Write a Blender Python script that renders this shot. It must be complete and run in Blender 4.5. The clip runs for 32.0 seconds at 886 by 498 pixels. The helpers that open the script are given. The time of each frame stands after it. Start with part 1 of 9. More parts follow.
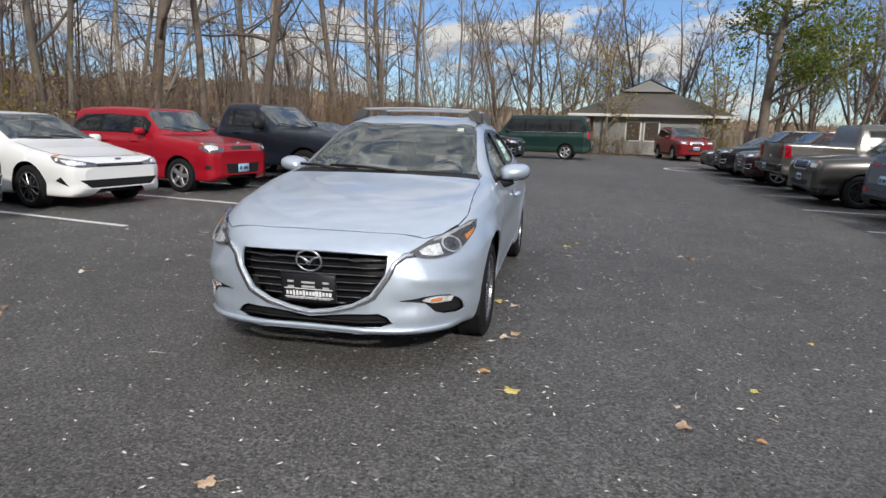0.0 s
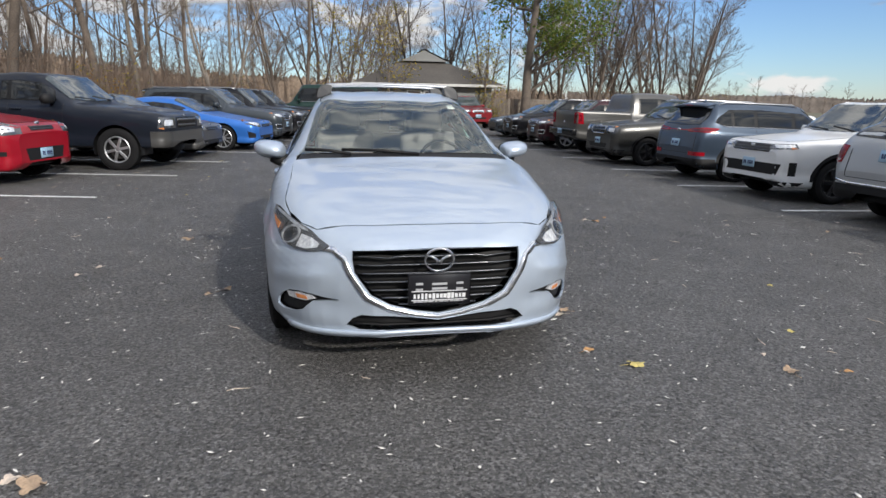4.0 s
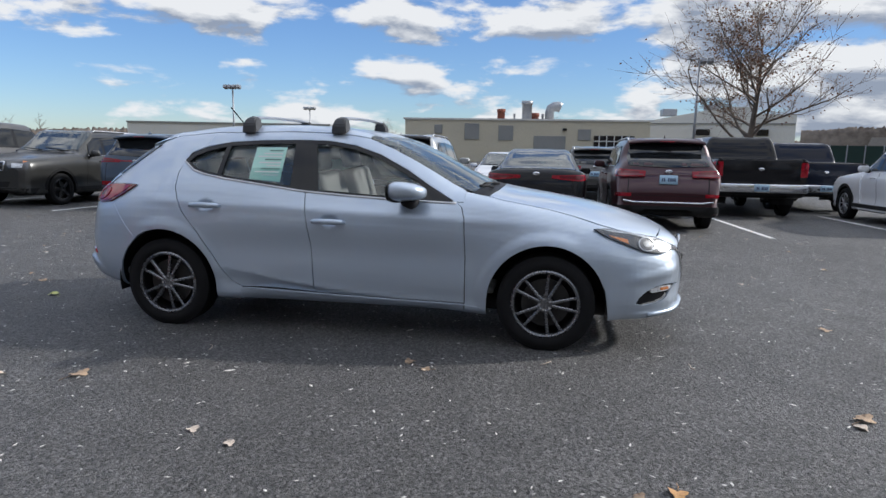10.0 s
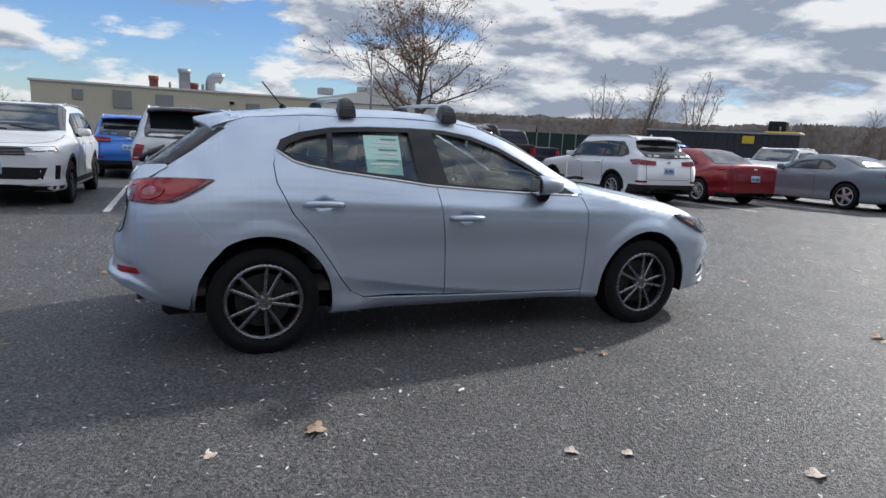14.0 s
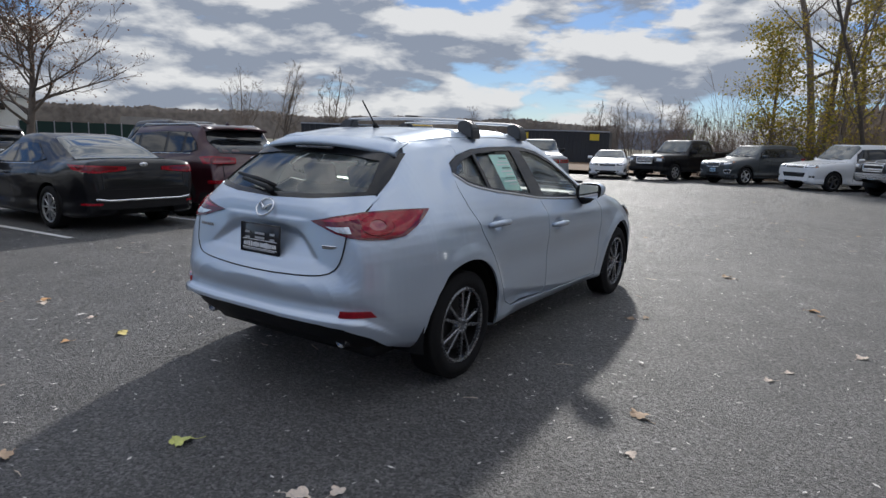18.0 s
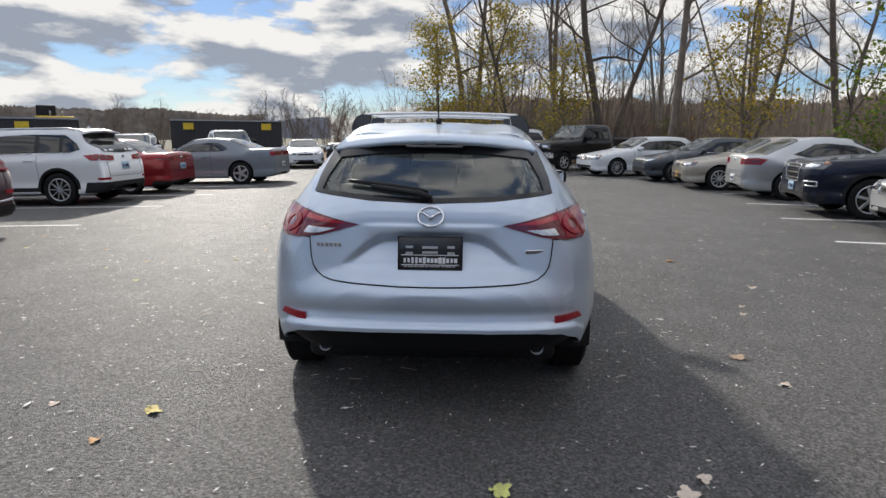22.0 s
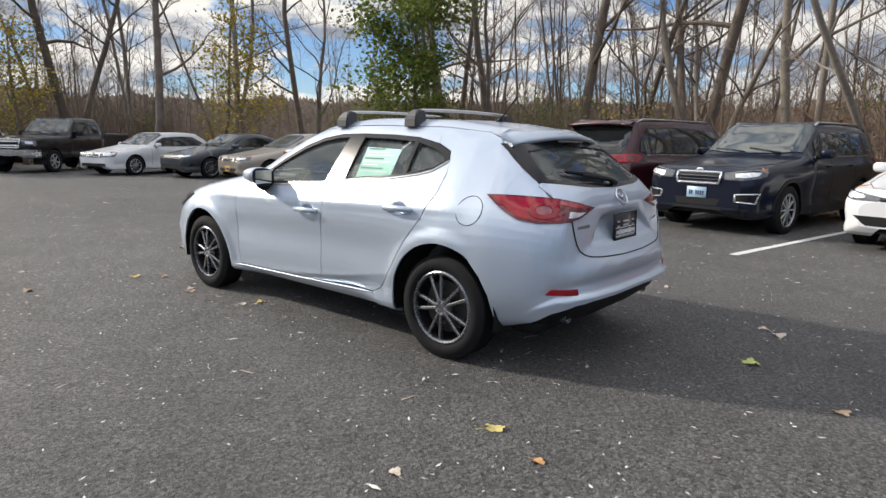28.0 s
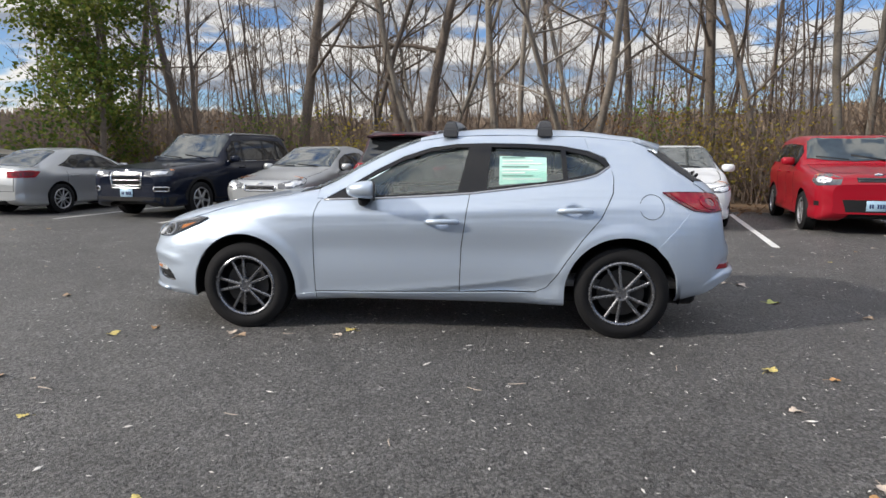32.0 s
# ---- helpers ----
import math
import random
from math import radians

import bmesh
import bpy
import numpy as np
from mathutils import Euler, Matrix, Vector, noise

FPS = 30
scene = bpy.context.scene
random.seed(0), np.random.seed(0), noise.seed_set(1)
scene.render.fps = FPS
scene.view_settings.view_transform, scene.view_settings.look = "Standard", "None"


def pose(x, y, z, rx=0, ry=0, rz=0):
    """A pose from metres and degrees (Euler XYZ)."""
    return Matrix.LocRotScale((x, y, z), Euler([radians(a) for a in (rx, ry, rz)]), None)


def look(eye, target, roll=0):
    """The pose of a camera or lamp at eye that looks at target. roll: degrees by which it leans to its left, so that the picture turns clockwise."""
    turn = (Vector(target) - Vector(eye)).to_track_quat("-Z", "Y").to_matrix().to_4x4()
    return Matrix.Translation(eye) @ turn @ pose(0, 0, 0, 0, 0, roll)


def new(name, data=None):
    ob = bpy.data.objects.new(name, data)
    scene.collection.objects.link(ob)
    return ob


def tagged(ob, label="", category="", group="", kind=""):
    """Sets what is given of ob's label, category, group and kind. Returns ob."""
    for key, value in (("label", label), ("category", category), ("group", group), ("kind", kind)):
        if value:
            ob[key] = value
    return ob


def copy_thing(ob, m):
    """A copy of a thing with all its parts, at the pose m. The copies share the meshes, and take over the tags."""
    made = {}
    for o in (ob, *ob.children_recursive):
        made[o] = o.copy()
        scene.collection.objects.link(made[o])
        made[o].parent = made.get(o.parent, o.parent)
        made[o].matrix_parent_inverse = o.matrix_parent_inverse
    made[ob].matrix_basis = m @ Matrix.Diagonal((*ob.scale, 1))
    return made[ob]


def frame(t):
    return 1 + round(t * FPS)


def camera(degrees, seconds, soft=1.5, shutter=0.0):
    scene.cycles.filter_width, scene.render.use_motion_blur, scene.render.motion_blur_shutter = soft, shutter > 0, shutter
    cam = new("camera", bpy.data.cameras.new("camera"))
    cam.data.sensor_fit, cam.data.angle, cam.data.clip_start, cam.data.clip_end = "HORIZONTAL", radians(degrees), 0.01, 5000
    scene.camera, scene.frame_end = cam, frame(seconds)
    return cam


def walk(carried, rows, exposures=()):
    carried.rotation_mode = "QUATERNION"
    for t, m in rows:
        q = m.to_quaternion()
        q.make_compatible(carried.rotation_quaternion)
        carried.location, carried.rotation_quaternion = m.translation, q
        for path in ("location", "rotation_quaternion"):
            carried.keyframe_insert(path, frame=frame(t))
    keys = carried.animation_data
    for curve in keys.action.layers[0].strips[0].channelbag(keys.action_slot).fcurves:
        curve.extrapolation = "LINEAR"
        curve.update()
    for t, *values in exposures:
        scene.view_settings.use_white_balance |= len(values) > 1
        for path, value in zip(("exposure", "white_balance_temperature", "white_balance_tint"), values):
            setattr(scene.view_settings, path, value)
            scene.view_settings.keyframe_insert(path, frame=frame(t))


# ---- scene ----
cam = camera(71.1, 32.0)
PATH = [
    (0, (1.321, -5.338, 1.347), (0.947, -3.411, 0.964), 1.5),
    (0.5, (0.829, -5.29, 1.366), (0.58, -3.339, 1.006), 0.8),
    (1, (0.364, -5.308, 1.391), (0.219, -3.346, 1.032), 0.1),
    (1.5, (0.151, -5.239, 1.388), (0.077, -3.272, 1.031), -0.5),
    (2, (0.078, -5.215, 1.391), (0.052, -3.25, 1.019), -0.7),
    (2.5, (0.072, -5.204, 1.389), (0.085, -3.242, 0.999), -0.4),
    (4.5, (-1.009, -5.1, 1.375), (-0.45, -3.24, 0.896), 1.1),
    (5, (-1.607, -4.943, 1.372), (-0.836, -3.159, 0.902), 0.9),
    (5.5, (-2.2, -4.742, 1.395), (-1.228, -3.058, 0.926), 0.8),
    (6, (-2.679, -4.43, 1.39), (-1.521, -2.863, 0.94), 0.4),
    (6.5, (-3.168, -4.157, 1.407), (-1.85, -2.716, 0.972), -0.1),
    (7, (-3.509, -3.793, 1.383), (-2.054, -2.485, 0.967), -0.3),
    (7.5, (-3.858, -3.45, 1.349), (-2.285, -2.28, 0.953), -0.1),
    (8, (-4.086, -3.129, 1.359), (-2.413, -2.104, 0.974), 0.7),
    (8.5, (-4.22, -2.761, 1.357), (-2.455, -1.897, 0.984), 1.3),
    (9, (-4.513, -2.335, 1.35), (-2.671, -1.647, 0.985), 1.6),
    (9.5, (-4.69, -1.869, 1.317), (-2.788, -1.36, 0.967), 1.5),
    (10, (-4.832, -1.374, 1.326), (-2.89, -1.03, 0.994), 0.9),
    (10.5, (-4.92, -0.904, 1.362), (-2.957, -0.694, 1.043), 0.2),
    (11, (-4.866, -0.502, 1.357), (-2.892, -0.405, 1.048), -0.1),
    (11.5, (-4.869, -0.145, 1.351), (-2.892, -0.15, 1.047), 0.2),
    (12, (-4.841, 0.101, 1.349), (-2.868, -0.013, 1.043), 1.0),
    (12.5, (-4.743, 0.315, 1.347), (-2.783, 0.07, 1.031), 1.9),
    (13, (-4.694, 0.683, 1.316), (-2.762, 0.288, 0.985), 2.5),
    (13.5, (-4.614, 1.222, 1.308), (-2.731, 0.648, 0.957), 3.0),
    (14, (-4.436, 1.733, 1.332), (-2.62, 0.981, 0.961), 3.0),
    (14.5, (-4.308, 2.296, 1.341), (-2.575, 1.374, 0.958), 2.8),
    (16.5, (-3.29, 3.894, 1.356), (-1.929, 2.468, 1.016), 1.8),
    (17, (-3.035, 4.183, 1.379), (-1.775, 2.667, 1.041), 1.5),
    (17.5, (-2.808, 4.306, 1.368), (-1.642, 2.716, 1.033), 1.5),
    (18, (-2.679, 4.333, 1.37), (-1.592, 2.69, 1.025), 2.1),
    (18.5, (-2.609, 4.371, 1.371), (-1.608, 2.675, 1.018), 2.8),
    (19, (-2.449, 4.461, 1.338), (-1.564, 2.705, 0.979), 3.5),
    (19.5, (-2.072, 4.751, 1.354), (-1.341, 2.927, 0.983), 3.6),
    (20, (-1.574, 4.887, 1.33), (-1.021, 3.0, 0.966), 2.9),
    (20.5, (-1.064, 5.041, 1.322), (-0.7, 3.107, 0.963), 2.1),
    (21, (-0.626, 5.087, 1.328), (-0.404, 3.132, 0.974), 1.3),
    (21.5, (-0.331, 5.011, 1.348), (-0.208, 3.046, 0.999), 0.7),
    (22, (-0.149, 5.018, 1.353), (-0.09, 3.051, 0.999), 0.5),
    (22.5, (-0.116, 5.02, 1.351), (-0.116, 3.055, 0.978), 0.4),
    (23, (-0.035, 5.049, 1.341), (-0.122, 3.093, 0.933), 0.4),
    (23.5, (0.246, 5.042, 1.31), (0.033, 3.105, 0.86), 0.5),
    (24, (0.707, 4.951, 1.328), (0.332, 3.047, 0.843), 0.6),
    (24.5, (1.264, 4.944, 1.354), (0.701, 3.091, 0.854), 0.9),
    (26.5, (3.201, 4.094, 1.287), (1.895, 2.626, 0.912), 0.4),
    (27, (3.509, 3.882, 1.298), (2.113, 2.494, 0.944), 0.1),
    (27.5, (3.595, 3.759, 1.297), (2.142, 2.426, 0.96), 0.1),
    (28, (3.613, 3.688, 1.303), (2.109, 2.416, 0.958), 0.8),
    (28.5, (3.636, 3.596, 1.288), (2.075, 2.397, 0.931), 1.7),
    (29, (3.878, 3.335, 1.251), (2.243, 2.245, 0.878), 2.4),
    (29.5, (4.197, 2.949, 1.263), (2.482, 1.996, 0.875), 2.7),
    (30, (4.463, 2.498, 1.27), (2.67, 1.7, 0.886), 2.5),
    (30.5, (4.763, 2.044, 1.271), (2.906, 1.403, 0.898), 1.9),
    (31, (4.935, 1.553, 1.242), (3.027, 1.062, 0.897), 1.1),
    (31.5, (5.071, 1.063, 1.249), (3.128, 0.713, 0.925), 0.4),
    (32, (5.136, 0.608, 1.263), (3.172, 0.382, 0.962), -0.1),
]
GLOW = [(0, 0.80, 6500, 10), (3, 0.82, 6400, 10), (6, 1.0, 6300, 10), (12, 0.86, 6000, 10), (14, 0.90, 6100, 10), (17, 0.70, 6150, 10), (20, 0.86, 6300, 10), (23, 1.02, 6600, 10), (25, 1.10, 6650, 10), (28, 1.12, 6700, 10), (32, 1.07, 6550, 10)]
walk(cam, [(t, look(eye, target, roll)) for t, eye, target, roll in PATH], GLOW)

# ---- light: low autumn sun among broken cloud ----
SUN_DIR = Vector((0.39, -0.92, 0.53)).normalized()
sun = new("sun", bpy.data.lights.new("sun", "SUN"))
sun.data.energy, sun.data.angle, sun.data.color = 1.85, radians(2.4), (1.0, 0.94, 0.85)
sun.matrix_world = look(SUN_DIR * 60, (0, 0, 0))

world = bpy.data.worlds.new("sky")
scene.world = world
world.use_nodes = True


def sky_nodes(nt):
    n, l = nt.nodes, nt.links
    bg = n["Background"]
    sky = n.new("ShaderNodeTexSky")
    sky.sky_type, sky.sun_disc = "NISHITA", False
    sky.sun_elevation = math.asin(SUN_DIR.z)
    sky.sun_rotation = math.atan2(SUN_DIR.x, SUN_DIR.y)
    sky.air_density, sky.dust_density, sky.ozone_density = 1.0, 0.15, 2.0
    tc = n.new("ShaderNodeTexCoord")
    sep = n.new("ShaderNodeSeparateXYZ")
    l.new(tc.outputs["Generated"], sep.inputs[0])

    def mth(op, a, b=None, clamp=False):
        q = n.new("ShaderNodeMath")
        q.operation, q.use_clamp = op, clamp
        for i, v in enumerate((a, b)):
            if v is None:
                continue
            if isinstance(v, (int, float)):
                q.inputs[i].default_value = v
            else:
                l.new(v, q.inputs[i])
        return q.outputs[0]

    # heaps of cloud: noise on the sky's dome, flattened, bright on top and grey below
    def cloud(lift, scale, detail, off, rough=0.5):
        mp = n.new("ShaderNodeMapping")
        mp.inputs["Location"].default_value = (off, off * 0.7, off * 0.4 + lift * 3.0)
        mp.inputs["Scale"].default_value = (1.0, 1.0, 3.0)
        l.new(tc.outputs["Generated"], mp.inputs[0])
        t = n.new("ShaderNodeTexNoise")
        t.inputs["Scale"].default_value, t.inputs["Detail"].default_value, t.inputs["Roughness"].default_value = scale, detail, rough
        t.inputs["Distortion"].default_value = 0.12
        l.new(mp.outputs[0], t.inputs["Vector"])
        return t.outputs["Fac"]

    base, above = cloud(0.0, 6.4, 9.0, 3.1, 0.54), cloud(0.022, 6.4, 7.0, 3.1, 0.54)
    big = cloud(0.0, 1.1, 1.0, 7.3)
    sunward = mth("ADD", mth("MULTIPLY", sep.outputs[0], SUN_DIR.x), mth("MULTIPLY", sep.outputs[1], SUN_DIR.y))
    # more cloud towards the sun's half of the sky
    # and more overhead
    high = mth("MULTIPLY", mth("MAXIMUM", mth("SUBTRACT", sep.outputs[2], 0.32), 0.0), 0.10)
    extra = mth("ADD", high, mth("ADD", mth("MULTIPLY", mth("SUBTRACT", big, 0.5), 0.30), mth("MULTIPLY", sunward, 0.115)))
    # and on the wood's side
    wood = mth("MAXIMUM", mth("SUBTRACT", mth("MULTIPLY", sep.outputs[1], 0.6), mth("MULTIPLY", sep.outputs[0], 0.8)), 0.0)
    extra = mth("ADD", extra, mth("MULTIPLY", wood, 0.13))
    dens = mth("ADD", base, extra)
    cover = n.new("ShaderNodeMapRange")
    cover.interpolation_type = "SMOOTHSTEP"
    for i, v in ((1, 0.455), (2, 0.56), (3, 0.0), (4, 0.98)):
        cover.inputs[i].default_value = v
    l.new(dens, cover.inputs[0])
    thick = n.new("ShaderNodeMapRange")
    for i, v in ((1, -0.06), (2, 0.065), (3, 0.0), (4, 1.0)):
        thick.inputs[i].default_value = v
    # light on the upper sides, dull where cloud lies above and where it is deep
    deep = mth("MULTIPLY", mth("MAXIMUM", mth("SUBTRACT", mth("SUBTRACT", dens, high), 0.55), 0.0), 0.55)
    l.new(mth("SUBTRACT", mth("SUBTRACT", base, above), mth("SUBTRACT", deep, 0.03)), thick.inputs[0])
    ramp = n.new("ShaderNodeMix")
    ramp.data_type = "RGBA"
    l.new(thick.outputs[0], ramp.inputs["Factor"])
    ramp.inputs["A"].default_value = (1.40, 1.56, 1.86, 1)
    ramp.inputs["B"].default_value = (3.9, 3.82, 3.68, 1)
    mix = n.new("ShaderNodeMix")
    mix.data_type = "RGBA"
    l.new(cover.outputs[0], mix.inputs["Factor"])
    tint = n.new("ShaderNodeMix")
    tint.data_type, tint.blend_type = "RGBA", "MULTIPLY"
    tint.inputs["Factor"].default_value = 1.0
    tint.inputs["B"].default_value = (0.40, 0.48, 0.62, 1)
    dim = n.new("ShaderNodeVectorMath")
    dim.operation = "SCALE"
    l.new(sky.outputs[0], dim.inputs[0])
    l.new(mth("SUBTRACT", 1.0, mth("MULTIPLY", mth("MAXIMUM", sunward, 0.0), 0.45)), dim.inputs["Scale"])
    l.new(dim.outputs[0], tint.inputs["A"])
    l.new(tint.outputs["Result"], mix.inputs["A"])
    l.new(ramp.outputs["Result"], mix.inputs["B"])
    # brighter overhead, where the cloud is thin and lit from above; dimmer low down
    lift = n.new("ShaderNodeMapRange")
    lift.interpolation_type = "SMOOTHSTEP"
    for i, v in ((1, 0.22), (2, 0.85), (3, 0.80), (4, 1.5)):
        lift.inputs[i].default_value = v
    l.new(sep.outputs[2], lift.inputs[0])
    glow = n.new("ShaderNodeVectorMath")
    glow.operation = "SCALE"
    l.new(mix.outputs["Result"], glow.inputs[0]), l.new(mth("MULTIPLY", lift.outputs[0], mth("SUBTRACT", 1.0, mth("MULTIPLY", wood, 0.18))), glow.inputs["Scale"])
    l.new(glow.outputs[0], bg.inputs[0])
    bg.inputs[1].default_value = 0.15


sky_nodes(world.node_tree)

# ---- materials ----
def mat(name, base, rough=0.5, metal=0.0, coat=0.0, vary=0.12, scale=3.0, fine=60.0, bump=0.0, bump_scale=90.0, spec=0.5, random_tint=0.0, rough_vary=0.1):
    m = bpy.data.materials.new(name)
    m.use_nodes = True
    n, l = m.node_tree.nodes, m.node_tree.links
    b = n["Principled BSDF"]
    b.inputs["Roughness"].default_value, b.inputs["Metallic"].default_value = rough, metal
    b.inputs["Coat Weight"].default_value, b.inputs["Coat Roughness"].default_value = coat, 0.04
    b.inputs["Specular IOR Level"].default_value = spec
    tc = n.new("ShaderNodeTexCoord")
    a, c = n.new("ShaderNodeTexNoise"), n.new("ShaderNodeTexNoise")
    a.inputs["Scale"].default_value, a.inputs["Detail"].default_value = scale, 5.0
    c.inputs["Scale"].default_value, c.inputs["Detail"].default_value = fine, 3.0
    l.new(tc.outputs["Object"], a.inputs["Vector"]), l.new(tc.outputs["Object"], c.inputs["Vector"])
    add = n.new("ShaderNodeMath")
    add.operation = "ADD"
    l.new(a.outputs["Fac"], add.inputs[0]), l.new(c.outputs["Fac"], add.inputs[1])
    rng = n.new("ShaderNodeMapRange")
    for i, v in ((1, 0.6), (2, 1.4), (3, 1.0 - vary), (4, 1.0 + vary)):
        rng.inputs[i].default_value = v
    l.new(add.outputs[0], rng.inputs[0])
    mul = n.new("ShaderNodeVectorMath")
    mul.operation = "SCALE"
    mul.inputs[0].default_value = base
    l.new(rng.outputs[0], mul.inputs["Scale"])
    out = mul.outputs[0]
    if random_tint:
        info = n.new("ShaderNodeObjectInfo")
        r2 = n.new("ShaderNodeMapRange")
        for i, v in ((3, 1.0 - random_tint), (4, 1.0 + random_tint)):
            r2.inputs[i].default_value = v
        l.new(info.outputs["Random"], r2.inputs[0])
        m2 = n.new("ShaderNodeVectorMath")
        m2.operation = "SCALE"
        l.new(out, m2.inputs[0]), l.new(r2.outputs[0], m2.inputs["Scale"])
        out = m2.outputs[0]
    l.new(out, b.inputs["Base Color"])
    if rough_vary:
        r3 = n.new("ShaderNodeMapRange")
        for i, v in ((1, 0.6), (2, 1.4), (3, max(0.0, rough * (1 - rough_vary))), (4, min(1.0, rough * (1 + rough_vary)))):
            r3.inputs[i].default_value = v
        l.new(add.outputs[0], r3.inputs[0]), l.new(r3.outputs[0], b.inputs["Roughness"])
    if bump:
        t = n.new("ShaderNodeTexNoise")
        t.inputs["Scale"].default_value, t.inputs["Detail"].default_value = bump_scale, 4.0
        l.new(tc.outputs["Object"], t.inputs["Vector"])
        bp = n.new("ShaderNodeBump")
        bp.inputs["Strength"].default_value, bp.inputs["Distance"].default_value = bump, 0.01
        l.new(t.outputs["Fac"], bp.inputs["Height"]), l.new(bp.outputs[0], b.inputs["Normal"])
    return m


def paint(name, base, metal=0.0, rough=0.4):
    return mat(name, base, rough, metal, 0.55, 0.03, 1.5, 300.0, 0.0, rough_vary=0.15, spec=0.5 if metal > 0.2 else 0.12)


def glass(name, tint, ior=1.6, gloss_rough=0.01, veil=0.0):
    m = bpy.data.materials.new(name)
    m.use_nodes = True
    n, l = m.node_tree.nodes, m.node_tree.links
    n.remove(n["Principled BSDF"])
    tr, gl, mx, fr = n.new("ShaderNodeBsdfTransparent"), n.new("ShaderNodeBsdfGlossy"), n.new("ShaderNodeMixShader"), n.new("ShaderNodeFresnel")
    tr.inputs[0].default_value = (*tint, 1)
    gl.inputs["Roughness"].default_value = gloss_rough
    fr.inputs[0].default_value = ior
    l.new(fr.outputs[0], mx.inputs[0]), l.new(tr.outputs[0], mx.inputs[1]), l.new(gl.outputs[0], mx.inputs[2])
    # a pale diffuse veil, painted in place of the hazy sky's reflection
    sky_veil, dm = n.new("ShaderNodeBsdfDiffuse"), n.new("ShaderNodeMixShader")
    sky_veil.inputs[0].default_value = (0.54, 0.65, 0.64, 1)
    dm.inputs[0].default_value = veil
    l.new(mx.outputs[0], dm.inputs[1]), l.new(sky_veil.outputs[0], dm.inputs[2])
    l.new(dm.outputs[0], n["Material Output"].inputs[0])
    return m


SILVER_BLUE = paint("silver_blue_paint", (0.505, 0.580, 0.68), 0.52, 0.40)
SILVER_BLUE.node_tree.nodes["Principled BSDF"].inputs["Coat Weight"].default_value = 0.8
SILVER_BLUE.node_tree.nodes["Principled BSDF"].inputs["Coat Roughness"].default_value = 0.04
GLASS = glass("tinted_glass", (0.82, 0.90, 0.90), 1.75, 0.01, 0.07)
REARGLASS = glass("hatch_glass", (0.72, 0.80, 0.79), 1.75, 0.01, 0.05)
SCREEN = glass("windscreen_glass", (0.78, 0.85, 0.82), 1.75, 0.02, 0.06)
LENS = glass("clear_lens", (0.93, 0.94, 0.95), 1.35)
DARKGLASS = mat("dark_window", (0.012, 0.014, 0.016), 0.04, 0.0, 0.0, 0.4, 2.0, 9.0, spec=0.7)
BLACKPLASTIC = mat("black_plastic", (0.014, 0.014, 0.015), 0.55, 0, 0, 0.2, 5, 150, 0.1, 300, spec=0.25)
GLOSSBLACK = mat("gloss_black_trim", (0.008, 0.008, 0.009), 0.25, 0, 0.1, 0.1, spec=0.35)
CHROME = mat("chrome", (0.75, 0.76, 0.78), 0.14, 1.0, 0, 0.05)
SATIN = mat("satin_metal", (0.55, 0.55, 0.56), 0.33, 1.0, 0, 0.06)
GUNMETAL = mat("gunmetal_alloy", (0.21, 0.215, 0.23), 0.27, 0.85, 0.4, 0.12, 8, 80)
ALLOY = mat("silver_alloy", (0.55, 0.56, 0.58), 0.35, 0.85, 0.2, 0.12, 8, 80)
BLACKALLOY = mat("black_alloy", (0.02, 0.02, 0.022), 0.3, 0.4, 0.4, 0.15, 8, 80)
RUBBER = mat("tyre_rubber", (0.012, 0.012, 0.013), 0.8, 0, 0, 0.3, 6, 120, 0.25, 220, spec=0.2)
REDLENS = mat("red_lamp_lens", (0.30, 0.006, 0.016), 0.10, 0, 0.5, 0.30, 14, 60, spec=0.3)
CLEARLAMP = mat("lamp_reflector", (0.78, 0.80, 0.83), 0.22, 0.4, 1.0, 0.5, 25, 70)
AMBER = mat("amber_lens", (0.60, 0.22, 0.07), 0.15, 0, 1.0, 0.15, 12, 60)
DARKLAMP = mat("dark_lamp_housing", (0.12, 0.122, 0.13), 0.22, 0.5, 1.0, 0.4, 18, 60)
FABRIC = mat("dark_seat_fabric", (0.21, 0.205, 0.20), 0.85, 0, 0, 0.25, 9, 200, 0.3, 400)
LINER = mat("pale_headliner", (0.42, 0.41, 0.39), 0.9, 0, 0, 0.08, 4, 200)
PAPER = mat("pale_green_paper", (0.52, 0.80, 0.71), 0.8, 0, 0, 0.06, 6, 90)
WHITEPAPER = mat("white_paper", (0.78, 0.79, 0.76), 0.8, 0, 0, 0.06, 6, 90)
INK = mat("printing_ink", (0.16, 0.30, 0.24), 0.8, 0, 0, 0.1)
PLATEBLACK = mat("black_plate", (0.012, 0.012, 0.016), 0.3, 0, 0.4, 0.15)
PLATEWHITE = mat("white_lettering", (0.80, 0.81, 0.83), 0.4, 0, 0, 0.05)
PLATEBLUE = mat("pale_blue_plate", (0.36, 0.52, 0.66), 0.4, 0.1, 0.3, 0.12, 20, 60)
PLATEINK = mat("navy_plate_marks", (0.02, 0.03, 0.10), 0.5, 0, 0, 0.1)
PLATEYELLOW = mat("amber_plate", (0.70, 0.42, 0.08), 0.4, 0.1, 0.3, 0.1, 20, 60)

# ---- tools for building ----
from mathutils.bvhtree import BVHTree
from mathutils.geometry import delaunay_2d_cdt
from mathutils.interpolate import poly_3d_calc


def empty(name, m=None):
    ob = new(name)
    if m is not None:
        ob.matrix_world = m
    return ob


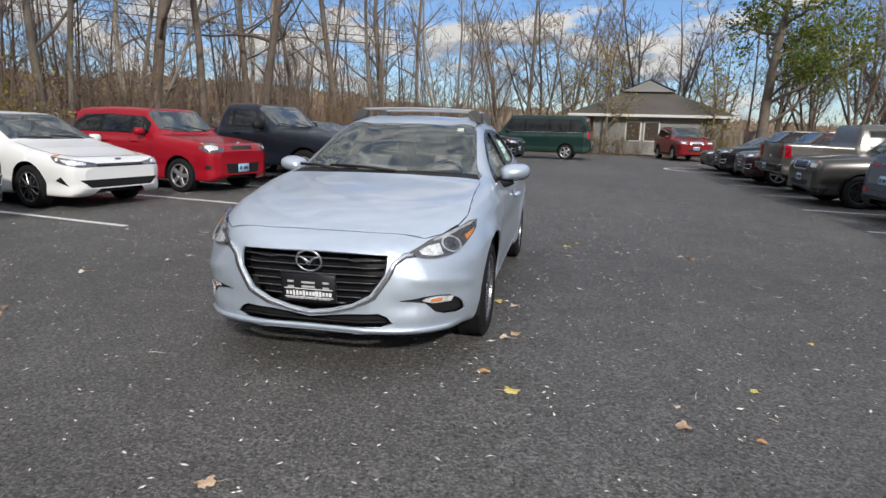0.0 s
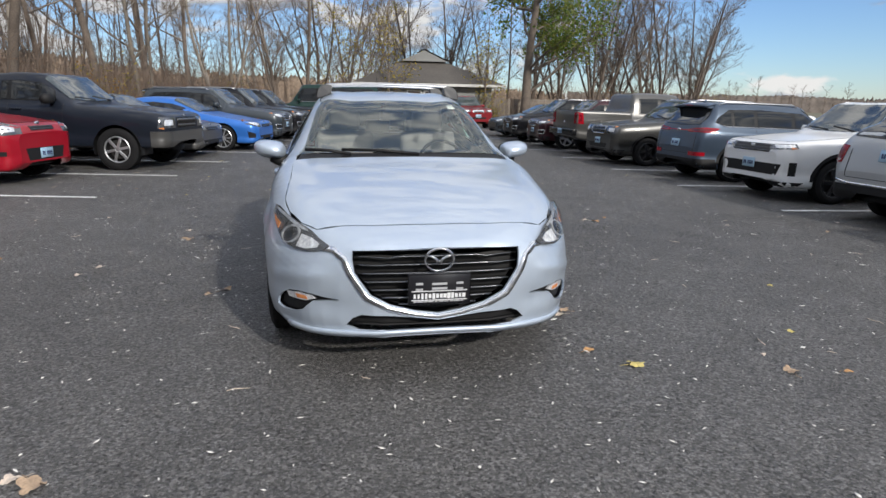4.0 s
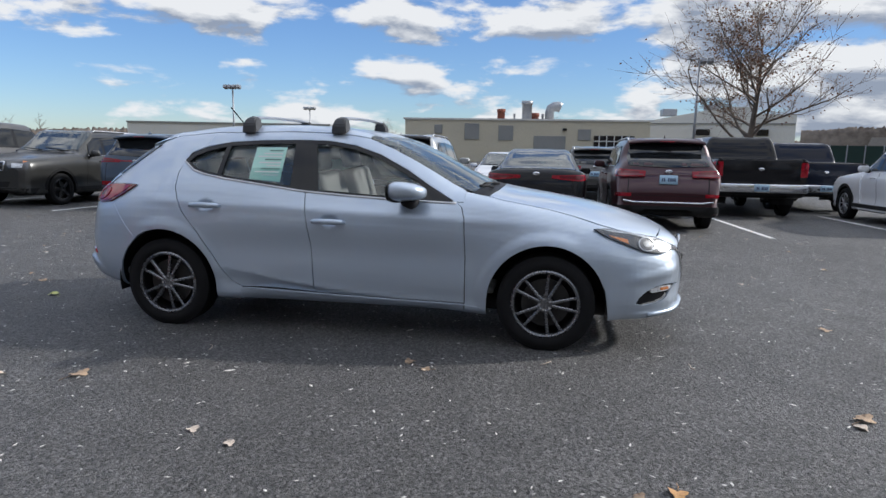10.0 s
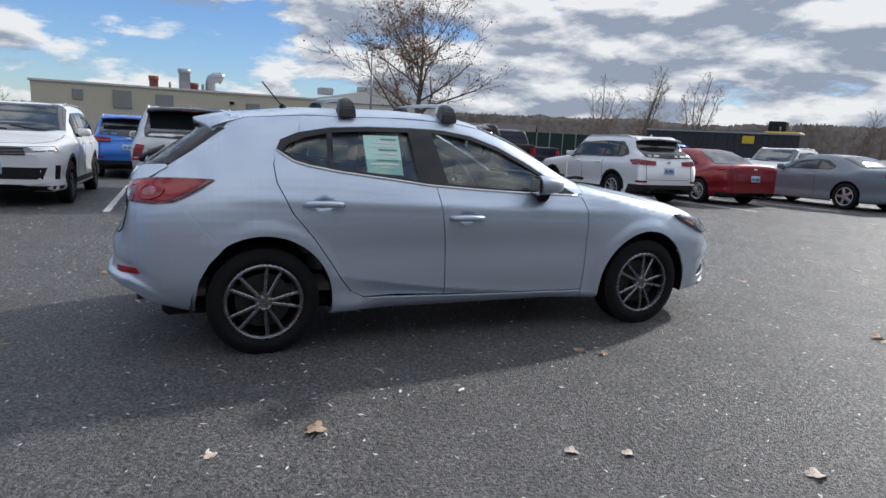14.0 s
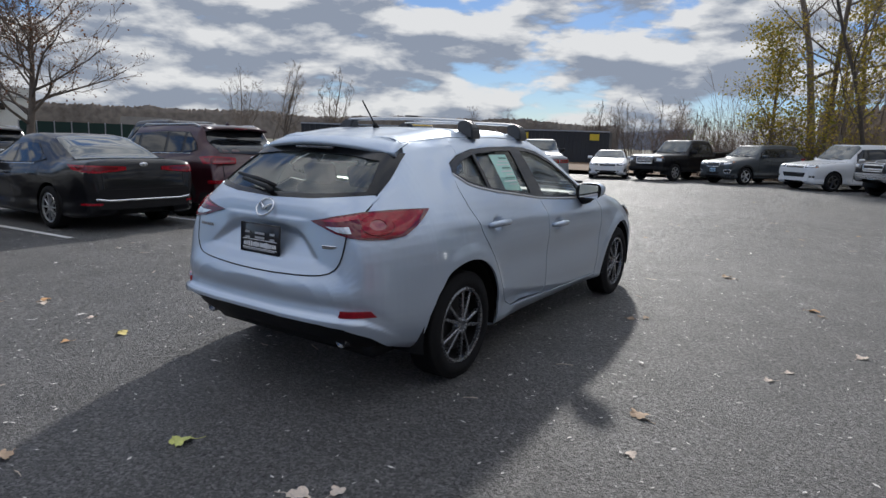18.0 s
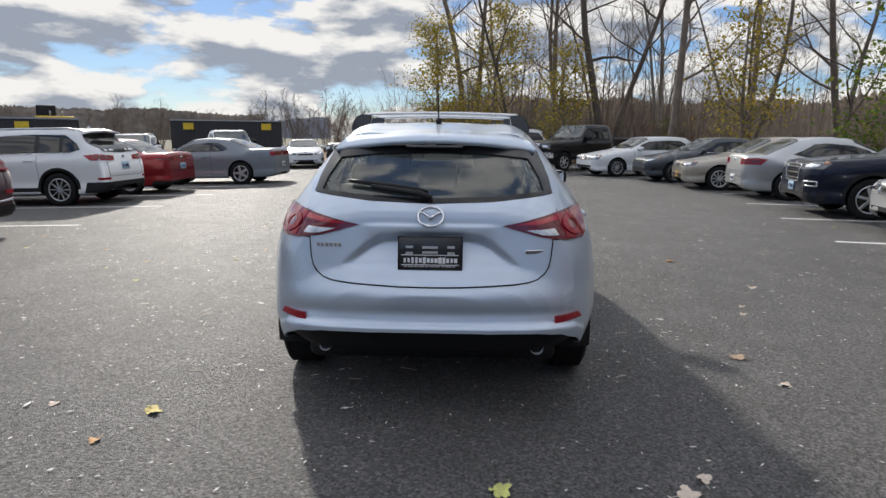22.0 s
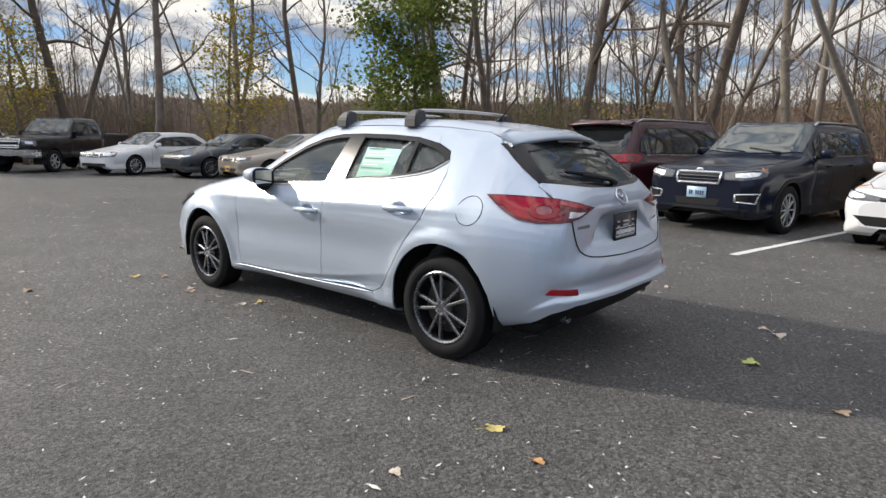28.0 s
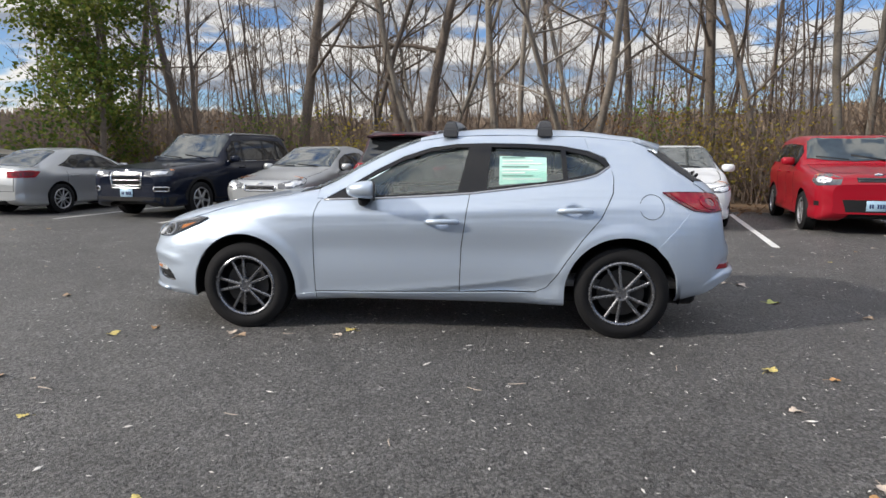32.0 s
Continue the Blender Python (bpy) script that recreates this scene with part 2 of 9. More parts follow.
def part(name, bm, material, parent=None, label="", smooth=True):
    """Links a bmesh, or a mesh, as one object under a thing or a part."""
    if isinstance(bm, bpy.types.Mesh):
        me = bm
    else:
        me = bpy.data.meshes.new(name)
        bm.to_mesh(me)
        bm.free()
        me.polygons.foreach_set("use_smooth", [smooth] * len(me.polygons))
        me.materials.append(material)
    ob = new(name, me)
    if parent is not None:
        ob.parent = parent
    if label:
        ob["label"] = label
    return ob


def raw(name, verts, faces, material, smooth=True):
    me = bpy.data.meshes.new(name)
    me.from_pydata([tuple(v) for v in verts], [], faces)
    me.polygons.foreach_set("use_smooth", [smooth] * len(me.polygons))
    me.materials.append(material)
    return me


def mirrored(me):
    """The mesh reflected in x = 0."""
    out = me.copy()
    for v in out.vertices:
        v.co.x = -v.co.x
    out.flip_normals()
    if me.name in NORMALS:
        out.normals_split_custom_set_from_vertices([(-x.x, x.y, x.z) for x in NORMALS[me.name]])
    return out


def block(bm, size, m=None, bevel=0.0, seg=1):
    """A bevelled box added to bm."""
    r = bmesh.ops.create_cube(bm, size=1.0)
    vs = r["verts"]
    bmesh.ops.scale(bm, vec=size, verts=vs)
    if bevel:
        es = list({e for v in vs for e in v.link_edges})
        r2 = bmesh.ops.bevel(bm, geom=es, offset=bevel, segments=seg, affect="EDGES", profile=0.6)
        vs = list({v for f in r2["faces"] for v in f.verts} | {v for v in vs if v.is_valid})
    if m is not None:
        bmesh.ops.transform(bm, matrix=m, verts=vs)
    return vs


def box_bm(size, m=None, bevel=0.0, seg=1):
    bm = bmesh.new()
    block(bm, size, m, bevel, seg)
    return bm


def lathe(profile, axis="x", seg=40):
    """A ring swept round an axis; profile: (along, radius)."""
    verts, faces = [], []
    n = len(profile)
    for i in range(seg):
        a = 2 * math.pi * i / seg
        for s, r in profile:
            c, d = r * math.cos(a), r * math.sin(a)
            verts.append((s, c, d) if axis == "x" else (c, d, s) if axis == "z" else (c, s, d))
    for i in range(seg):
        j = (i + 1) % seg
        for k in range(n - 1):
            faces.append((i * n + k, i * n + k + 1, j * n + k + 1, j * n + k))
    return verts, faces


def tube(points, radii, sides=6, verts=None, faces=None, cap=True):
    """A round tube along points, appended to verts and faces."""
    verts = [] if verts is None else verts
    faces = [] if faces is None else faces
    pts = [Vector(p) for p in points]
    start = len(verts)
    side = None
    for i, p in enumerate(pts):
        d = (pts[min(i + 1, len(pts) - 1)] - pts[max(i - 1, 0)]).normalized()
        if side is None:
            side = d.orthogonal().normalized()
        else:
            side = (side - d * side.dot(d)).normalized()
        other = d.cross(side)
        r = radii[i] if isinstance(radii, (list, tuple)) else radii
        for k in range(sides):
            a = 2 * math.pi * k / sides
            verts.append(p + side * (r * math.cos(a)) + other * (r * math.sin(a)))
    for i in range(len(pts) - 1):
        for k in range(sides):
            j = (k + 1) % sides
            a, b = start + i * sides, start + (i + 1) * sides
            faces.append((a + k, a + j, b + j, b + k))
    if cap:
        faces.append(tuple(start + k for k in reversed(range(sides))))
        e = start + (len(pts) - 1) * sides
        faces.append(tuple(e + k for k in range(sides)))
    return verts, faces


def pchip(xs, ys, xq):
    """Monotone cubic through the rows ys at xs."""
    xs, ys, xq = np.asarray(xs, float), np.asarray(ys, float), np.asarray(xq, float)
    h = np.diff(xs)[:, None]
    d = np.diff(ys, axis=0) / h
    m = np.zeros_like(ys)
    a, b = d[:-1], d[1:]
    w1, w2 = 2 * h[1:] + h[:-1], h[1:] + 2 * h[:-1]
    with np.errstate(divide="ignore", invalid="ignore"):
        m[1:-1] = np.where(a * b > 0, (w1 + w2) / (w1 / a + w2 / b), 0.0)
    m[0], m[-1] = d[0], d[-1]
    i = np.clip(np.searchsorted(xs, xq, "right") - 1, 0, len(xs) - 2)
    hh = h[i]
    t = ((xq - xs[i])[:, None]) / hh
    return (2 * t**3 - 3 * t**2 + 1) * ys[i] + (t**3 - 2 * t**2 + t) * hh * m[i] + (-2 * t**3 + 3 * t**2) * ys[i + 1] + (t**3 - t**2) * hh * m[i + 1]


NORMALS = {}


def fall(x, y):
    """Height of the lot: level round the silver car, then falling gently towards the buildings."""
    return -0.024 * min(max(x - 0.6, 0.0), 14.4) * min(1.0, max(0.0, (28.0 - y) / 13.0))


class Skin:
    """A car's outer surface, swept through its cross sections. It is the form that the panels are cut from."""

    def __init__(self, stations, sub=5, step=0.04):
        ys = np.array([s[0] for s in stations])
        ctrl = np.array([np.array(s[1]).ravel() for s in stations])
        yq = np.unique(np.concatenate([np.arange(ys[0], ys[-1], step), ys]))
        c = pchip(ys, ctrl, yq).reshape(len(yq), -1, 2)
        p = np.concatenate([2 * c[:, :1] - c[:, 1:2], c, c[:, -1:] * np.array([-1, 1]) + 0 * c[:, -1:]], axis=1)
        p[:, -1] = c[:, -2] * np.array([-1, 1])
        cols = []
        for k in range(c.shape[1] - 1):
            a, b, e, f = p[:, k], p[:, k + 1], p[:, k + 2], p[:, k + 3]
            for j in range(sub):
                t = j / sub
                cols.append(0.5 * ((2 * b) + (e - a) * t + (2 * a - 5 * b + 4 * e - f) * t * t + (3 * b - a - 3 * e + f) * t**3))
        cols.append(c[:, -1])
        g = np.stack(cols, axis=1)
        g[:, :, 0] = np.maximum(g[:, :, 0], 0.0)
        left = g[:, ::-1][:, 1:] * np.array([-1, 1])
        g = np.concatenate([g, left], axis=1)
        self.ny, self.nu = g.shape[:2]
        self.yq, self.grid = yq, g
        self.verts = [(float(x), float(y), float(z)) for y, row in zip(yq, g) for x, z in row]
        nu = self.nu
        self.faces = [(i * nu + k, i * nu + k + 1, (i + 1) * nu + k + 1, (i + 1) * nu + k) for i in range(self.ny - 1) for k in range(nu - 1)]
        # close the two ends
        self.faces.append(tuple(range(nu)))
        self.faces.append(tuple(range((self.ny - 1) * nu, self.ny * nu))[::-1])
        self.bvh = BVHTree.FromPolygons(self.verts, self.faces)
        q = np.array(self.verts).reshape(self.ny, nu, 3)
        nn = np.cross(np.gradient(q, axis=0), np.gradient(q, axis=1)).reshape(-1, 3)
        nn /= np.maximum(np.linalg.norm(nn, axis=1), 1e-9)[:, None]
        self.nors = [Vector(x) for x in nn]

    def hit(self, o, d):
        loc, nor, k, far = self.bvh.ray_cast(o, d, 3.95 if abs(d.z) < 0.5 else 10.0)
        if loc is None:
            loc, nor, k, _ = self.bvh.find_nearest(Vector(o) + Vector(d) * 3.2)
        f = self.faces[k]
        if len(f) == 4:
            w = poly_3d_calc([Vector(self.verts[i]) for i in f], loc)
            s = sum((self.nors[i] * x for i, x in zip(f, w)), Vector())
            if s.length > 0.2:
                s.normalize()
                nor = s if s.dot(nor) > 0 else -s
        if nor.dot(d) > 0:
            nor = -nor
        return loc, nor


SIDE_R = lambda a, b: (Vector((-4, a, b)), Vector((1, 0, 0)))
TOP = lambda a, b: (Vector((a, b, 4)), Vector((0, 0, -1)))
REAR = lambda a, b: (Vector((a, 3.9, b)), Vector((0, -1, 0)))
FRONT = lambda a, b: (Vector((a, -3.9, b)), Vector((0, 1, 0)))
ROUND = 0.75


def radial(yc, sign):
    """Rays towards a vertical axis at (0, yc): a is an angle from the car's front (-1) or rear (+1), times ROUND."""
    def proj(a, b):
        t = a / ROUND
        way = Vector((math.sin(t), sign * math.cos(t), 0))
        return Vector((0, yc, b)) + way * 4, -way
    return proj


def deg(points, k=1.0):
    return [(radians(a) * ROUND * k, b) for a, b in points]


def inside(poly, pts):
    x, y = pts[:, 0], pts[:, 1]
    res = np.zeros(len(pts), bool)
    px, py = np.array(poly).T
    j = len(poly) - 1
    for i in range(len(poly)):
        c = (py[i] > y) != (py[j] > y)
        with np.errstate(divide="ignore", invalid="ignore"):
            res ^= c & (x < (px[j] - px[i]) * (y - py[i]) / (py[j] - py[i]) + px[i])
        j = i
    return res


def dense(poly, step, closed=True):
    out = []
    n = len(poly)
    for i in range(n if closed else n - 1):
        a, b = np.array(poly[i], float), np.array(poly[(i + 1) % n], float)
        k = max(1, int(math.ceil(np.linalg.norm(b - a) / step)))
        out += [tuple(a + (b - a) * j / k) for j in range(k)]
    if not closed:
        out.append(tuple(poly[-1]))
    return out


def curve(points, closed=True, sub=4):
    """The points joined by a smooth curve."""
    p = [np.array(q, float) for q in points]
    n, out = len(p), []
    for i in range(n if closed else n - 1):
        a, b, c, d = (p[(i - 1) % n] if closed or i else p[0], p[i], p[(i + 1) % n], p[(i + 2) % n] if closed or i + 2 < n else p[-1])
        for j in range(sub):
            t = j / sub
            out.append(tuple(0.5 * (2 * b + (c - a) * t + (2 * a - 5 * b + 4 * c - d) * t * t + (3 * b - a - 3 * c + d) * t**3)))
    if not closed:
        out.append(tuple(p[-1]))
    return out


def arc(cx, cy, r, a0, a1, n=20):
    return [(cx + r * math.cos(radians(a0 + (a1 - a0) * i / n)), cy + r * math.sin(radians(a0 + (a1 - a0) * i / n))) for i in range(n + 1)]


def sculpted(skin, proj, off, a, b, e=0.005):
    """A point on the skin raised by off(a, b), the rise, and the normal of the raised form."""
    q = []
    for u, w in ((a - e, b), (a + e, b), (a, b - e), (a, b + e)):
        loc, nor = skin.hit(*proj(u, w))
        q.append(loc + nor * off(u, w))
    o, d = proj(a, b)
    loc, nor = skin.hit(o, d)
    k = off(a, b)
    n2 = (q[1] - q[0]).cross(q[3] - q[2])
    n2 = n2.normalized() if n2.length > 1e-9 else nor
    if n2.dot(d) > 0:
        n2 = -n2
    if n2.dot(nor) < 0.3:
        n2 = nor
    return loc + nor * k, k, n2


def ease(lo, hi, v):
    t = min(1.0, max(0.0, (v - lo) / (hi - lo)))
    return t * t * (3 - 2 * t)


def depth_in(poly, a, b):
    """How far a point lies inside an outline; 0 outside."""
    if not inside(poly, np.array([[a, b]]))[0]:
        return 0.0
    p = np.array(poly, float)
    q = np.roll(p, -1, axis=0) - p
    t = np.clip(((np.array((a, b)) - p) * q).sum(1) / (q * q).sum(1), 0, 1)
    return float(np.sqrt(((p + q * t[:, None] - (a, b)) ** 2).sum(1)).min())


def panel(name, skin, outline, proj, material, holes=(), step=0.06, off=0.0, thick=0.012, smooth=True, lines=()):
    """A sheet with thickness, cut to an outline (with holes) and laid on the skin; lines: creases that its facets follow."""
    loops = [dense(outline, step * 0.8)] + [dense(h, step * 0.8) for h in holes]
    pts, edges = [], []
    for lp in loops:
        s = len(pts)
        pts += lp
        edges += [(s + i, s + (i + 1) % len(lp)) for i in range(len(lp))]
    for lp in lines:
        lp = dense(lp, step * 0.8, closed=False)
        s = len(pts)
        pts += lp
        edges += [(s + i, s + i + 1) for i in range(len(lp) - 1)]
    arr = np.array(outline)
    lo, hi = arr.min(0), arr.max(0)
    gx, gy = np.meshgrid(np.arange(lo[0] + step / 2, hi[0], step), np.arange(lo[1] + step / 2, hi[1], step))
    g = np.stack([gx.ravel(), gy.ravel()], 1)
    if len(g):
        ok = inside(outline, g)
        for h in holes:
            ok &= ~inside(h, g)
        g = g[ok]
        rim = np.array(pts)
        if len(g):
            dist = np.sqrt(((g[:, None] - rim[None]) ** 2).sum(-1)).min(1)
            g = g[dist > step * 0.4]
    allp = [Vector(p) for p in pts] + [Vector(p) for p in g]
    v2, _, f2, *_ = delaunay_2d_cdt(allp, edges, [], 0, 1e-6)
    f2 = [tuple(f) for f in f2]
    cen = np.array([[sum(v2[i].x for i in f) / len(f), sum(v2[i].y for i in f) / len(f)] for f in f2])
    ok = inside(outline, cen)
    for h in holes:
        ok &= ~inside(h, cen)
    f2 = [f for f, k in zip(f2, ok) if k]
    used = sorted({i for f in f2 for i in f})
    idx = {i: k for k, i in enumerate(used)}
    front, back, nors = [], [], []
    for i in used:
        a, b = v2[i].x, v2[i].y
        if callable(off):
            loc, k, nor = sculpted(skin, proj, off, a, b)
            front.append(loc)
            back.append(loc - nor * thick)
        else:
            loc, nor = skin.hit(*proj(a, b))
            front.append(loc + nor * off)
            back.append(loc + nor * (off - thick))
        nors.append(nor)
    n = len(front)
    tris, count = [], {}
    for f in f2:
        t = tuple(idx[i] for i in f)
        a, b, c = (front[i] for i in t[:3])
        o, d = proj(v2[f[0]].x, v2[f[0]].y)
        if (b - a).cross(c - a).dot(d) > 0:
            t = t[::-1]
        tris.append(t)
        for i in range(len(t)):
            count[(t[i], t[(i + 1) % len(t)])] = True
    faces = list(tris)
    if thick:
        faces += [tuple(i + n for i in reversed(t)) for t in tris]
        # the rim has points of its own, so that its edge stays crisp
        verts = front + back
        nors = nors + [-x for x in nors]
        for a, b in list(count):
            if (b, a) not in count:
                k = len(verts)
                verts += [front[b], front[a], back[a], back[b]]
                faces.append((k, k + 1, k + 2, k + 3))
                fn = (front[a] - front[b]).cross(back[a] - front[a])
                nors += [fn.normalized() if fn.length > 1e-12 else nors[a]] * 4
    else:
        verts = front
    me = raw(name, verts, faces, material, smooth)
    if smooth:
        NORMALS[me.name] = nors
        me.normals_split_custom_set_from_vertices([tuple(x) for x in nors])
    return me


def both(name, me, parent, label=""):
    """A part for each side of a car."""
    a = part(name, me, None, parent, label)
    b = part(name, mirrored(me), None, parent, label)
    return a, b


def ribbon(skin, pts, proj, width, off=0.004, thick=0.006):
    """A narrow strip on the skin, with its middle along pts."""
    p = np.array(dense(pts, 0.05, closed=False))
    t = np.gradient(p, axis=0)
    t /= np.linalg.norm(t, axis=1)[:, None]
    nn = np.stack([-t[:, 1], t[:, 0]], 1) * width / 2
    verts, faces = [], []
    for k in range(len(p)):
        for q, o2 in ((p[k] - nn[k], off), (p[k] + nn[k], off), (p[k] + nn[k], off - thick), (p[k] - nn[k], off - thick)):
            o, d = proj(*q)
            loc, nor = skin.hit(o, d)
            verts.append(loc + nor * o2)
    for k in range(len(p) - 1):
        for j in range(4):
            a, b = 4 * k + j, 4 * k + (j + 1) % 4
            faces.append((a, b, b + 4, a + 4))
    faces += [(3, 2, 1, 0), tuple(len(verts) - 4 + j for j in range(4))]
    return verts, faces

# ---- ground ----
def asphalt():
    m = bpy.data.materials.new("asphalt")
    m.use_nodes = True
    n, l = m.node_tree.nodes, m.node_tree.links
    b = n["Principled BSDF"]
    tc = n.new("ShaderNodeTexCoord")

    def noise_tex(scale, detail, rough=0.55):
        t = n.new("ShaderNodeTexNoise")
        t.inputs["Scale"].default_value, t.inputs["Detail"].default_value, t.inputs["Roughness"].default_value = scale, detail, rough
        l.new(tc.outputs["Object"], t.inputs["Vector"])
        return t.outputs["Fac"]

    patch, mid, grit = noise_tex(0.16, 4), noise_tex(2.2, 5), noise_tex(170, 2, 0.6)
    vor = n.new("ShaderNodeTexVoronoi")
    vor.inputs["Scale"].default_value = 88.0
    l.new(tc.outputs["Object"], vor.inputs["Vector"])
    sepc = n.new("ShaderNodeSeparateColor")
    l.new(vor.outputs["Color"], sepc.inputs[0])

    def mth(op, x, y, z=None):
        q = n.new("ShaderNodeMath")
        q.operation = op
        for i, val in enumerate((x, y, z)):
            if val is None:
                continue
            if isinstance(val, float):
                q.inputs[i].default_value = val
            else:
                l.new(val, q.inputs[i])
        return q.outputs[0]

    # broad patches, small stains, then stone by stone
    tone = mth("ADD", mth("MULTIPLY_ADD", patch, 0.75, 0.10), mth("MULTIPLY_ADD", mid, 0.5, -0.05))
    stone = mth("MULTIPLY_ADD", mth("POWER", sepc.outputs[0], 2.0), 0.95, 0.55)
    pits = mth("MULTIPLY_ADD", mth("SMOOTH_MIN", mth("MAXIMUM", mth("MULTIPLY_ADD", noise_tex(48, 3, 0.68), 8.5, -3.05), 0.0), 1.0, 0.15), 0.66, 0.34)
    stone = mth("MULTIPLY", stone, pits)
    tone = mth("MULTIPLY", mth("MULTIPLY", tone, stone), mth("MULTIPLY_ADD", grit, 1.0, 0.6))
    col = n.new("ShaderNodeVectorMath")
    col.operation = "SCALE"
    col.inputs[0].default_value = (0.226, 0.219, 0.213)
    l.new(tone, col.inputs["Scale"]), l.new(col.outputs[0], b.inputs["Base Color"])
    b.inputs["Roughness"].default_value = 0.58
    b.inputs["Specular IOR Level"].default_value = 0.50
    bp = n.new("ShaderNodeBump")
    bp.inputs["Strength"].default_value, bp.inputs["Distance"].default_value = 1.0, 0.016
    l.new(mth("ADD", mth("ADD", mth("MULTIPLY", sepc.outputs[1], 0.9), mth("MULTIPLY", pits, 0.7)), mth("SUBTRACT", grit, mth("MULTIPLY", vor.outputs["Distance"], 0.4))), bp.inputs["Height"]), l.new(bp.outputs[0], b.inputs["Normal"])
    return m


ASPHALT = asphalt()
EARTH = mat("leafy_earth", (0.16, 0.10, 0.055), 0.95, 0, 0, 0.55, 0.8, 14, 0.8, 9)
GRASS = mat("autumn_grass", (0.13, 0.12, 0.075), 0.95, 0, 0, 0.4, 0.3, 6, 0.5, 20)
LINE = mat("worn_white_line", (0.70, 0.70, 0.68), 0.7, 0, 0, 0.22, 5, 45, 0.3, 120)

v, f = [], []
R = 900.0
N = 36
v = [(-R, -R, -0.42), (R, -R, -0.42), (R, R, -0.42), (-R, R, -0.42)]
tagged(part("ground", raw("ground", v, [(0, 1, 2, 3)], GRASS), None), kind="structure")
bm = bmesh.new()
west = [bm.verts.new((x, y, 0.0)) for x, y in ((-2.6, 34.0), (-6.0, 20.0), (-9.5, 4.0), (-11.3, -6.0), (-11.8, -29.5))]
xs = [0.6 + 2.4 * i for i in range(7)] + [61.0]
ys = [-29.5, 15.0] + [15.0 + 2.6 * i for i in range(1, 6)] + [34.0]
grid = [[bm.verts.new((x, y, fall(x, y))) for x in xs] for y in ys]
for lo, hi in zip(grid, grid[1:]):
    for i in range(len(xs) - 1):
        bm.faces.new((lo[i], lo[i + 1], hi[i + 1], hi[i]))
bm.faces.new(west + [row[0] for row in grid])
rim = bmesh.ops.extrude_edge_only(bm, edges=[e for e in bm.edges if e.is_boundary])
bmesh.ops.translate(bm, vec=(0, 0, -0.1), verts=[q for q in rim["geom"] if isinstance(q, bmesh.types.BMVert)])
bmesh.ops.recalc_face_normals(bm, faces=bm.faces)
tagged(part("road", bm, ASPHALT, smooth=False), "dark worn asphalt parking ground with leaf litter", kind="structure")


def line_strip(a, b, w=0.10):
    a, b = Vector((*a, 0)), Vector((*b, 0))
    d = (b - a).normalized()
    s = Vector((-d.y, d.x, 0)) * w / 2
    k = max(2, int((b - a).length / 0.35))
    rnd = random.Random(int(a.x * 100) + int(a.y * 77))
    vs, fs = [], []
    for i in range(k + 1):
        p = a.lerp(b, i / k)
        e = 0.006
        p = p + Vector((0, 0, fall(p.x, p.y)))
        vs += [p + s + d * 0 + s.normalized() * rnd.uniform(-e, e) + Vector((0, 0, 0.004)), p - s + s.normalized() * rnd.uniform(-e, e) + Vector((0, 0, 0.004))]
    for i in range(k):
        fs.append((2 * i, 2 * i + 1, 2 * i + 3, 2 * i + 2))
    return vs, fs


def bay_line(a, b, w=0.10):
    vs, fs = line_strip(a, b, w)
    ob = part("bay_line", raw("bay_line", vs, fs, LINE), None)
    tagged(ob, "worn white painted parking bay line on asphalt", "road marking", "parking bay lines")


ROW_L = Vector((-4.20, 1.62, 0))
UL, NL = Vector((0.205, 1, 0)).normalized(), Vector((-1, 0.205, 0)).normalized()
PITCH_L = 2.60
for k in range(-6, 8):
    p = ROW_L + UL * (PITCH_L * k)
    q = p + NL * 5.0
    bay_line(p.xy, q.xy)
for y in (-16.3, -13.45, -10.6, -7.9, -5.0, -2.2, 0.17, 2.93, 5.79, 8.71, 11.9, 14.9, 17.8):
    bay_line((6.2, y), (11.6, y + 0.12))
# rounded end island marking at the far end
v, f = [], []
for i in range(13):
    a = radians(90 + 180 * i / 12)
    for r in (1.25, 1.13):
        px, py = 6.7 + r * math.cos(a) * 1.2, 21.4 + r * math.sin(a)
        v.append((px, py, fall(px, py) + 0.006))
for i in range(12):
    f.append((2 * i, 2 * i + 1, 2 * i + 3, 2 * i + 2))
tagged(part("island_line", raw("island_line", v, f, LINE), None), "white painted rounded island outline on asphalt", "road marking")

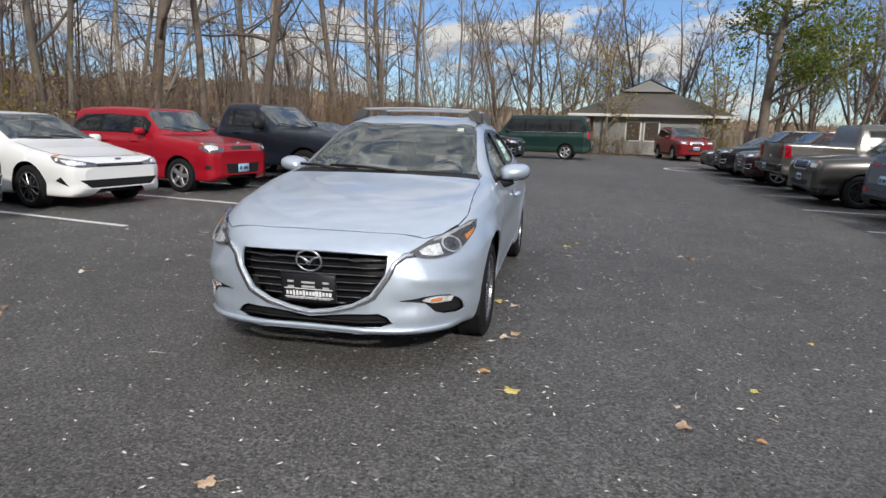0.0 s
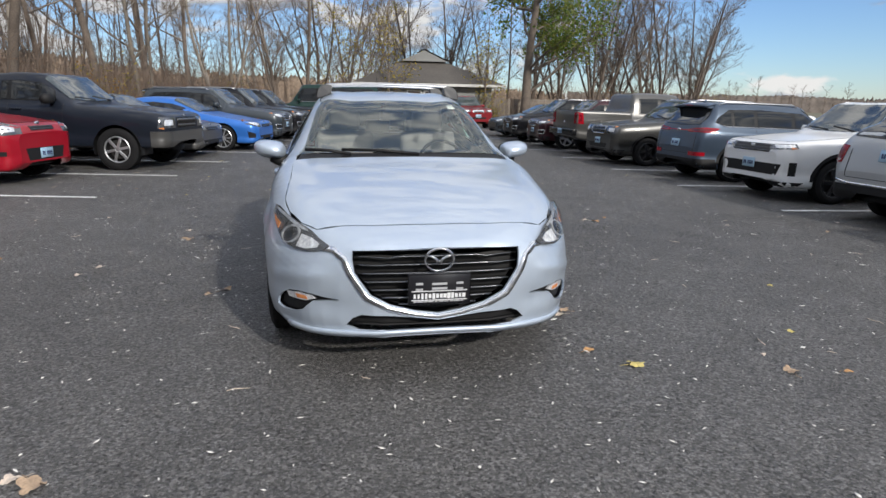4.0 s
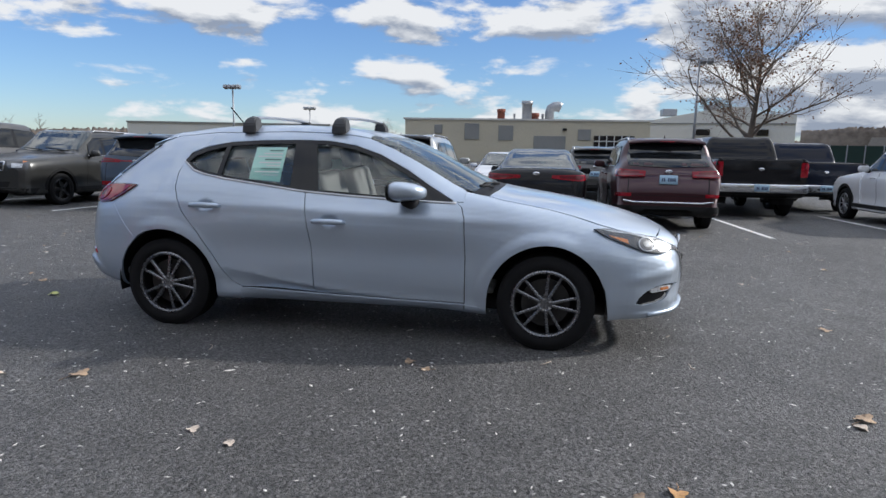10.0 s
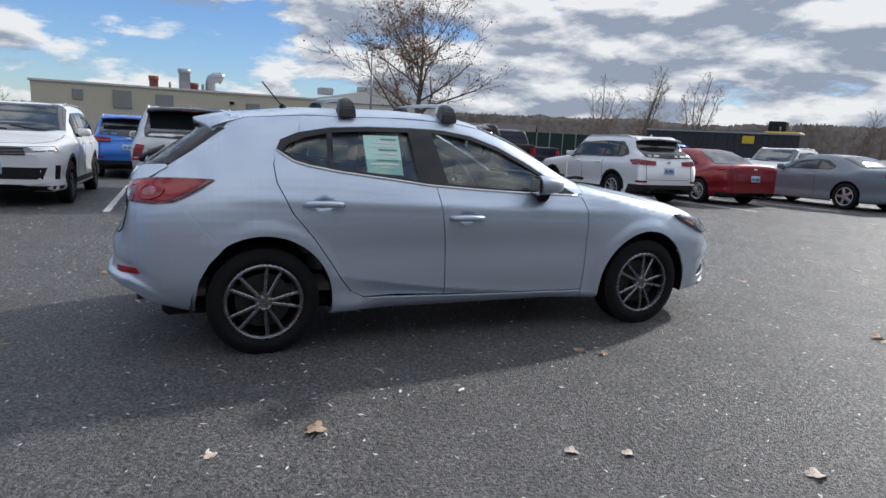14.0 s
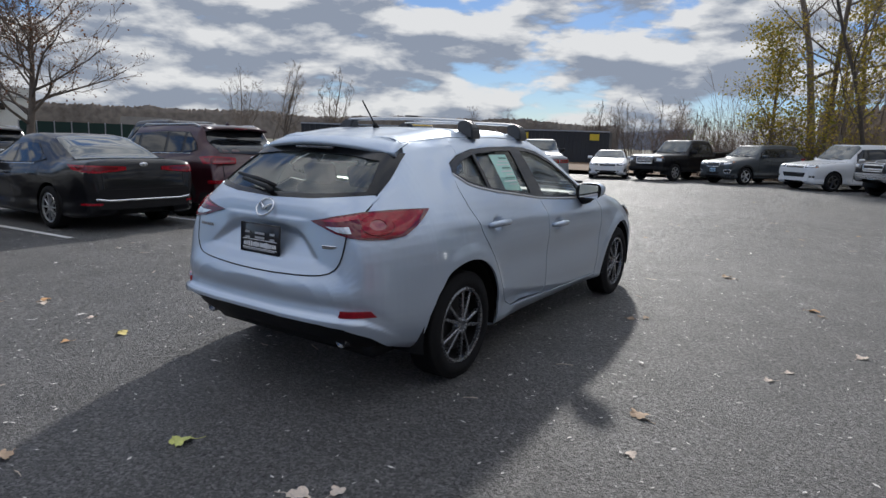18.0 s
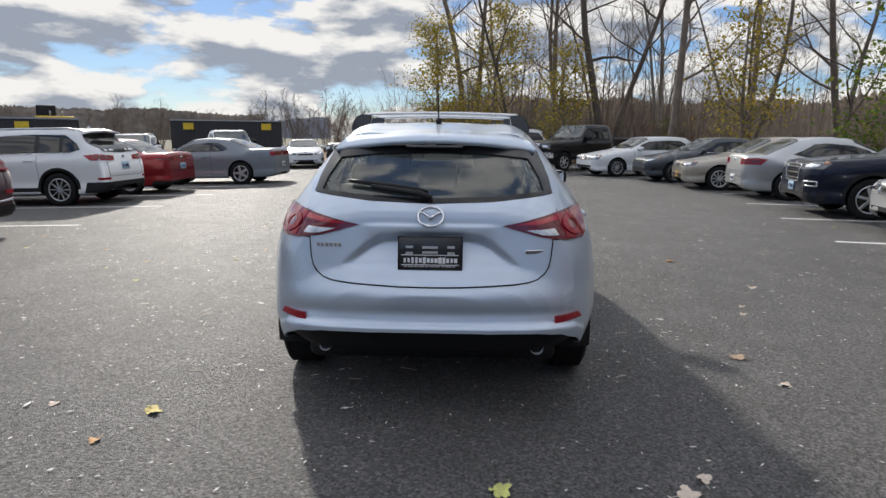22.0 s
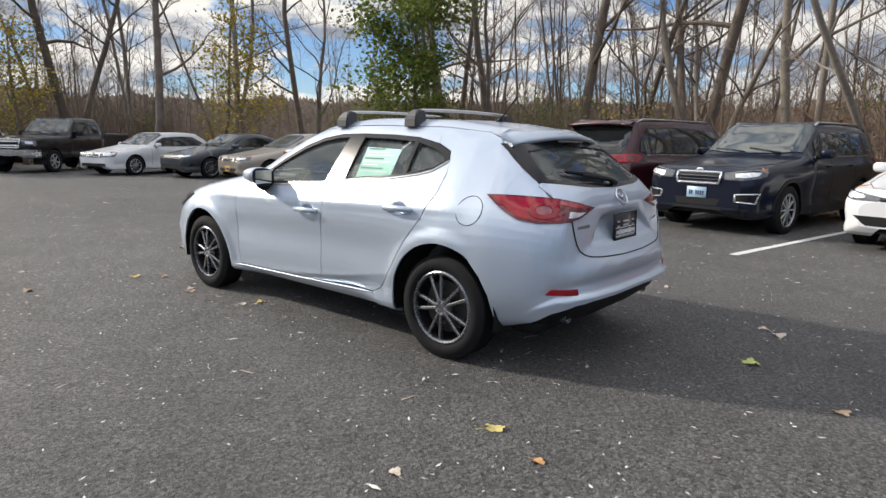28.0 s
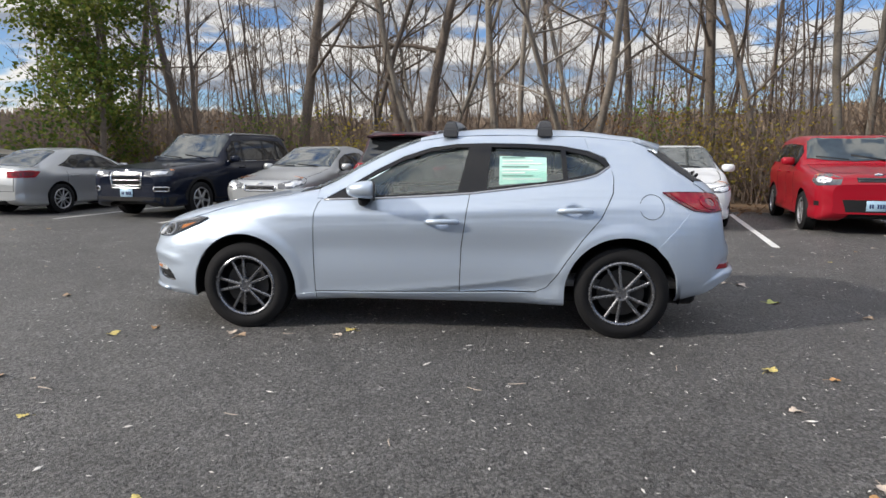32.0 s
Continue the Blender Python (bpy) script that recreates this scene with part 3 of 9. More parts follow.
# ---- the silver-blue hatchback in the middle of the aisle; its front looks to -y ----
def wheel(parent, x, y, r, width, rim_r, rim_mat, style="split", side=1, seg=44):
    """Tyre with its rim and brake disc; side: +1 looks to +x."""
    w2 = width / 2
    prof = [(-w2 * 0.82, rim_r), (-w2 * 0.98, rim_r + 0.02), (-w2, (r + rim_r) / 2), (-w2 * 0.93, r - 0.03), (-w2 * 0.78, r - 0.006)]
    for k in range(9):
        s = -w2 * 0.76 + w2 * 1.52 * k / 8
        prof.append((s, r - (0.008 if k in (2, 4, 6) else 0.0)))
    prof += [(w2 * 0.78, r - 0.006), (w2 * 0.93, r - 0.03), (w2, (r + rim_r) / 2), (w2 * 0.98, rim_r + 0.02), (w2 * 0.82, rim_r)]
    v, f = lathe(prof, "x", seg)
    v = [(a + x, b + y, c + r - 0.006) for a, b, c in v]
    tyre = part("tyre", raw("tyre", v, f, RUBBER), None, parent, "black rubber tyre")
    out = w2 * 0.86 * side
    v, f = lathe([(out, rim_r + 0.004), (out + 0.006 * side, rim_r - 0.006), (out, rim_r - 0.018), (out * 0.8, rim_r - 0.021)], "x", seg)
    if side < 0:
        f = [q[::-1] for q in f]
    bm = bmesh.new()
    vs = [bm.verts.new(p) for p in v]
    for q in f:
        bm.faces.new([vs[i] for i in q])
    count = {"split": 10, "five": 5, "six": 6, "ten": 10, "fifteen": 15}[style]
    for k in range(count):
        a = 2 * math.pi * k / count + 0.3
        if style == "split":
            a = 2 * math.pi * (k // 2) / 5 + (0.22 if k % 2 else -0.22) + 0.3
        wd = {"split": 0.021, "ten": 0.022, "fifteen": 0.016, "five": 0.07, "six": 0.05}[style]
        ln = rim_r - 0.05
        m = Matrix.Translation((out - 0.022 * side, 0, 0)) @ Matrix.Rotation(a, 4, "X") @ pose(0, 0, 0.035 + ln / 2) @ pose(0, 0, 0, 0, -5 * side, 0)
        block(bm, (0.03, wd, ln), m, 0.005)
    hub = bmesh.ops.create_cone(bm, cap_ends=True, segments=20, radius1=0.062, radius2=0.05, depth=0.03, matrix=Matrix.Translation((out - 0.02 * side, 0, 0)) @ Matrix.Rotation(radians(90 * side), 4, "Y"))
    bmesh.ops.translate(bm, vec=(x, y, r - 0.006), verts=bm.verts)
    part("rim", bm, rim_mat, tyre, "", False)
    v, f = lathe([(out * 0.8, rim_r - 0.020), (-out * 0.7, rim_r - 0.03), (-out * 0.7, 0.05)], "x", seg)
    part("barrel", raw("barrel", [(a + x, b + y, c + r - 0.006) for a, b, c in v], f, BLACKALLOY), None, tyre)
    bm = bmesh.new()
    bmesh.ops.create_cone(bm, cap_ends=True, segments=24, radius1=rim_r * 0.72, radius2=rim_r * 0.72, depth=0.02, matrix=Matrix.Translation((x + out * 0.25, y, r - 0.006)) @ Matrix.Rotation(radians(90), 4, "Y"))
    part("brake_disc", bm, DARKDISC, tyre, "", False)
    for k in range(5):
        a = 2 * math.pi * k / 5
        bm = bmesh.new()
        bmesh.ops.create_cone(bm, cap_ends=True, segments=6, radius1=0.009, radius2=0.009, depth=0.012, matrix=Matrix.Translation((x + out - 0.002 * side, y + 0.036 * math.cos(a), r + 0.036 * math.sin(a) - 0.006)) @ Matrix.Rotation(radians(90), 4, "Y"))
        if style == "split":
            part("wheel_nut", bm, CHROME, tyre, "", False)
        else:
            bm.free()
    return tyre


DARKDISC = mat("worn_brake_disc", (0.045, 0.043, 0.042), 0.5, 0.5, 0, 0.3, 12, 60)

HATCH = Skin([
    (-2.275, [(0.10, 0.240), (0.24, 0.242), (0.31, 0.310), (0.33, 0.42), (0.32, 0.54), (0.27, 0.62), (0.20, 0.655), (0.10, 0.668), (0, 0.67)]),
    (-2.23, [(0.28, 0.235), (0.41, 0.238), (0.485, 0.305), (0.50, 0.42), (0.48, 0.55), (0.41, 0.655), (0.30, 0.70), (0.15, 0.712), (0, 0.715)]),
    (-2.16, [(0.40, 0.225), (0.55, 0.23), (0.62, 0.305), (0.63, 0.42), (0.62, 0.56), (0.53, 0.68), (0.40, 0.74), (0.20, 0.755), (0, 0.76)]),
    (-2.05, [(0.50, 0.215), (0.655, 0.225), (0.715, 0.305), (0.725, 0.43), (0.715, 0.59), (0.61, 0.725), (0.48, 0.78), (0.24, 0.80), (0, 0.805)]),
    (-1.88, [(0.55, 0.205), (0.745, 0.215), (0.808, 0.30), (0.82, 0.45), (0.80, 0.63), (0.70, 0.775), (0.55, 0.83), (0.27, 0.852), (0, 0.86)]),
    (-1.65, [(0.55, 0.19), (0.81, 0.20), (0.865, 0.30), (0.875, 0.47), (0.865, 0.66), (0.77, 0.825), (0.62, 0.88), (0.30, 0.903), (0, 0.91)]),
    (-1.35, [(0.55, 0.19), (0.82, 0.20), (0.885, 0.30), (0.90, 0.50), (0.888, 0.71), (0.80, 0.882), (0.65, 0.93), (0.32, 0.952), (0, 0.96)]),
    (-1.0, [(0.55, 0.19), (0.83, 0.21), (0.862, 0.34), (0.888, 0.56), (0.886, 0.77), (0.825, 0.935), (0.69, 0.985), (0.34, 1.005), (0, 1.012)]),
    (-0.75, [(0.55, 0.19), (0.818, 0.22), (0.862, 0.335), (0.886, 0.60), (0.886, 0.80), (0.815, 0.955), (0.665, 1.05), (0.34, 1.10), (0, 1.112)]),
    (-0.5, [(0.55, 0.19), (0.820, 0.23), (0.862, 0.345), (0.886, 0.61), (0.886, 0.81), (0.812, 0.96), (0.62, 1.185), (0.32, 1.225), (0, 1.236)]),
    (-0.2, [(0.55, 0.19), (0.820, 0.23), (0.862, 0.36), (0.886, 0.62), (0.886, 0.82), (0.812, 0.97), (0.58, 1.318), (0.30, 1.348), (0, 1.358)]),
    (0.1, [(0.55, 0.19), (0.820, 0.23), (0.862, 0.375), (0.886, 0.63), (0.886, 0.83), (0.812, 0.985), (0.555, 1.385), (0.29, 1.42), (0, 1.431)]),
    (0.5, [(0.55, 0.19), (0.822, 0.23), (0.864, 0.395), (0.887, 0.63), (0.886, 0.85), (0.810, 1.02), (0.545, 1.41), (0.28, 1.446), (0, 1.456)]),
    (1.0, [(0.55, 0.19), (0.845, 0.22), (0.868, 0.36), (0.893, 0.60), (0.886, 0.86), (0.79, 1.07), (0.53, 1.40), (0.27, 1.437), (0, 1.446)]),
    (1.35, [(0.55, 0.20), (0.83, 0.22), (0.885, 0.34), (0.902, 0.54), (0.884, 0.84), (0.765, 1.075), (0.505, 1.365), (0.26, 1.398), (0, 1.408)]),
    (1.53, [(0.55, 0.21), (0.805, 0.235), (0.875, 0.345), (0.894, 0.54), (0.865, 0.84), (0.745, 1.055), (0.495, 1.338), (0.26, 1.372), (0, 1.382)]),
    (1.62, [(0.55, 0.22), (0.79, 0.24), (0.868, 0.35), (0.888, 0.54), (0.855, 0.84), (0.735, 1.045), (0.51, 1.28), (0.27, 1.312), (0, 1.322)]),
    (1.8, [(0.52, 0.24), (0.75, 0.27), (0.826, 0.37), (0.842, 0.55), (0.808, 0.83), (0.70, 0.995), (0.52, 1.165), (0.27, 1.19), (0, 1.195)]),
    (1.95, [(0.45, 0.28), (0.70, 0.30), (0.768, 0.38), (0.782, 0.55), (0.748, 0.81), (0.655, 0.955), (0.49, 1.06), (0.25, 1.08), (0, 1.085)]),
    (2.035, [(0.40, 0.32), (0.64, 0.33), (0.70, 0.40), (0.715, 0.55), (0.68, 0.79), (0.585, 0.92), (0.42, 0.985), (0.21, 1.0), (0, 1.003)]),
    (2.09, [(0.35, 0.36), (0.57, 0.37), (0.64, 0.42), (0.65, 0.54), (0.60, 0.655), (0.50, 0.71), (0.36, 0.73), (0.18, 0.735), (0, 0.737)]),
    (2.15, [(0.20, 0.385), (0.40, 0.39), (0.48, 0.43), (0.49, 0.53), (0.44, 0.60), (0.36, 0.63), (0.25, 0.64), (0.12, 0.645), (0, 0.645)]),
    (2.17, [(0.10, 0.41), (0.20, 0.415), (0.26, 0.44), (0.26, 0.52), (0.24, 0.58), (0.2, 0.60), (0.13, 0.61), (0.06, 0.612), (0, 0.612)]),
])
RF, RB = radial(-1.55, -1), radial(1.45, 1)
CREASE = [(-1.2, 0.25), (-0.758, 0.273), (-0.365, 0.298), (-0.063, 0.322), (0.259, 0.352), (0.544, 0.39), (0.845, 0.447), (1.2, 0.50)]


def side_form(y, z):
    """The sculpture of the doors and wings: a crease that rises to the rear, a tucked-in foot, hollow doors and flared arches."""
    zc = float(np.interp(y, [q[0] for q in CREASE], [q[1] for q in CREASE]))
    mid = ease(-1.0, -0.75, y) * (1 - ease(0.86, 1.06, y))
    k = 0.0
    if z < zc:
        k -= mid * min(0.036, 0.40 * (zc - z)) * ease(0.27, 0.40, zc + 0.03) * ease(0.270, 0.300, z) * (1 - ease(0.50, 0.84, y))
    k += mid * 0.012 * math.exp(-abs(z - zc) / 0.09) * ease(-0.9, 0.3, y)
    k -= mid * 0.013 * math.exp(-((z - 0.60) / 0.11) ** 2)
    k += 0.007 * math.exp(-((z - 0.865 - 0.03 * y) / 0.035) ** 2) * ease(-1.5, -0.9, y) * (1 - ease(1.3, 1.6, y))
    for yh, zh in ((0.11, 0.806), (1.015, 0.884)):
        q = math.hypot((y - yh) / 0.075, (z - zh) / 0.046)
        k -= 0.022 * (1 - ease(0.35, 1.0, q))
    for ya, r0 in ((-1.35, 0.385), (1.35, 0.392)):
        r = math.hypot(y - ya, z - 0.315)
        k += 0.012 * (1 - ease(r0 + 0.02, r0 + 0.10, r)) * ease(0.24, 0.34, z) * (1 - ease(1.42, 1.62, abs(y)))
    return k * ease(0.20, 0.23, z)


LIP = [(0, 0.452), (40, 0.455), (50, 0.44), (56, 0.40), (63, 0.33), (70, 0.27)]


def tail_form(a, b):
    """The rear bumper's ledge and the hollow above it."""
    t = math.degrees(abs(a) / ROUND)
    zl = float(np.interp(t, [q[0] for q in LIP], [q[1] for q in LIP]))
    fade = 1 - ease(44, 64, t)
    return 0.003 + fade * (0.030 * (1 - ease(zl + 0.004, zl + 0.032, b)) - 0.010 * math.exp(-((b - zl - 0.07) / 0.03) ** 2) + 0.004 * math.exp(-((b - 0.60) / 0.04) ** 2))


def nose_form(a, b):
    """The front bumper: hollow cheeks between grille and fog lamps, and a lip along its foot."""
    t = math.degrees(abs(a) / ROUND)
    k = 0.010 * math.exp(-((b - 0.535 + 0.002 * (t - 45)) / 0.035) ** 2) * ease(36, 44, t) * (1 - ease(62, 74, t))
    k -= 0.014 * math.exp(-((t - 39) / 7) ** 2 - ((b - 0.40) / 0.055) ** 2)
    return k + 0.012 * (1 - ease(0.262, 0.285, b)) * (1 - ease(58, 70, t))


hatch = empty("hatchback_car")
tagged(hatch, "silver-blue metallic five-door hatchback with roof bars, parked in the aisle", "car")


def build_hatch(car):
    S = HATCH
    paintm = SILVER_BLUE
    # sides
    fa, ra = (-1.35, 0.315, 0.385), (1.35, 0.315, 0.392)
    seam_f = [(-0.818, 0.29), (-0.82, 0.59), (-0.808, 0.85), (-0.785, 0.925), (-0.745, 0.962)]
    b_seam = [(0.23, 0.305), (0.243, 0.62), (0.30, 1.0)]
    r_seam = [(0.765, 0.318), (0.84, 0.352), (0.905, 0.435), (0.975, 0.545), (1.075, 0.69), (1.195, 0.835), (1.275, 1.0), (1.285, 1.10), (1.262, 1.178)]
    belt = [(-0.735, 0.952), (-0.37, 0.962), (0, 0.98), (0.33, 1.002), (0.62, 1.038), (0.91, 1.072), (1.08, 1.10), (1.17, 1.124), (1.265, 1.185)]
    dlo_top = [(1.235, 1.235), (1.12, 1.282), (0.94, 1.32), (0.71, 1.336), (0.41, 1.342), (0.19, 1.338), (0, 1.31), (-0.19, 1.25), (-0.39, 1.152), (-0.55, 1.055)]
    g = 0.003
    zt = lambda x, y: S.hit(Vector((x, y, 4)), Vector((0, 0, -1)))[0].z
    yr = lambda x, z: S.hit(Vector((x, 3.9, z)), Vector((0, -1, 0)))[0].y
    # half widths of the bonnet, the screen and the roof along the car
    hood_x = [(-1.80, 0.725), (-1.66, 0.752), (-1.50, 0.745), (-1.35, 0.735), (-1.20, 0.733), (-1.04, 0.735), (-0.955, 0.715)]
    scr_x = [(-0.85, 0.690), (-0.70, 0.664), (-0.55, 0.636), (-0.40, 0.610), (-0.26, 0.588), (-0.09, 0.548)]
    roof_x = [(0.1, 0.548), (0.3, 0.553), (0.55, 0.552), (0.8, 0.55), (1.1, 0.53), (1.25, 0.516), (1.4, 0.50), (1.5, 0.49)]
    up = lambda rows, e=0.003: [(y, zt(x + e, y)) for y, x in rows]
    sh = lambda pts, dy, dz=0.0: [(a + dy, b + dz) for a, b in pts]
    fender = sh(seam_f[:4], -g) + [(-0.754, 0.953), (-0.797, 0.954), (-0.80, zt(0.71, -0.80) - 0.004)] + up(hood_x[::-1]) + [(-1.90, 0.745), (-1.84, 0.695), (-1.70, 0.515)] + arc(*fa, 149, 0) + [(-0.962, 0.205), (-0.818, 0.205)]
    both("front_fender", panel("front_fender", S, fender, SIDE_R, paintm, off=side_form, step=0.016), car)
    fd = sh(seam_f, g) + belt[1:3] + [(0.297, 0.997)] + sh(b_seam[::-1], -g)[1:]
    both("front_door", panel("front_door", S, fd, SIDE_R, paintm, off=side_form, step=0.015, lines=[[q for q in CREASE if -0.78 < q[0] < 0.2]]), car)
    rd = sh(b_seam, g) + belt[3:] + sh(r_seam[::-1], -g, 0.002)[1:]
    both("rear_door", panel("rear_door", S, rd, SIDE_R, paintm, off=side_form, step=0.015, lines=[[q for q in CREASE if 0.25 < q[0] < 0.86]]), car)
    quarter = sh(r_seam, g) + [(1.238, 1.24), (1.125, 1.288)] + up(roof_x[4:]) + [(yr(0.55, 1.285), 1.285), (yr(0.58, 1.215), 1.215), (yr(0.60, 1.15), 1.15), (yr(0.608, 1.078), 1.078), (yr(0.625, 1.0), 1.0), (1.90, 0.93), (1.835, 0.875), (1.585, 0.622)] + arc(*ra, 54, 180)[1:] + [(0.958, 0.205), (0.785, 0.205)]
    both("rear_quarter", panel("rear_quarter", S, quarter, SIDE_R, paintm, off=side_form, step=0.016), car)
    frame = [(-0.797, 0.958), (-0.797, zt(0.70, -0.797) - 0.002)] + up(scr_x[1:]) + up(roof_x[:5]) + [(1.122, 1.288)] + sh(dlo_top[2:], 0, 0.003) + [(-0.735, 0.958)]
    both("roof_rail", panel("roof_rail", S, frame, SIDE_R, paintm), car)
    sill = [(-0.815, 0.205), (0.782, 0.205), (0.78, 0.312), (0.23, 0.299), (-0.812, 0.283)]
    both("side_sill", panel("side_sill", S, sill, SIDE_R, paintm, off=0.001), car)
    v, f = ribbon(S, [(-0.93, 0.262), (-0.80, 0.276), (-0.2, 0.284), (0.25, 0.294), (0.76, 0.308)], SIDE_R, 0.005, 0.002, 0.03)
    both("sill_edge", raw("sill_edge", v, f, paintm), car)
    glasses = {
        "front_side_glass": [(-0.50, 0.972), (-0.485, 1.07), (-0.39, 1.122), (-0.19, 1.222), (0, 1.284), (0.17, 1.312), (0.283, 1.315), (0.245, 1.15), (0.212, 1.008), (0, 0.996), (-0.3, 0.978)],
        "rear_side_glass": [(0.415, 1.03), (0.44, 1.316), (0.71, 1.309), (0.928, 1.294), (0.942, 1.092), (0.62, 1.054)],
        "quarter_glass": [(0.975, 1.098), (0.962, 1.288), (1.1, 1.256), (1.19, 1.218), (1.228, 1.18), (1.15, 1.136), (1.06, 1.114)],
    }
    both("window_surround", panel("window_surround", S, belt + dlo_top, SIDE_R, GLOSSBLACK, list(glasses.values()), off=0.001), car)
    grow = lambda pts: [(a + (a - sum(p[0] for p in pts) / len(pts)) * 0.03, b + (b - sum(p[1] for p in pts) / len(pts)) * 0.04) for a, b in pts]
    for nm, pts in glasses.items():
        for ob in both(nm, panel(nm, S, grow(pts), SIDE_R, GLASS, off=lambda y, z: -0.012 - 0.065 * (z - 1.12), thick=0.0), car, "tinted side glass"):
            ob.visible_shadow = False
    v, f = ribbon(S, [(-0.745, 0.947), (-0.37, 0.957), (0, 0.975), (0.33, 0.997), (0.62, 1.033), (0.91, 1.067), (1.08, 1.095), (1.17, 1.119), (1.262, 1.178)], SIDE_R, 0.012)
    both("belt_moulding", raw("belt_moulding", v, f, SATIN), car, "bright metal window moulding")
    inner = [(-0.96, 0.22), (0.955, 0.22)] + arc(1.35, 0.315, 0.40, 180, 60, 12) + [(1.6, 0.8), (1.5, 1.0), (1.26, 1.12), (0.9, 1.05), (0, 0.965), (-0.7, 0.94), (-1.3, 0.86), (-1.72, 0.74)] + arc(-1.35, 0.315, 0.40, 150, 0, 12)
    both("inner_panel", panel("inner_panel", S, inner, SIDE_R, BLACKPLASTIC, off=-0.075, step=0.06), car)
    for c in (fa, ra):
        verts, faces = [], []
        for i in range(25):
            a = radians(-12 + 204 * i / 24)
            for xx, rr in ((0.858, c[2] - 0.004), (0.80, c[2] + 0.012), (0.50, c[2] + 0.012), (0.45, 0.1)):
                verts.append((-xx, c[0] + rr * math.cos(a), c[1] + rr * math.sin(a)))
        for i in range(24):
            for k in range(3):
                q = 4 * i + k
                faces.append((q, q + 1, q + 5, q + 4))
        both("arch_liner", raw("arch_liner", verts, faces, BLACKPLASTIC), car)
    part("underbody", box_bm((1.3, 3.9, 0.1), pose(0, -0.05, 0.25), 0.03), BLACKPLASTIC, car)

    # bonnet, screen and roof
    half = [(0, -2.125), (0.30, -2.113), (0.46, -2.085), (0.58, -2.05), (0.66, -1.95)] + [(x, y) for y, x in hood_x] + [(0.40, -0.985), (0, -0.995)]
    hood = half + [(-a, b) for a, b in half[-2:0:-1]]
    part("bonnet", panel("bonnet", S, hood, TOP, paintm, off=0.002), None, car)
    cowl = [(0.712, -0.945), (0.40, -0.978), (0, -0.988), (-0.40, -0.978), (-0.712, -0.945), (-0.69, -0.82), (-0.4, -0.90), (0, -0.925), (0.4, -0.90), (0.69, -0.82)]
    part("cowl", panel("cowl", S, cowl, TOP, BLACKPLASTIC, off=-0.004), None, car)
    sc = [(0.40, -0.90), (0, -0.92), (-0.40, -0.90)] + [(-x, y) for y, x in scr_x] + [(-0.3, -0.125), (0, -0.135), (0.3, -0.125)] + [(x, y) for y, x in scr_x[::-1]]
    ob = part("windscreen", panel("windscreen", S, sc, TOP, SCREEN, off=0.0, thick=0.0), None, car, "clear windscreen reflecting the sky")
    ob.visible_shadow = False
    band = [(0.555, -0.14), (0.3, -0.19), (-0.3, -0.19), (-0.555, -0.14), (-0.547, -0.085), (0, -0.13), (0.547, -0.085)]
    part("screen_band", panel("screen_band", S, band, TOP, GLOSSBLACK, off=-0.004, thick=0.002), None, car)
    part("camera_cover", box_bm((0.16, 0.12, 0.04), pose(0, -0.22, 1.315, 22), 0.012), BLACKPLASTIC, car)
    roof = [(0.547, -0.083), (0.3, -0.118), (0, -0.128), (-0.3, -0.118), (-0.547, -0.083)] + [(-x, y) for y, x in roof_x] + [(0, 1.545)] + [(x, y) for y, x in roof_x[::-1]]
    part("roof", panel("roof", S, roof, TOP, paintm, off=0.001, thick=0.02), None, car)
    part("headliner", panel("headliner", S, [(a * 0.97, b * 0.97 + 0.02) for a, b in roof], TOP, LINER, off=-0.035, thick=0.004, step=0.12), None, car)
    # spoiler
    verts, faces = [], []
    for i in range(21):
        s = -1 + 2 * i / 20
        x, xr = 0.505 * s, 0.54 * s
        bow = 1 - s * s
        y0, y1 = 1.44 + 0.035 * bow, 1.61 + 0.095 * bow
        z0, z1 = zt(x, y0) + 0.003, 1.292 + 0.050 * bow
        verts += [(x, y0, z0), ((x + xr) / 2, (y0 + y1) / 2, (z0 + z1) / 2 + 0.006), (xr, y1, z1 + 0.004), (xr, y1, z1 - 0.022), (x, y0 + 0.06, z0 - 0.075)]
    for i in range(20):
        for k in range(5):
            a, b = 5 * i + k, 5 * i + (k + 1) % 5
            faces.append((a, b, b + 5, a + 5))
    faces += [(0, 1, 2, 3, 4), (104, 103, 102, 101, 100)]
    part("spoiler", raw("spoiler", verts, faces, paintm), None, car)
    part("high_stop_lamp", box_bm((0.3, 0.02, 0.015), pose(0, 1.690, 1.306), 0.004), DARKLAMP, car)
    fin = [(1.48, 1.32), (1.62, 1.285), (1.70, 1.27), (1.64, 1.21), (1.57, 1.26)]
    # rear glass with its dark edge
    rg = [(-0.585, 1.085), (-0.3, 1.055), (0, 1.045), (0.3, 1.055), (0.585, 1.085), (0.575, 1.15), (0.535, 1.262), (0.3, 1.286), (0, 1.294), (-0.3, 1.286), (-0.535, 1.262), (-0.575, 1.15)]
    rgi = [(-0.56, 1.09), (-0.3, 1.066), (0, 1.056), (0.3, 1.066), (0.56, 1.09), (0.545, 1.15), (0.495, 1.245), (0.3, 1.266), (0, 1.274), (-0.3, 1.266), (-0.495, 1.245), (-0.545, 1.15)]
    rge = [(-0.607, 1.078), (-0.3, 1.042), (0, 1.032), (0.3, 1.042), (0.607, 1.078), (0.599, 1.15), (0.579, 1.215), (0.552, 1.288), (0.3, 1.305), (0, 1.31), (-0.3, 1.305), (-0.552, 1.288), (-0.579, 1.215), (-0.599, 1.15)]
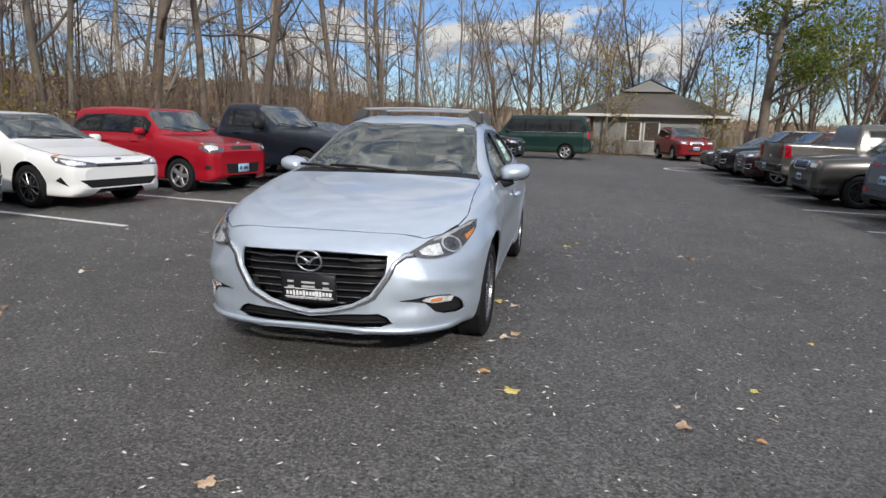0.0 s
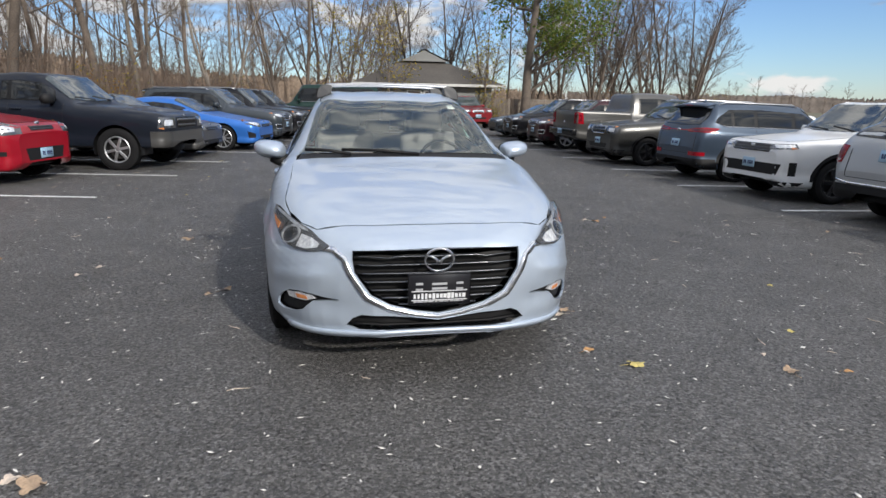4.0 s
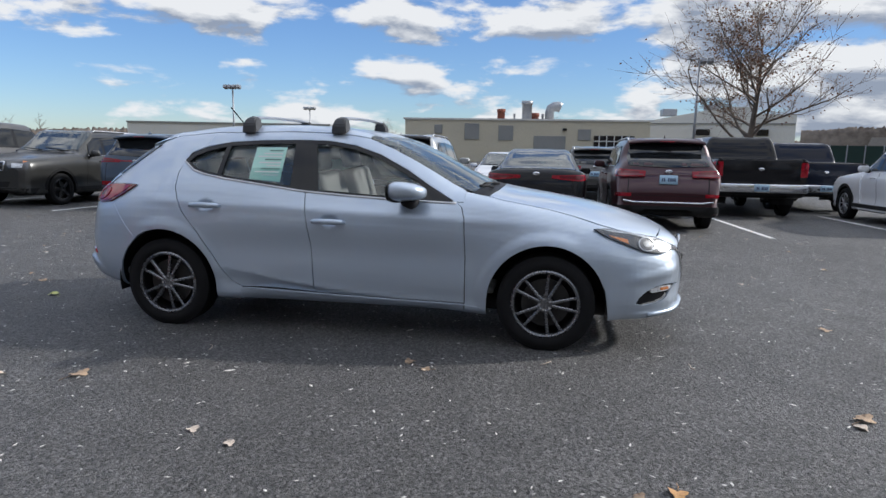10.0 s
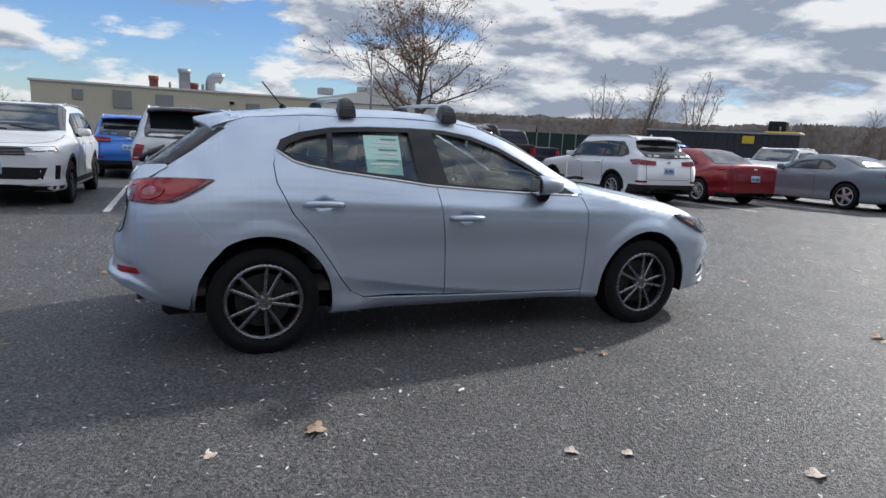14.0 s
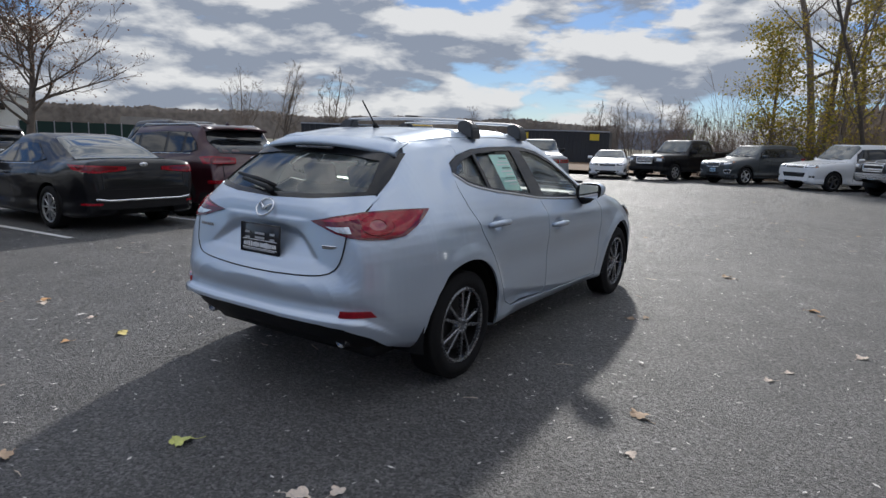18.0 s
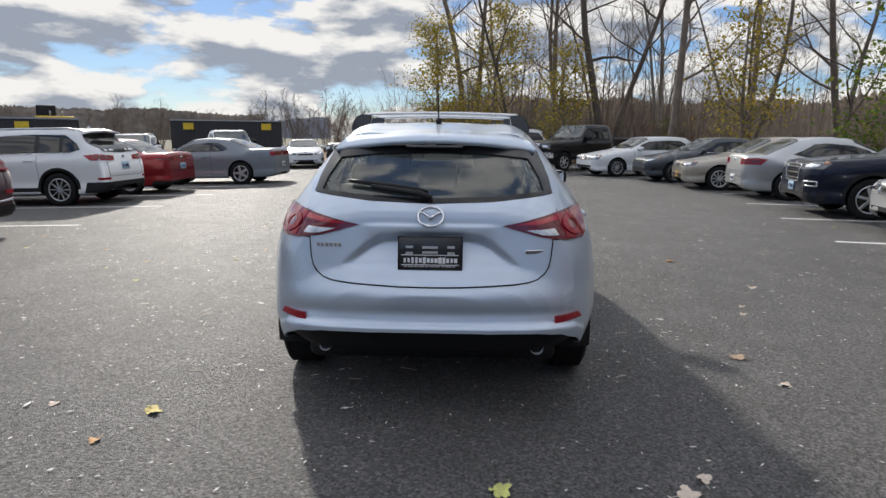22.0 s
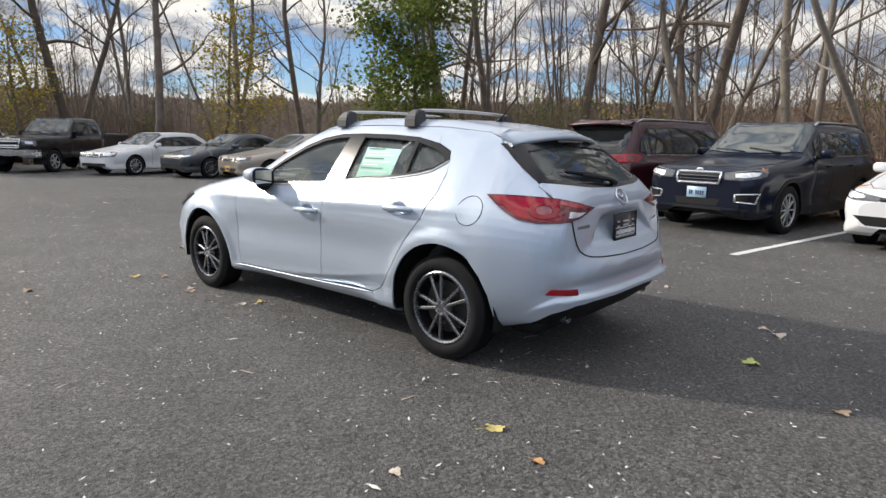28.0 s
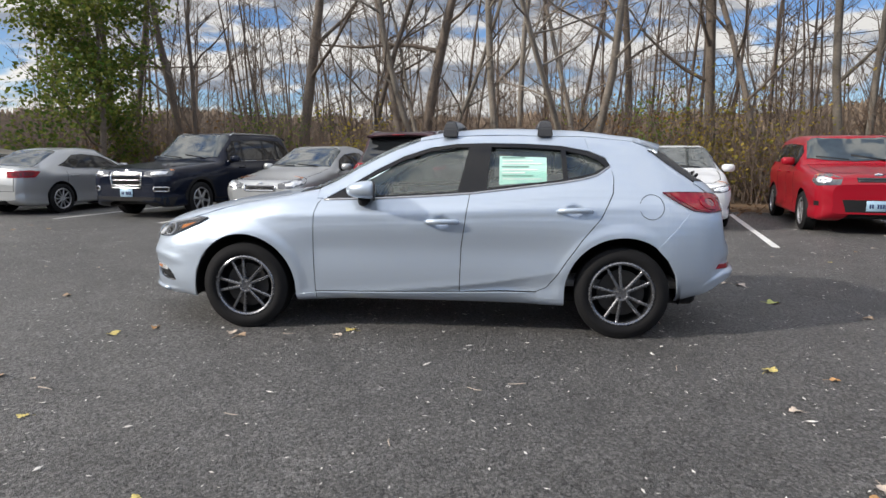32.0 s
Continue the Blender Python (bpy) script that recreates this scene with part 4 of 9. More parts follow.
    part("rear_glass_edge", panel("rear_glass_edge", S, rge, REAR, GLOSSBLACK, [rgi], off=0.004), None, car, "glossy black glass edge")
    ob = part("rear_glass", panel("rear_glass", S, rg, REAR, REARGLASS, off=-0.004, thick=0.0), None, car, "tinted hatch glass")
    ob.visible_shadow = False
    # tailgate
    foot = [(0.15, 0.650), (0.30, 0.657), (0.40, 0.664), (0.47, 0.673), (0.515, 0.687), (0.548, 0.712), (0.568, 0.745), (0.577, 0.785), (0.582, 0.83)]
    foot = [(-a, b) for a, b in foot[::-1]] + [(0, 0.648)] + foot
    tg = [(-0.586, 0.87)] + foot + [(0.586, 0.87), (0.61, 0.95), (0.62, 1.06), (0.60, 1.072), (0.3, 1.04), (0, 1.03), (-0.3, 1.04), (-0.60, 1.072), (-0.62, 1.06), (-0.61, 0.95)]
    recess = [(-0.46, 0.735), (-0.31, 0.862), (-0.25, 0.893), (-0.14, 0.908), (0.14, 0.908), (0.25, 0.893), (0.31, 0.862), (0.46, 0.735), (0.40, 0.706), (0, 0.69), (-0.40, 0.706)]
    dish = lambda a, b: 0.006 - 0.042 * ease(0.0, 0.045, depth_in(recess, a, b)) * ease(0.70, 0.86, b) + 0.008 * (1 - ease(0.926, 0.944, b)) * ease(0.86, 0.925, b) * (1 - ease(0.24, 0.36, abs(a)))
    part("tailgate", panel("tailgate", S, tg, REAR, paintm, off=dish, thick=0.03, step=0.014, lines=[recess + recess[:1]]), None, car)
    v, f = ribbon(S, [(-0.589, 0.88)] + [(a * 1.005, b - 0.002) for a, b in foot] + [(0.589, 0.88)], REAR, 0.005, 0.008, 0.006)
    part("tailgate_seal", raw("tailgate_seal", v, f, BLACKPLASTIC), None, car)
    # rear bumper
    halfb = [(71, 0.26), (74, 0.45), (77.5, 0.55), (82.2, 0.63), (78, 0.70), (72.3, 0.79), (66.4, 0.876), (55, 0.876), (44.6, 0.868), (43.2, 0.80), (41.4, 0.742), (38.6, 0.692), (32, 0.672), (0, 0.647)]
    low = [(0, 0.440), (36, 0.440), (44, 0.428), (52, 0.38), (58, 0.32), (65, 0.28)]
    bump = [(a, b) for a, b in halfb] + [(-a, b) for a, b in halfb[-2::-1]] + [(-a, b) for a, b in low[:0:-1]] + low
    part("rear_bumper", panel("rear_bumper", S, deg(bump), RB, paintm, off=tail_form, step=0.011), None, car)
    verts, faces = [], []
    for i in range(33):
        t = deg([(-56 + 3.5 * i, 0)])[0][0]
        o, n = S.hit(*RB(t, 0.44))
        for back, z in ((0.014, 0.446), (0.06, 0.35), (0.16, 0.27), (0.5, 0.25)):
            verts.append((o.x - n.x * back, o.y - n.y * back, z))
    for i in range(32):
        for k in range(3):
            a = 4 * i + k
            faces.append((a, a + 4, a + 5, a + 1))
    part("diffuser", raw("diffuser", verts, faces, BLACKPLASTIC), None, car, "black textured lower diffuser")
    for sx in (-1, 1):
        v, f = lathe([(-0.16, 0.036), (0.02, 0.036), (0.022, 0.032), (-0.16, 0.031)], "y", 24)
        part("tailpipe", raw("tailpipe", [(a + 0.535 * sx, b + 2.01, c + 0.316) for a, b, c in v], f, SLATM), None, car, "round dull steel tailpipe")
        part("rear_reflector", panel("rear_reflector", S, deg([(42 * sx, 0.475), (42.5 * sx, 0.51), (52 * sx, 0.512), (54 * sx, 0.482)]), RB, REDLENS, off=0.008, step=0.03), None, car)
    # tail lamps
    lamp = [(30, 0.934), (36, 0.952), (41.3, 0.968), (49.3, 0.989), (56, 0.997), (64, 1.002), (72, 1.004), (78.5, 1.003), (74, 0.957), (70, 0.92), (64.5, 0.878), (57.6, 0.864), (48.4, 0.866), (41.4, 0.882), (35, 0.912)]
    clear = [(37.5, 0.914), (45.5, 0.920), (46.3, 0.889), (42, 0.892)]
    ringp = [(55.0 + 5.6 * math.cos(i * math.pi / 10), 0.928 + 0.046 * math.sin(i * math.pi / 10)) for i in range(20)]
    ringi = [(55.0 + 2.9 * math.cos(i * math.pi / 8), 0.928 + 0.025 * math.sin(i * math.pi / 8)) for i in range(16)]
    band = [(34, 0.938), (41, 0.958), (49.0, 0.978), (49.0, 0.958), (42, 0.940)]
    for sx in (-1, 1):
        k = lambda pts: deg([(a * sx, b) for a, b in pts])
        tl = part("tail_lamp", panel("tail_lamp", S, k(lamp), RB, DEEPRED, off=0.012, thick=0.02, step=0.03), None, car, "red wrap-round tail lamp")
        part("clear_section", panel("clear_section", S, k(clear), RB, CLEARLAMP, off=0.016, step=0.014), None, tl)
        part("lamp_ring", panel("lamp_ring", S, k(ringp), RB, REDLENS, [k(ringi)], off=0.020, thick=0.01, step=0.03), None, tl)
        part("light_band", panel("light_band", S, k(band), RB, REDBAND, off=0.0135, thick=0.004, step=0.03), None, tl)
        rim2 = [(49.0, 0.981), (62, 0.991), (75.5, 0.996), (71.5, 0.953), (67.5, 0.92), (63.5, 0.887), (57.5, 0.873), (49.2, 0.874)]
        part("outer_lens", panel("outer_lens", S, k(rim2), RB, REDLENS, [k([(55 + (u - 55) * 1.06, 0.928 + (w - 0.928) * 1.06) for u, w in ringp])], off=0.0145, thick=0.004, step=0.03), None, tl)
        part("lamp_core", panel("lamp_core", S, k(ringi), RB, SMOKELAMP, off=0.016, thick=0.004, step=0.03), None, tl)
    # front bumper with grille, intake and fog lamps
    edge = [(math.degrees(math.atan2(x, -1.55 - y)), zt(x, y) - 0.002) for x, y in ((0.66, -1.95), (0.58, -2.05), (0.46, -2.085), (0.38, -2.10), (0.30, -2.113), (0.15, -2.121), (0, -2.125))]
    halff = [(76, 0.215), (77.5, 0.33), (78.5, 0.42), (81.5, 0.512), (73, 0.70)] + edge
    lowf = [(0, 0.248), (30, 0.245), (55, 0.235)]
    bump = halff + [(-a, b) for a, b in halff[-2::-1]] + [(-a, b) for a, b in lowf[:0:-1]] + lowf
    gr = [(-32, 0.672), (-30.5, 0.57), (-25, 0.462), (-18, 0.405), (-9, 0.372), (0, 0.355), (9, 0.372), (18, 0.405), (25, 0.462), (30.5, 0.57), (32, 0.672), (16, 0.682), (0, 0.686)]
    it = [(-33.5, 0.300), (-31, 0.340), (-28, 0.358), (-17, 0.348), (0, 0.322), (17, 0.348), (28, 0.358), (31, 0.340), (33.5, 0.300), (29, 0.280), (0, 0.276), (-29, 0.280)]
    fog = [(65, 0.330), (63.5, 0.374), (60.5, 0.408), (56, 0.438), (50, 0.450), (45, 0.447), (40, 0.434), (35.5, 0.428), (36, 0.421), (41, 0.415), (45, 0.408), (47, 0.384), (49, 0.356), (54, 0.331), (61, 0.318)]
    fogm = [(-a, b) for a, b in fog]
    part("front_bumper", panel("front_bumper", S, deg(bump), RF, paintm, [deg(gr), deg(it), deg(fog), deg(fogm)], off=nose_form, step=0.016), None, car)
    grille = part("grille", panel("grille", S, deg([(a * 1.03, b) for a, b in gr]), RF, BLACKPLASTIC, off=-0.075), None, car, "black slatted grille")
    for z, w in ((0.648, 31.2), (0.606, 30.4), (0.563, 29.2), (0.520, 27.4), (0.478, 25), (0.438, 21), (0.402, 15)):
        v, f = ribbon(S, deg([(-w, z), (-w / 2, z - 0.004), (0, z - 0.006), (w / 2, z - 0.004), (w, z)]), RF, 0.0055, -0.018, 0.04)
        part("slat", raw("slat", v, f, SLATM), None, grille)
    wing = [(-43, 0.672), (-38.5, 0.668), (-34, 0.63), (-31.5, 0.56), (-26, 0.447), (-18.5, 0.388), (-9, 0.353), (0, 0.336)]
    wing = wing + [(-a, b) for a, b in wing[-2::-1]]
    v, f = ribbon(S, deg(wing), RF, 0.026, 0.012, 0.02)
    part("grille_wing", raw("grille_wing", v, f, CHROME), None, car, "satin chrome wing round the grille")
    part("lower_intake", panel("lower_intake", S, deg([(a * 1.03, b) for a, b in it]), RF, BLACKPLASTIC, off=-0.05), None, car)
    v, f = ribbon(S, deg([(-31, 0.30), (0, 0.294), (31, 0.30)]), RF, 0.008, -0.02, 0.02)
    part("intake_bar", raw("intake_bar", v, f, BLACKPLASTIC), None, car)
    v, f = ribbon(S, deg([(-58, 0.258), (-40, 0.264), (-20, 0.268), (0, 0.270), (20, 0.268), (40, 0.264), (58, 0.258)]), RF, 0.022, 0.024, 0.03)
    part("chin_lip", raw("chin_lip", v, f, paintm), None, car)
    for sx in (-1, 1):
        k = lambda pts: deg([(a * sx, b) for a, b in pts])
        fl = part("fog_recess", panel("fog_recess", S, k(fog), RF, BLACKPLASTIC, off=-0.03, step=0.03), None, car)
        part("fog_lamp", panel("fog_lamp", S, k([(58.5, 0.424), (51, 0.440), (45.5, 0.436), (44, 0.422), (48, 0.404), (57, 0.398)]), RF, CLEARLAMP, off=-0.006, step=0.02), None, fl, "clear fog lamp with an amber bulb")
        part("amber_bulb", panel("amber_bulb", S, k([(52.5, 0.428), (47.5, 0.429), (47, 0.413), (52, 0.409)]), RF, AMBER, off=-0.003, thick=0.002, step=0.02), None, fl)
        head = [(84, 0.803), (78, 0.803), (67.5, zt(0.695, -1.87) - 0.006), (58.8, edge[0][1] - 0.002), (50, edge[1][1] - 0.012), (45, 0.706), (40.5, 0.684), (42, 0.662), (46, 0.650), (51, 0.645), (57, 0.652), (62, 0.668), (67, 0.695), (73, 0.728), (79, 0.762)]
        hl = part("headlamp", panel("headlamp", S, k(head), RF, BEZEL, off=0.0165, thick=0.014, step=0.03), None, car, "clear headlamp with round projector and amber corner")
        circ = lambda r: [(59.3 + 4.9 * r * math.cos(i * math.pi / 10), 0.702 + 0.041 * r * math.sin(i * math.pi / 10)) for i in range(20)]
        part("projector_ring", panel("projector_ring", S, k(circ(1.0)), RF, HEADCUP, [k(circ(0.84))], off=0.023, thick=0.008, step=0.02), None, hl)
        part("projector", panel("projector", S, k(circ(0.80)), RF, DARKLAMP, off=0.0185, thick=0.004, step=0.02), None, hl)
        part("projector_eye", panel("projector_eye", S, k(circ(0.44)), RF, SLATM, off=0.021, thick=0.004, step=0.02), None, hl)
        part("reflector", panel("reflector", S, k([(53.6, 0.712), (48, 0.703), (44, 0.684), (44.5, 0.666), (49, 0.655), (53.6, 0.657)]), RF, CLEARLAMP, off=0.020, thick=0.004, step=0.02), None, hl)
        part("brow", panel("brow", S, k([(81, 0.798), (76, 0.793), (67, 0.776), (58.5, 0.752), (52, 0.733), (52, 0.725), (59, 0.742), (67, 0.764), (76, 0.783)]), RF, HEADCUP, off=0.019, thick=0.004, step=0.02), None, hl)
        part("indicator", panel("indicator", S, k([(77.5, 0.765), (73, 0.750), (69, 0.738), (68.6, 0.712), (71.5, 0.727), (76, 0.752)]), RF, AMBER, off=0.020, thick=0.004, step=0.02), None, hl)
        ob = part("lens", panel("lens", S, k(head), RF, LENS, off=0.026, thick=0.0, step=0.03), None, hl)
        ob.visible_shadow = False
    # plates and badges
    for y, z, tilt, nm in ((-2.297, 0.488, 6, "front_plate"), (2.094, 0.806, 2, "rear_plate")):
        s = 1 if y < 0 else -1
        m = Matrix.Translation((0, y, z)) @ pose(0, 0, 0, tilt * s, 0, 0 if s > 0 else 180)
        pl = part(nm, box_bm((0.312, 0.012, 0.165), m, 0.004), PLATEBLACK, car, "black dealer plate with white lettering")
        rnd = random.Random(5)
        bm = bmesh.new()
        for i in range(14):
            block(bm, (rnd.choice((0.0135, 0.0165, 0.011)), 0.003, 0.021 + rnd.choice((0, 0, 0.008))), m @ pose(-0.122 + 0.0188 * i, -0.008, -0.035))
        for b in (-0.009, -0.0565):
            block(bm, (0.276, 0.003, 0.0035), m @ pose(0, -0.008, b))
        part("lettering", bm, PLATEWHITE, pl, "", False)
        bm = bmesh.new()
        for i in range(10):
            block(bm, (rnd.uniform(0.012, 0.03), 0.003, 0.006), m @ pose(-0.12 + 0.026 * i, -0.008, -0.064))
        for i, (a, b) in enumerate(((-0.1, 0.03), (0.1, 0.03), (-0.1, 0.0), (0.1, 0.0), (0.0, 0.028), (0.0, 0.004))):
            block(bm, (0.035 if i < 4 else 0.075, 0.003, 0.011), m @ pose(a, -0.008, b))
        part("small_print", bm, PLATEGREY, pl, "", False)["kind"] = "stuff"
        v, f = [], []
        tube([m @ Vector((-0.154, -0.007, -0.079)), m @ Vector((0.154, -0.007, -0.079)), m @ Vector((0.154, -0.007, 0.079)), m @ Vector((-0.154, -0.007, 0.079)), m @ Vector((-0.154, -0.007, -0.079))], 0.003, 5, v, f)
        part("plate_rim", raw("plate_rim", v, f, GLOSSBLACK), None, pl)
    for y, z, s, r, tilt in ((-2.292, 0.632, 1, 0.060, 12), (2.062, 0.978, -1, 0.052, -32)):
        m = Matrix.Translation((0, y, z)) @ pose(0, 0, 0, tilt if s > 0 else -32, 0, 0 if s > 0 else 180)
        v, f = [], []
        ring = [m @ Vector((r * math.cos(a) * 1.18, 0, r * math.sin(a))) for a in (2 * math.pi * i / 28 for i in range(29))]
        tube(ring, 0.0065, 6, v, f, False)
        for sx in (-1, 1):
            pts = [m @ Vector((sx * a * r, -0.002, b * r)) for a, b in ((0, -0.28), (0.3, 0.1), (0.65, 0.33), (1.1, 0.42))]
            tube(pts, [0.011, 0.008, 0.006, 0.004], 6, v, f)
        part("badge", raw("badge", v, f, CHROME), None, car, "round chrome badge")
    bm = bmesh.new()
    for i in range(6):
        block(bm, (0.016, 0.004, 0.018), Matrix.Translation((0.545 - 0.021 * i, yr(0.545 - 0.021 * i, 0.838) + 0.010, 0.838)) @ pose(0, 0, 0, -12, 0, -14))
    part("model_badge", bm, CHROME, car, "", False)
    bm = bmesh.new()
    block(bm, (0.09, 0.004, 0.02), Matrix.Translation((-0.50, yr(0.50, 0.815) + 0.010, 0.815)) @ pose(0, 0, 0, -12, 0, 14), 0.002)
    part("trim_badge", bm, CHROME, car, "", False)
    # rear wiper, screen wipers, aerial
    v, f = [], []
    on = lambda x, z, o=0.02: Vector((x, yr(x, z) + o, z + o * 0.5))
    tube([on(0.0, 1.05), on(0.06, 1.068, 0.032), on(0.30, 1.098, 0.03)], [0.020, 0.015, 0.011], 6, v, f)
    tube([on(0.02, 1.082, 0.016), on(0.2, 1.105, 0.016), on(0.42, 1.128, 0.016)], [0.010, 0.016, 0.009], 6, v, f)
    part("rear_wiper", raw("rear_wiper", v, f, BLACKPLASTIC), None, car)
    for x0, x1 in ((-0.10, 0.42), (0.36, 0.66)):
        v, f = [], []
        tube([(-x0, -0.94, 1.03), (-(x0 + x1) / 2, -0.925, 1.052), (-x1, -0.885, 1.055)], 0.011, 6, v, f)
        part("wiper", raw("wiper", v, f, BLACKPLASTIC), None, car)
    v, f = [], []
    tube([(0.0, 1.12, 1.435), (0.0, 1.15, 1.455)], 0.018, 8, v, f)
    tube([(0.0, 1.14, 1.45), (0.0, 1.27, 1.60)], 0.005, 5, v, f)
    part("aerial", raw("aerial", v, f, BLACKPLASTIC), None, car)
    # mirrors, handles, fuel flap
    for sx in (-1, 1):
        bm = bmesh.new()
        bmesh.ops.create_uvsphere(bm, u_segments=20, v_segments=12, radius=1.0)
        for v in bm.verts:
            x, y, z = v.co
            z2 = math.copysign(abs(z) ** 0.62, z) * (0.86 - 0.14 * x * (x > 0))
            x2 = math.copysign(abs(x) ** 0.66, x)
            y2 = min(0.5, y)
            v.co = (sx * (0.925 + 0.115 * x2), -0.405 + (0.15 if y2 < 0 else 0.085) * y2 + 0.03 * x2, 1.018 + (0.080 if z2 > 0 else 0.070) * z2 * (1 + 0.18 * min(0.0, y2)) + 0.012 * x2)
        if sx < 0:
            bmesh.ops.reverse_faces(bm, faces=bm.faces)
        mi = part("mirror", bm, paintm, car, "painted door mirror on a black foot")
        bm = bmesh.new()
        bmesh.ops.create_uvsphere(bm, u_segments=20, v_segments=12, radius=1.0)
        for v in bm.verts:
            x, y, z = v.co
            z2 = math.copysign(abs(z) ** 0.55, z) * (0.84 - 0.14 * x * (x > 0))
            x2 = math.copysign(abs(x) ** 0.58, x)
            v.co = (sx * (0.925 + 0.113 * x2), -0.358 + 0.012 * max(-0.5, min(0.5, y * 2)) + 0.03 * x2, 1.015 + 0.080 * z2 + 0.012 * x2)
        if sx < 0:
            bmesh.ops.reverse_faces(bm, faces=bm.faces)
        part("mirror_bezel", bm, BLACKPLASTIC, mi)
        part("mirror_glass", box_bm((0.172, 0.004, 0.10), pose(sx * 0.93, -0.3485, 1.016, -2, 0, 14 * sx), 0.001), MIRROR, mi, "", False)
        v, f = [], []
        tube([(sx * 0.80, -0.46, 0.945), (sx * 0.86, -0.45, 0.94), (sx * 0.90, -0.43, 0.965)], [0.045, 0.038, 0.045], 10, v, f)
        part("mirror_foot", raw("mirror_foot", v, f, BLACKPLASTIC), None, mi)
        for y, z in ((0.11, 0.80), (1.015, 0.878)):
            o, n = S.hit(Vector((sx * 3, y, z)), Vector((-sx, 0, 0)))
            v, f = [], []
            tube([o + n * 0.004 + Vector((0, -0.115, 0)), o + n * 0.03 + Vector((0, -0.095, 0.002)), o + n * 0.036 + Vector((0, 0, 0.003)), o + n * 0.03 + Vector((0, 0.095, 0.002)), o + n * 0.004 + Vector((0, 0.115, 0))], [0.012, 0.018, 0.020, 0.018, 0.012], 10, v, f)
            part("door_handle", raw("door_handle", v, f, paintm), None, car)
    o, n = S.hit(Vector((3, 1.53, 0.91)), Vector((-1, 0, 0)))
    ringv, ringf = [], []
    pts = []
    for i in range(33):
        a = 2 * math.pi * i / 32
        q, qn = S.hit(Vector((3, 1.53 + 0.082 * math.cos(a), 0.91 + 0.082 * math.sin(a))), Vector((-1, 0, 0)))
        pts.append(q + qn * 0.0005)
    tube(pts, 0.0022, 5, ringv, ringf, False)
    part("fuel_flap_seam", raw("fuel_flap_seam", ringv, ringf, BLACKPLASTIC), None, car)
    # wheels
    for sx in (-1, 1):
        for y in (-1.35, 1.35):
            wheel(car, sx * 0.775, y, 0.318, 0.205, 0.222, GUNMETAL, "split", sx)
    # inside
    for sx in (-1, 1):
        bm = bmesh.new()
        block(bm, (0.50, 0.50, 0.16), pose(sx * 0.36, -0.07, 0.50, 6), 0.05, 3)
        block(bm, (0.48, 0.14, 0.62), pose(sx * 0.36, 0.25, 0.82, -17), 0.05, 3)
        block(bm, (0.27, 0.10, 0.17), pose(sx * 0.36, 0.37, 1.205, -12), 0.04, 3)
        part("front_seat", bm, FABRIC, car)
    bm = bmesh.new()
    block(bm, (1.24, 0.46, 0.18), pose(0, 0.82, 0.50, 6), 0.05, 2)
    block(bm, (1.24, 0.14, 0.55), pose(0, 1.12, 0.80, -20), 0.05, 2)
    for x in (-0.4, 0, 0.4):
        block(bm, (0.24, 0.09, 0.14), pose(x, 1.24, 1.12, -15), 0.03, 2)
    part("rear_bench", bm, FABRIC, car)
    bm = bmesh.new()
    block(bm, (1.40, 0.40, 0.20), pose(0, -0.72, 0.88), 0.06, 3)
    block(bm, (0.32, 0.26, 0.08), pose(0.36, -0.62, 0.985), 0.03, 2)
    block(bm, (0.26, 0.7, 0.3), pose(0, -0.25, 0.50), 0.04, 2)
    part("dashboard", bm, BLACKPLASTIC, car)
    v, f = [], []
    cen, tilt = Vector((0.36, -0.42, 0.92)), pose(0, 0, 0, 62)
    tube([cen + tilt @ Vector((0.18 * math.cos(2 * math.pi * i / 24), 0.18 * math.sin(2 * math.pi * i / 24), 0)) for i in range(25)], 0.014, 7, v, f, False)
    tube([cen + tilt @ Vector((-0.17, 0, 0)), cen + tilt @ Vector((0.17, 0, 0))], 0.02, 6, v, f)
    tube([cen, cen + tilt @ Vector((0, -0.17, 0))], 0.02, 6, v, f)
    part("steering_wheel", raw("steering_wheel", v, f, BLACKPLASTIC), None, car)
    part("cabin_floor", box_bm((1.5, 2.9, 0.05), pose(0, 0.45, 0.36), 0.01), FABRIC, car)
    part("parcel_shelf", box_bm((1.1, 0.5, 0.03), pose(0, 1.5, 0.96), 0.01), FABRIC, car)
    part("inside_mirror", box_bm((0.22, 0.04, 0.07), pose(0, -0.2, 1.26), 0.02, 2), BLACKPLASTIC, car)
    # roof bars
    for y in (0.14, 0.82):
        bm = bmesh.new()
        pr = [(-0.030, 0.0), (-0.018, 0.010), (0.006, 0.012), (0.032, 0.004), (0.034, -0.002), (0.0, -0.010), (-0.026, -0.008)]
        rings = []
        for i in range(15):
            s = -1 + 2 * i / 14
            zz = 1.497 + 0.012 * (1 - s * s)
            rings.append([bm.verts.new((0.505 * s, y + a, zz + b)) for a, b in pr])
        for a, b in zip(rings, rings[1:]):
            for k in range(7):
                bm.faces.new((a[k], b[k], b[(k + 1) % 7], a[(k + 1) % 7]))
        bar = part("roof_bar", bm, SATIN, car, "satin aluminium roof bar with black feet")
        for sx in (-1, 1):
            bm = bmesh.new()
            lo = [(0.49, 1.508), (0.548, 1.492), (0.578, 1.45), (0.585, 1.385), (0.53, 1.405), (0.47, 1.425), (0.455, 1.492)]
            a = [bm.verts.new((sx * p, y - 0.054, q)) for p, q in lo]
            b = [bm.verts.new((sx * p, y + 0.054, q)) for p, q in lo]
            bm.faces.new(a), bm.faces.new(b[::-1])
            for k in range(7):
                bm.faces.new((a[k], b[k], b[(k + 1) % 7], a[(k + 1) % 7]))
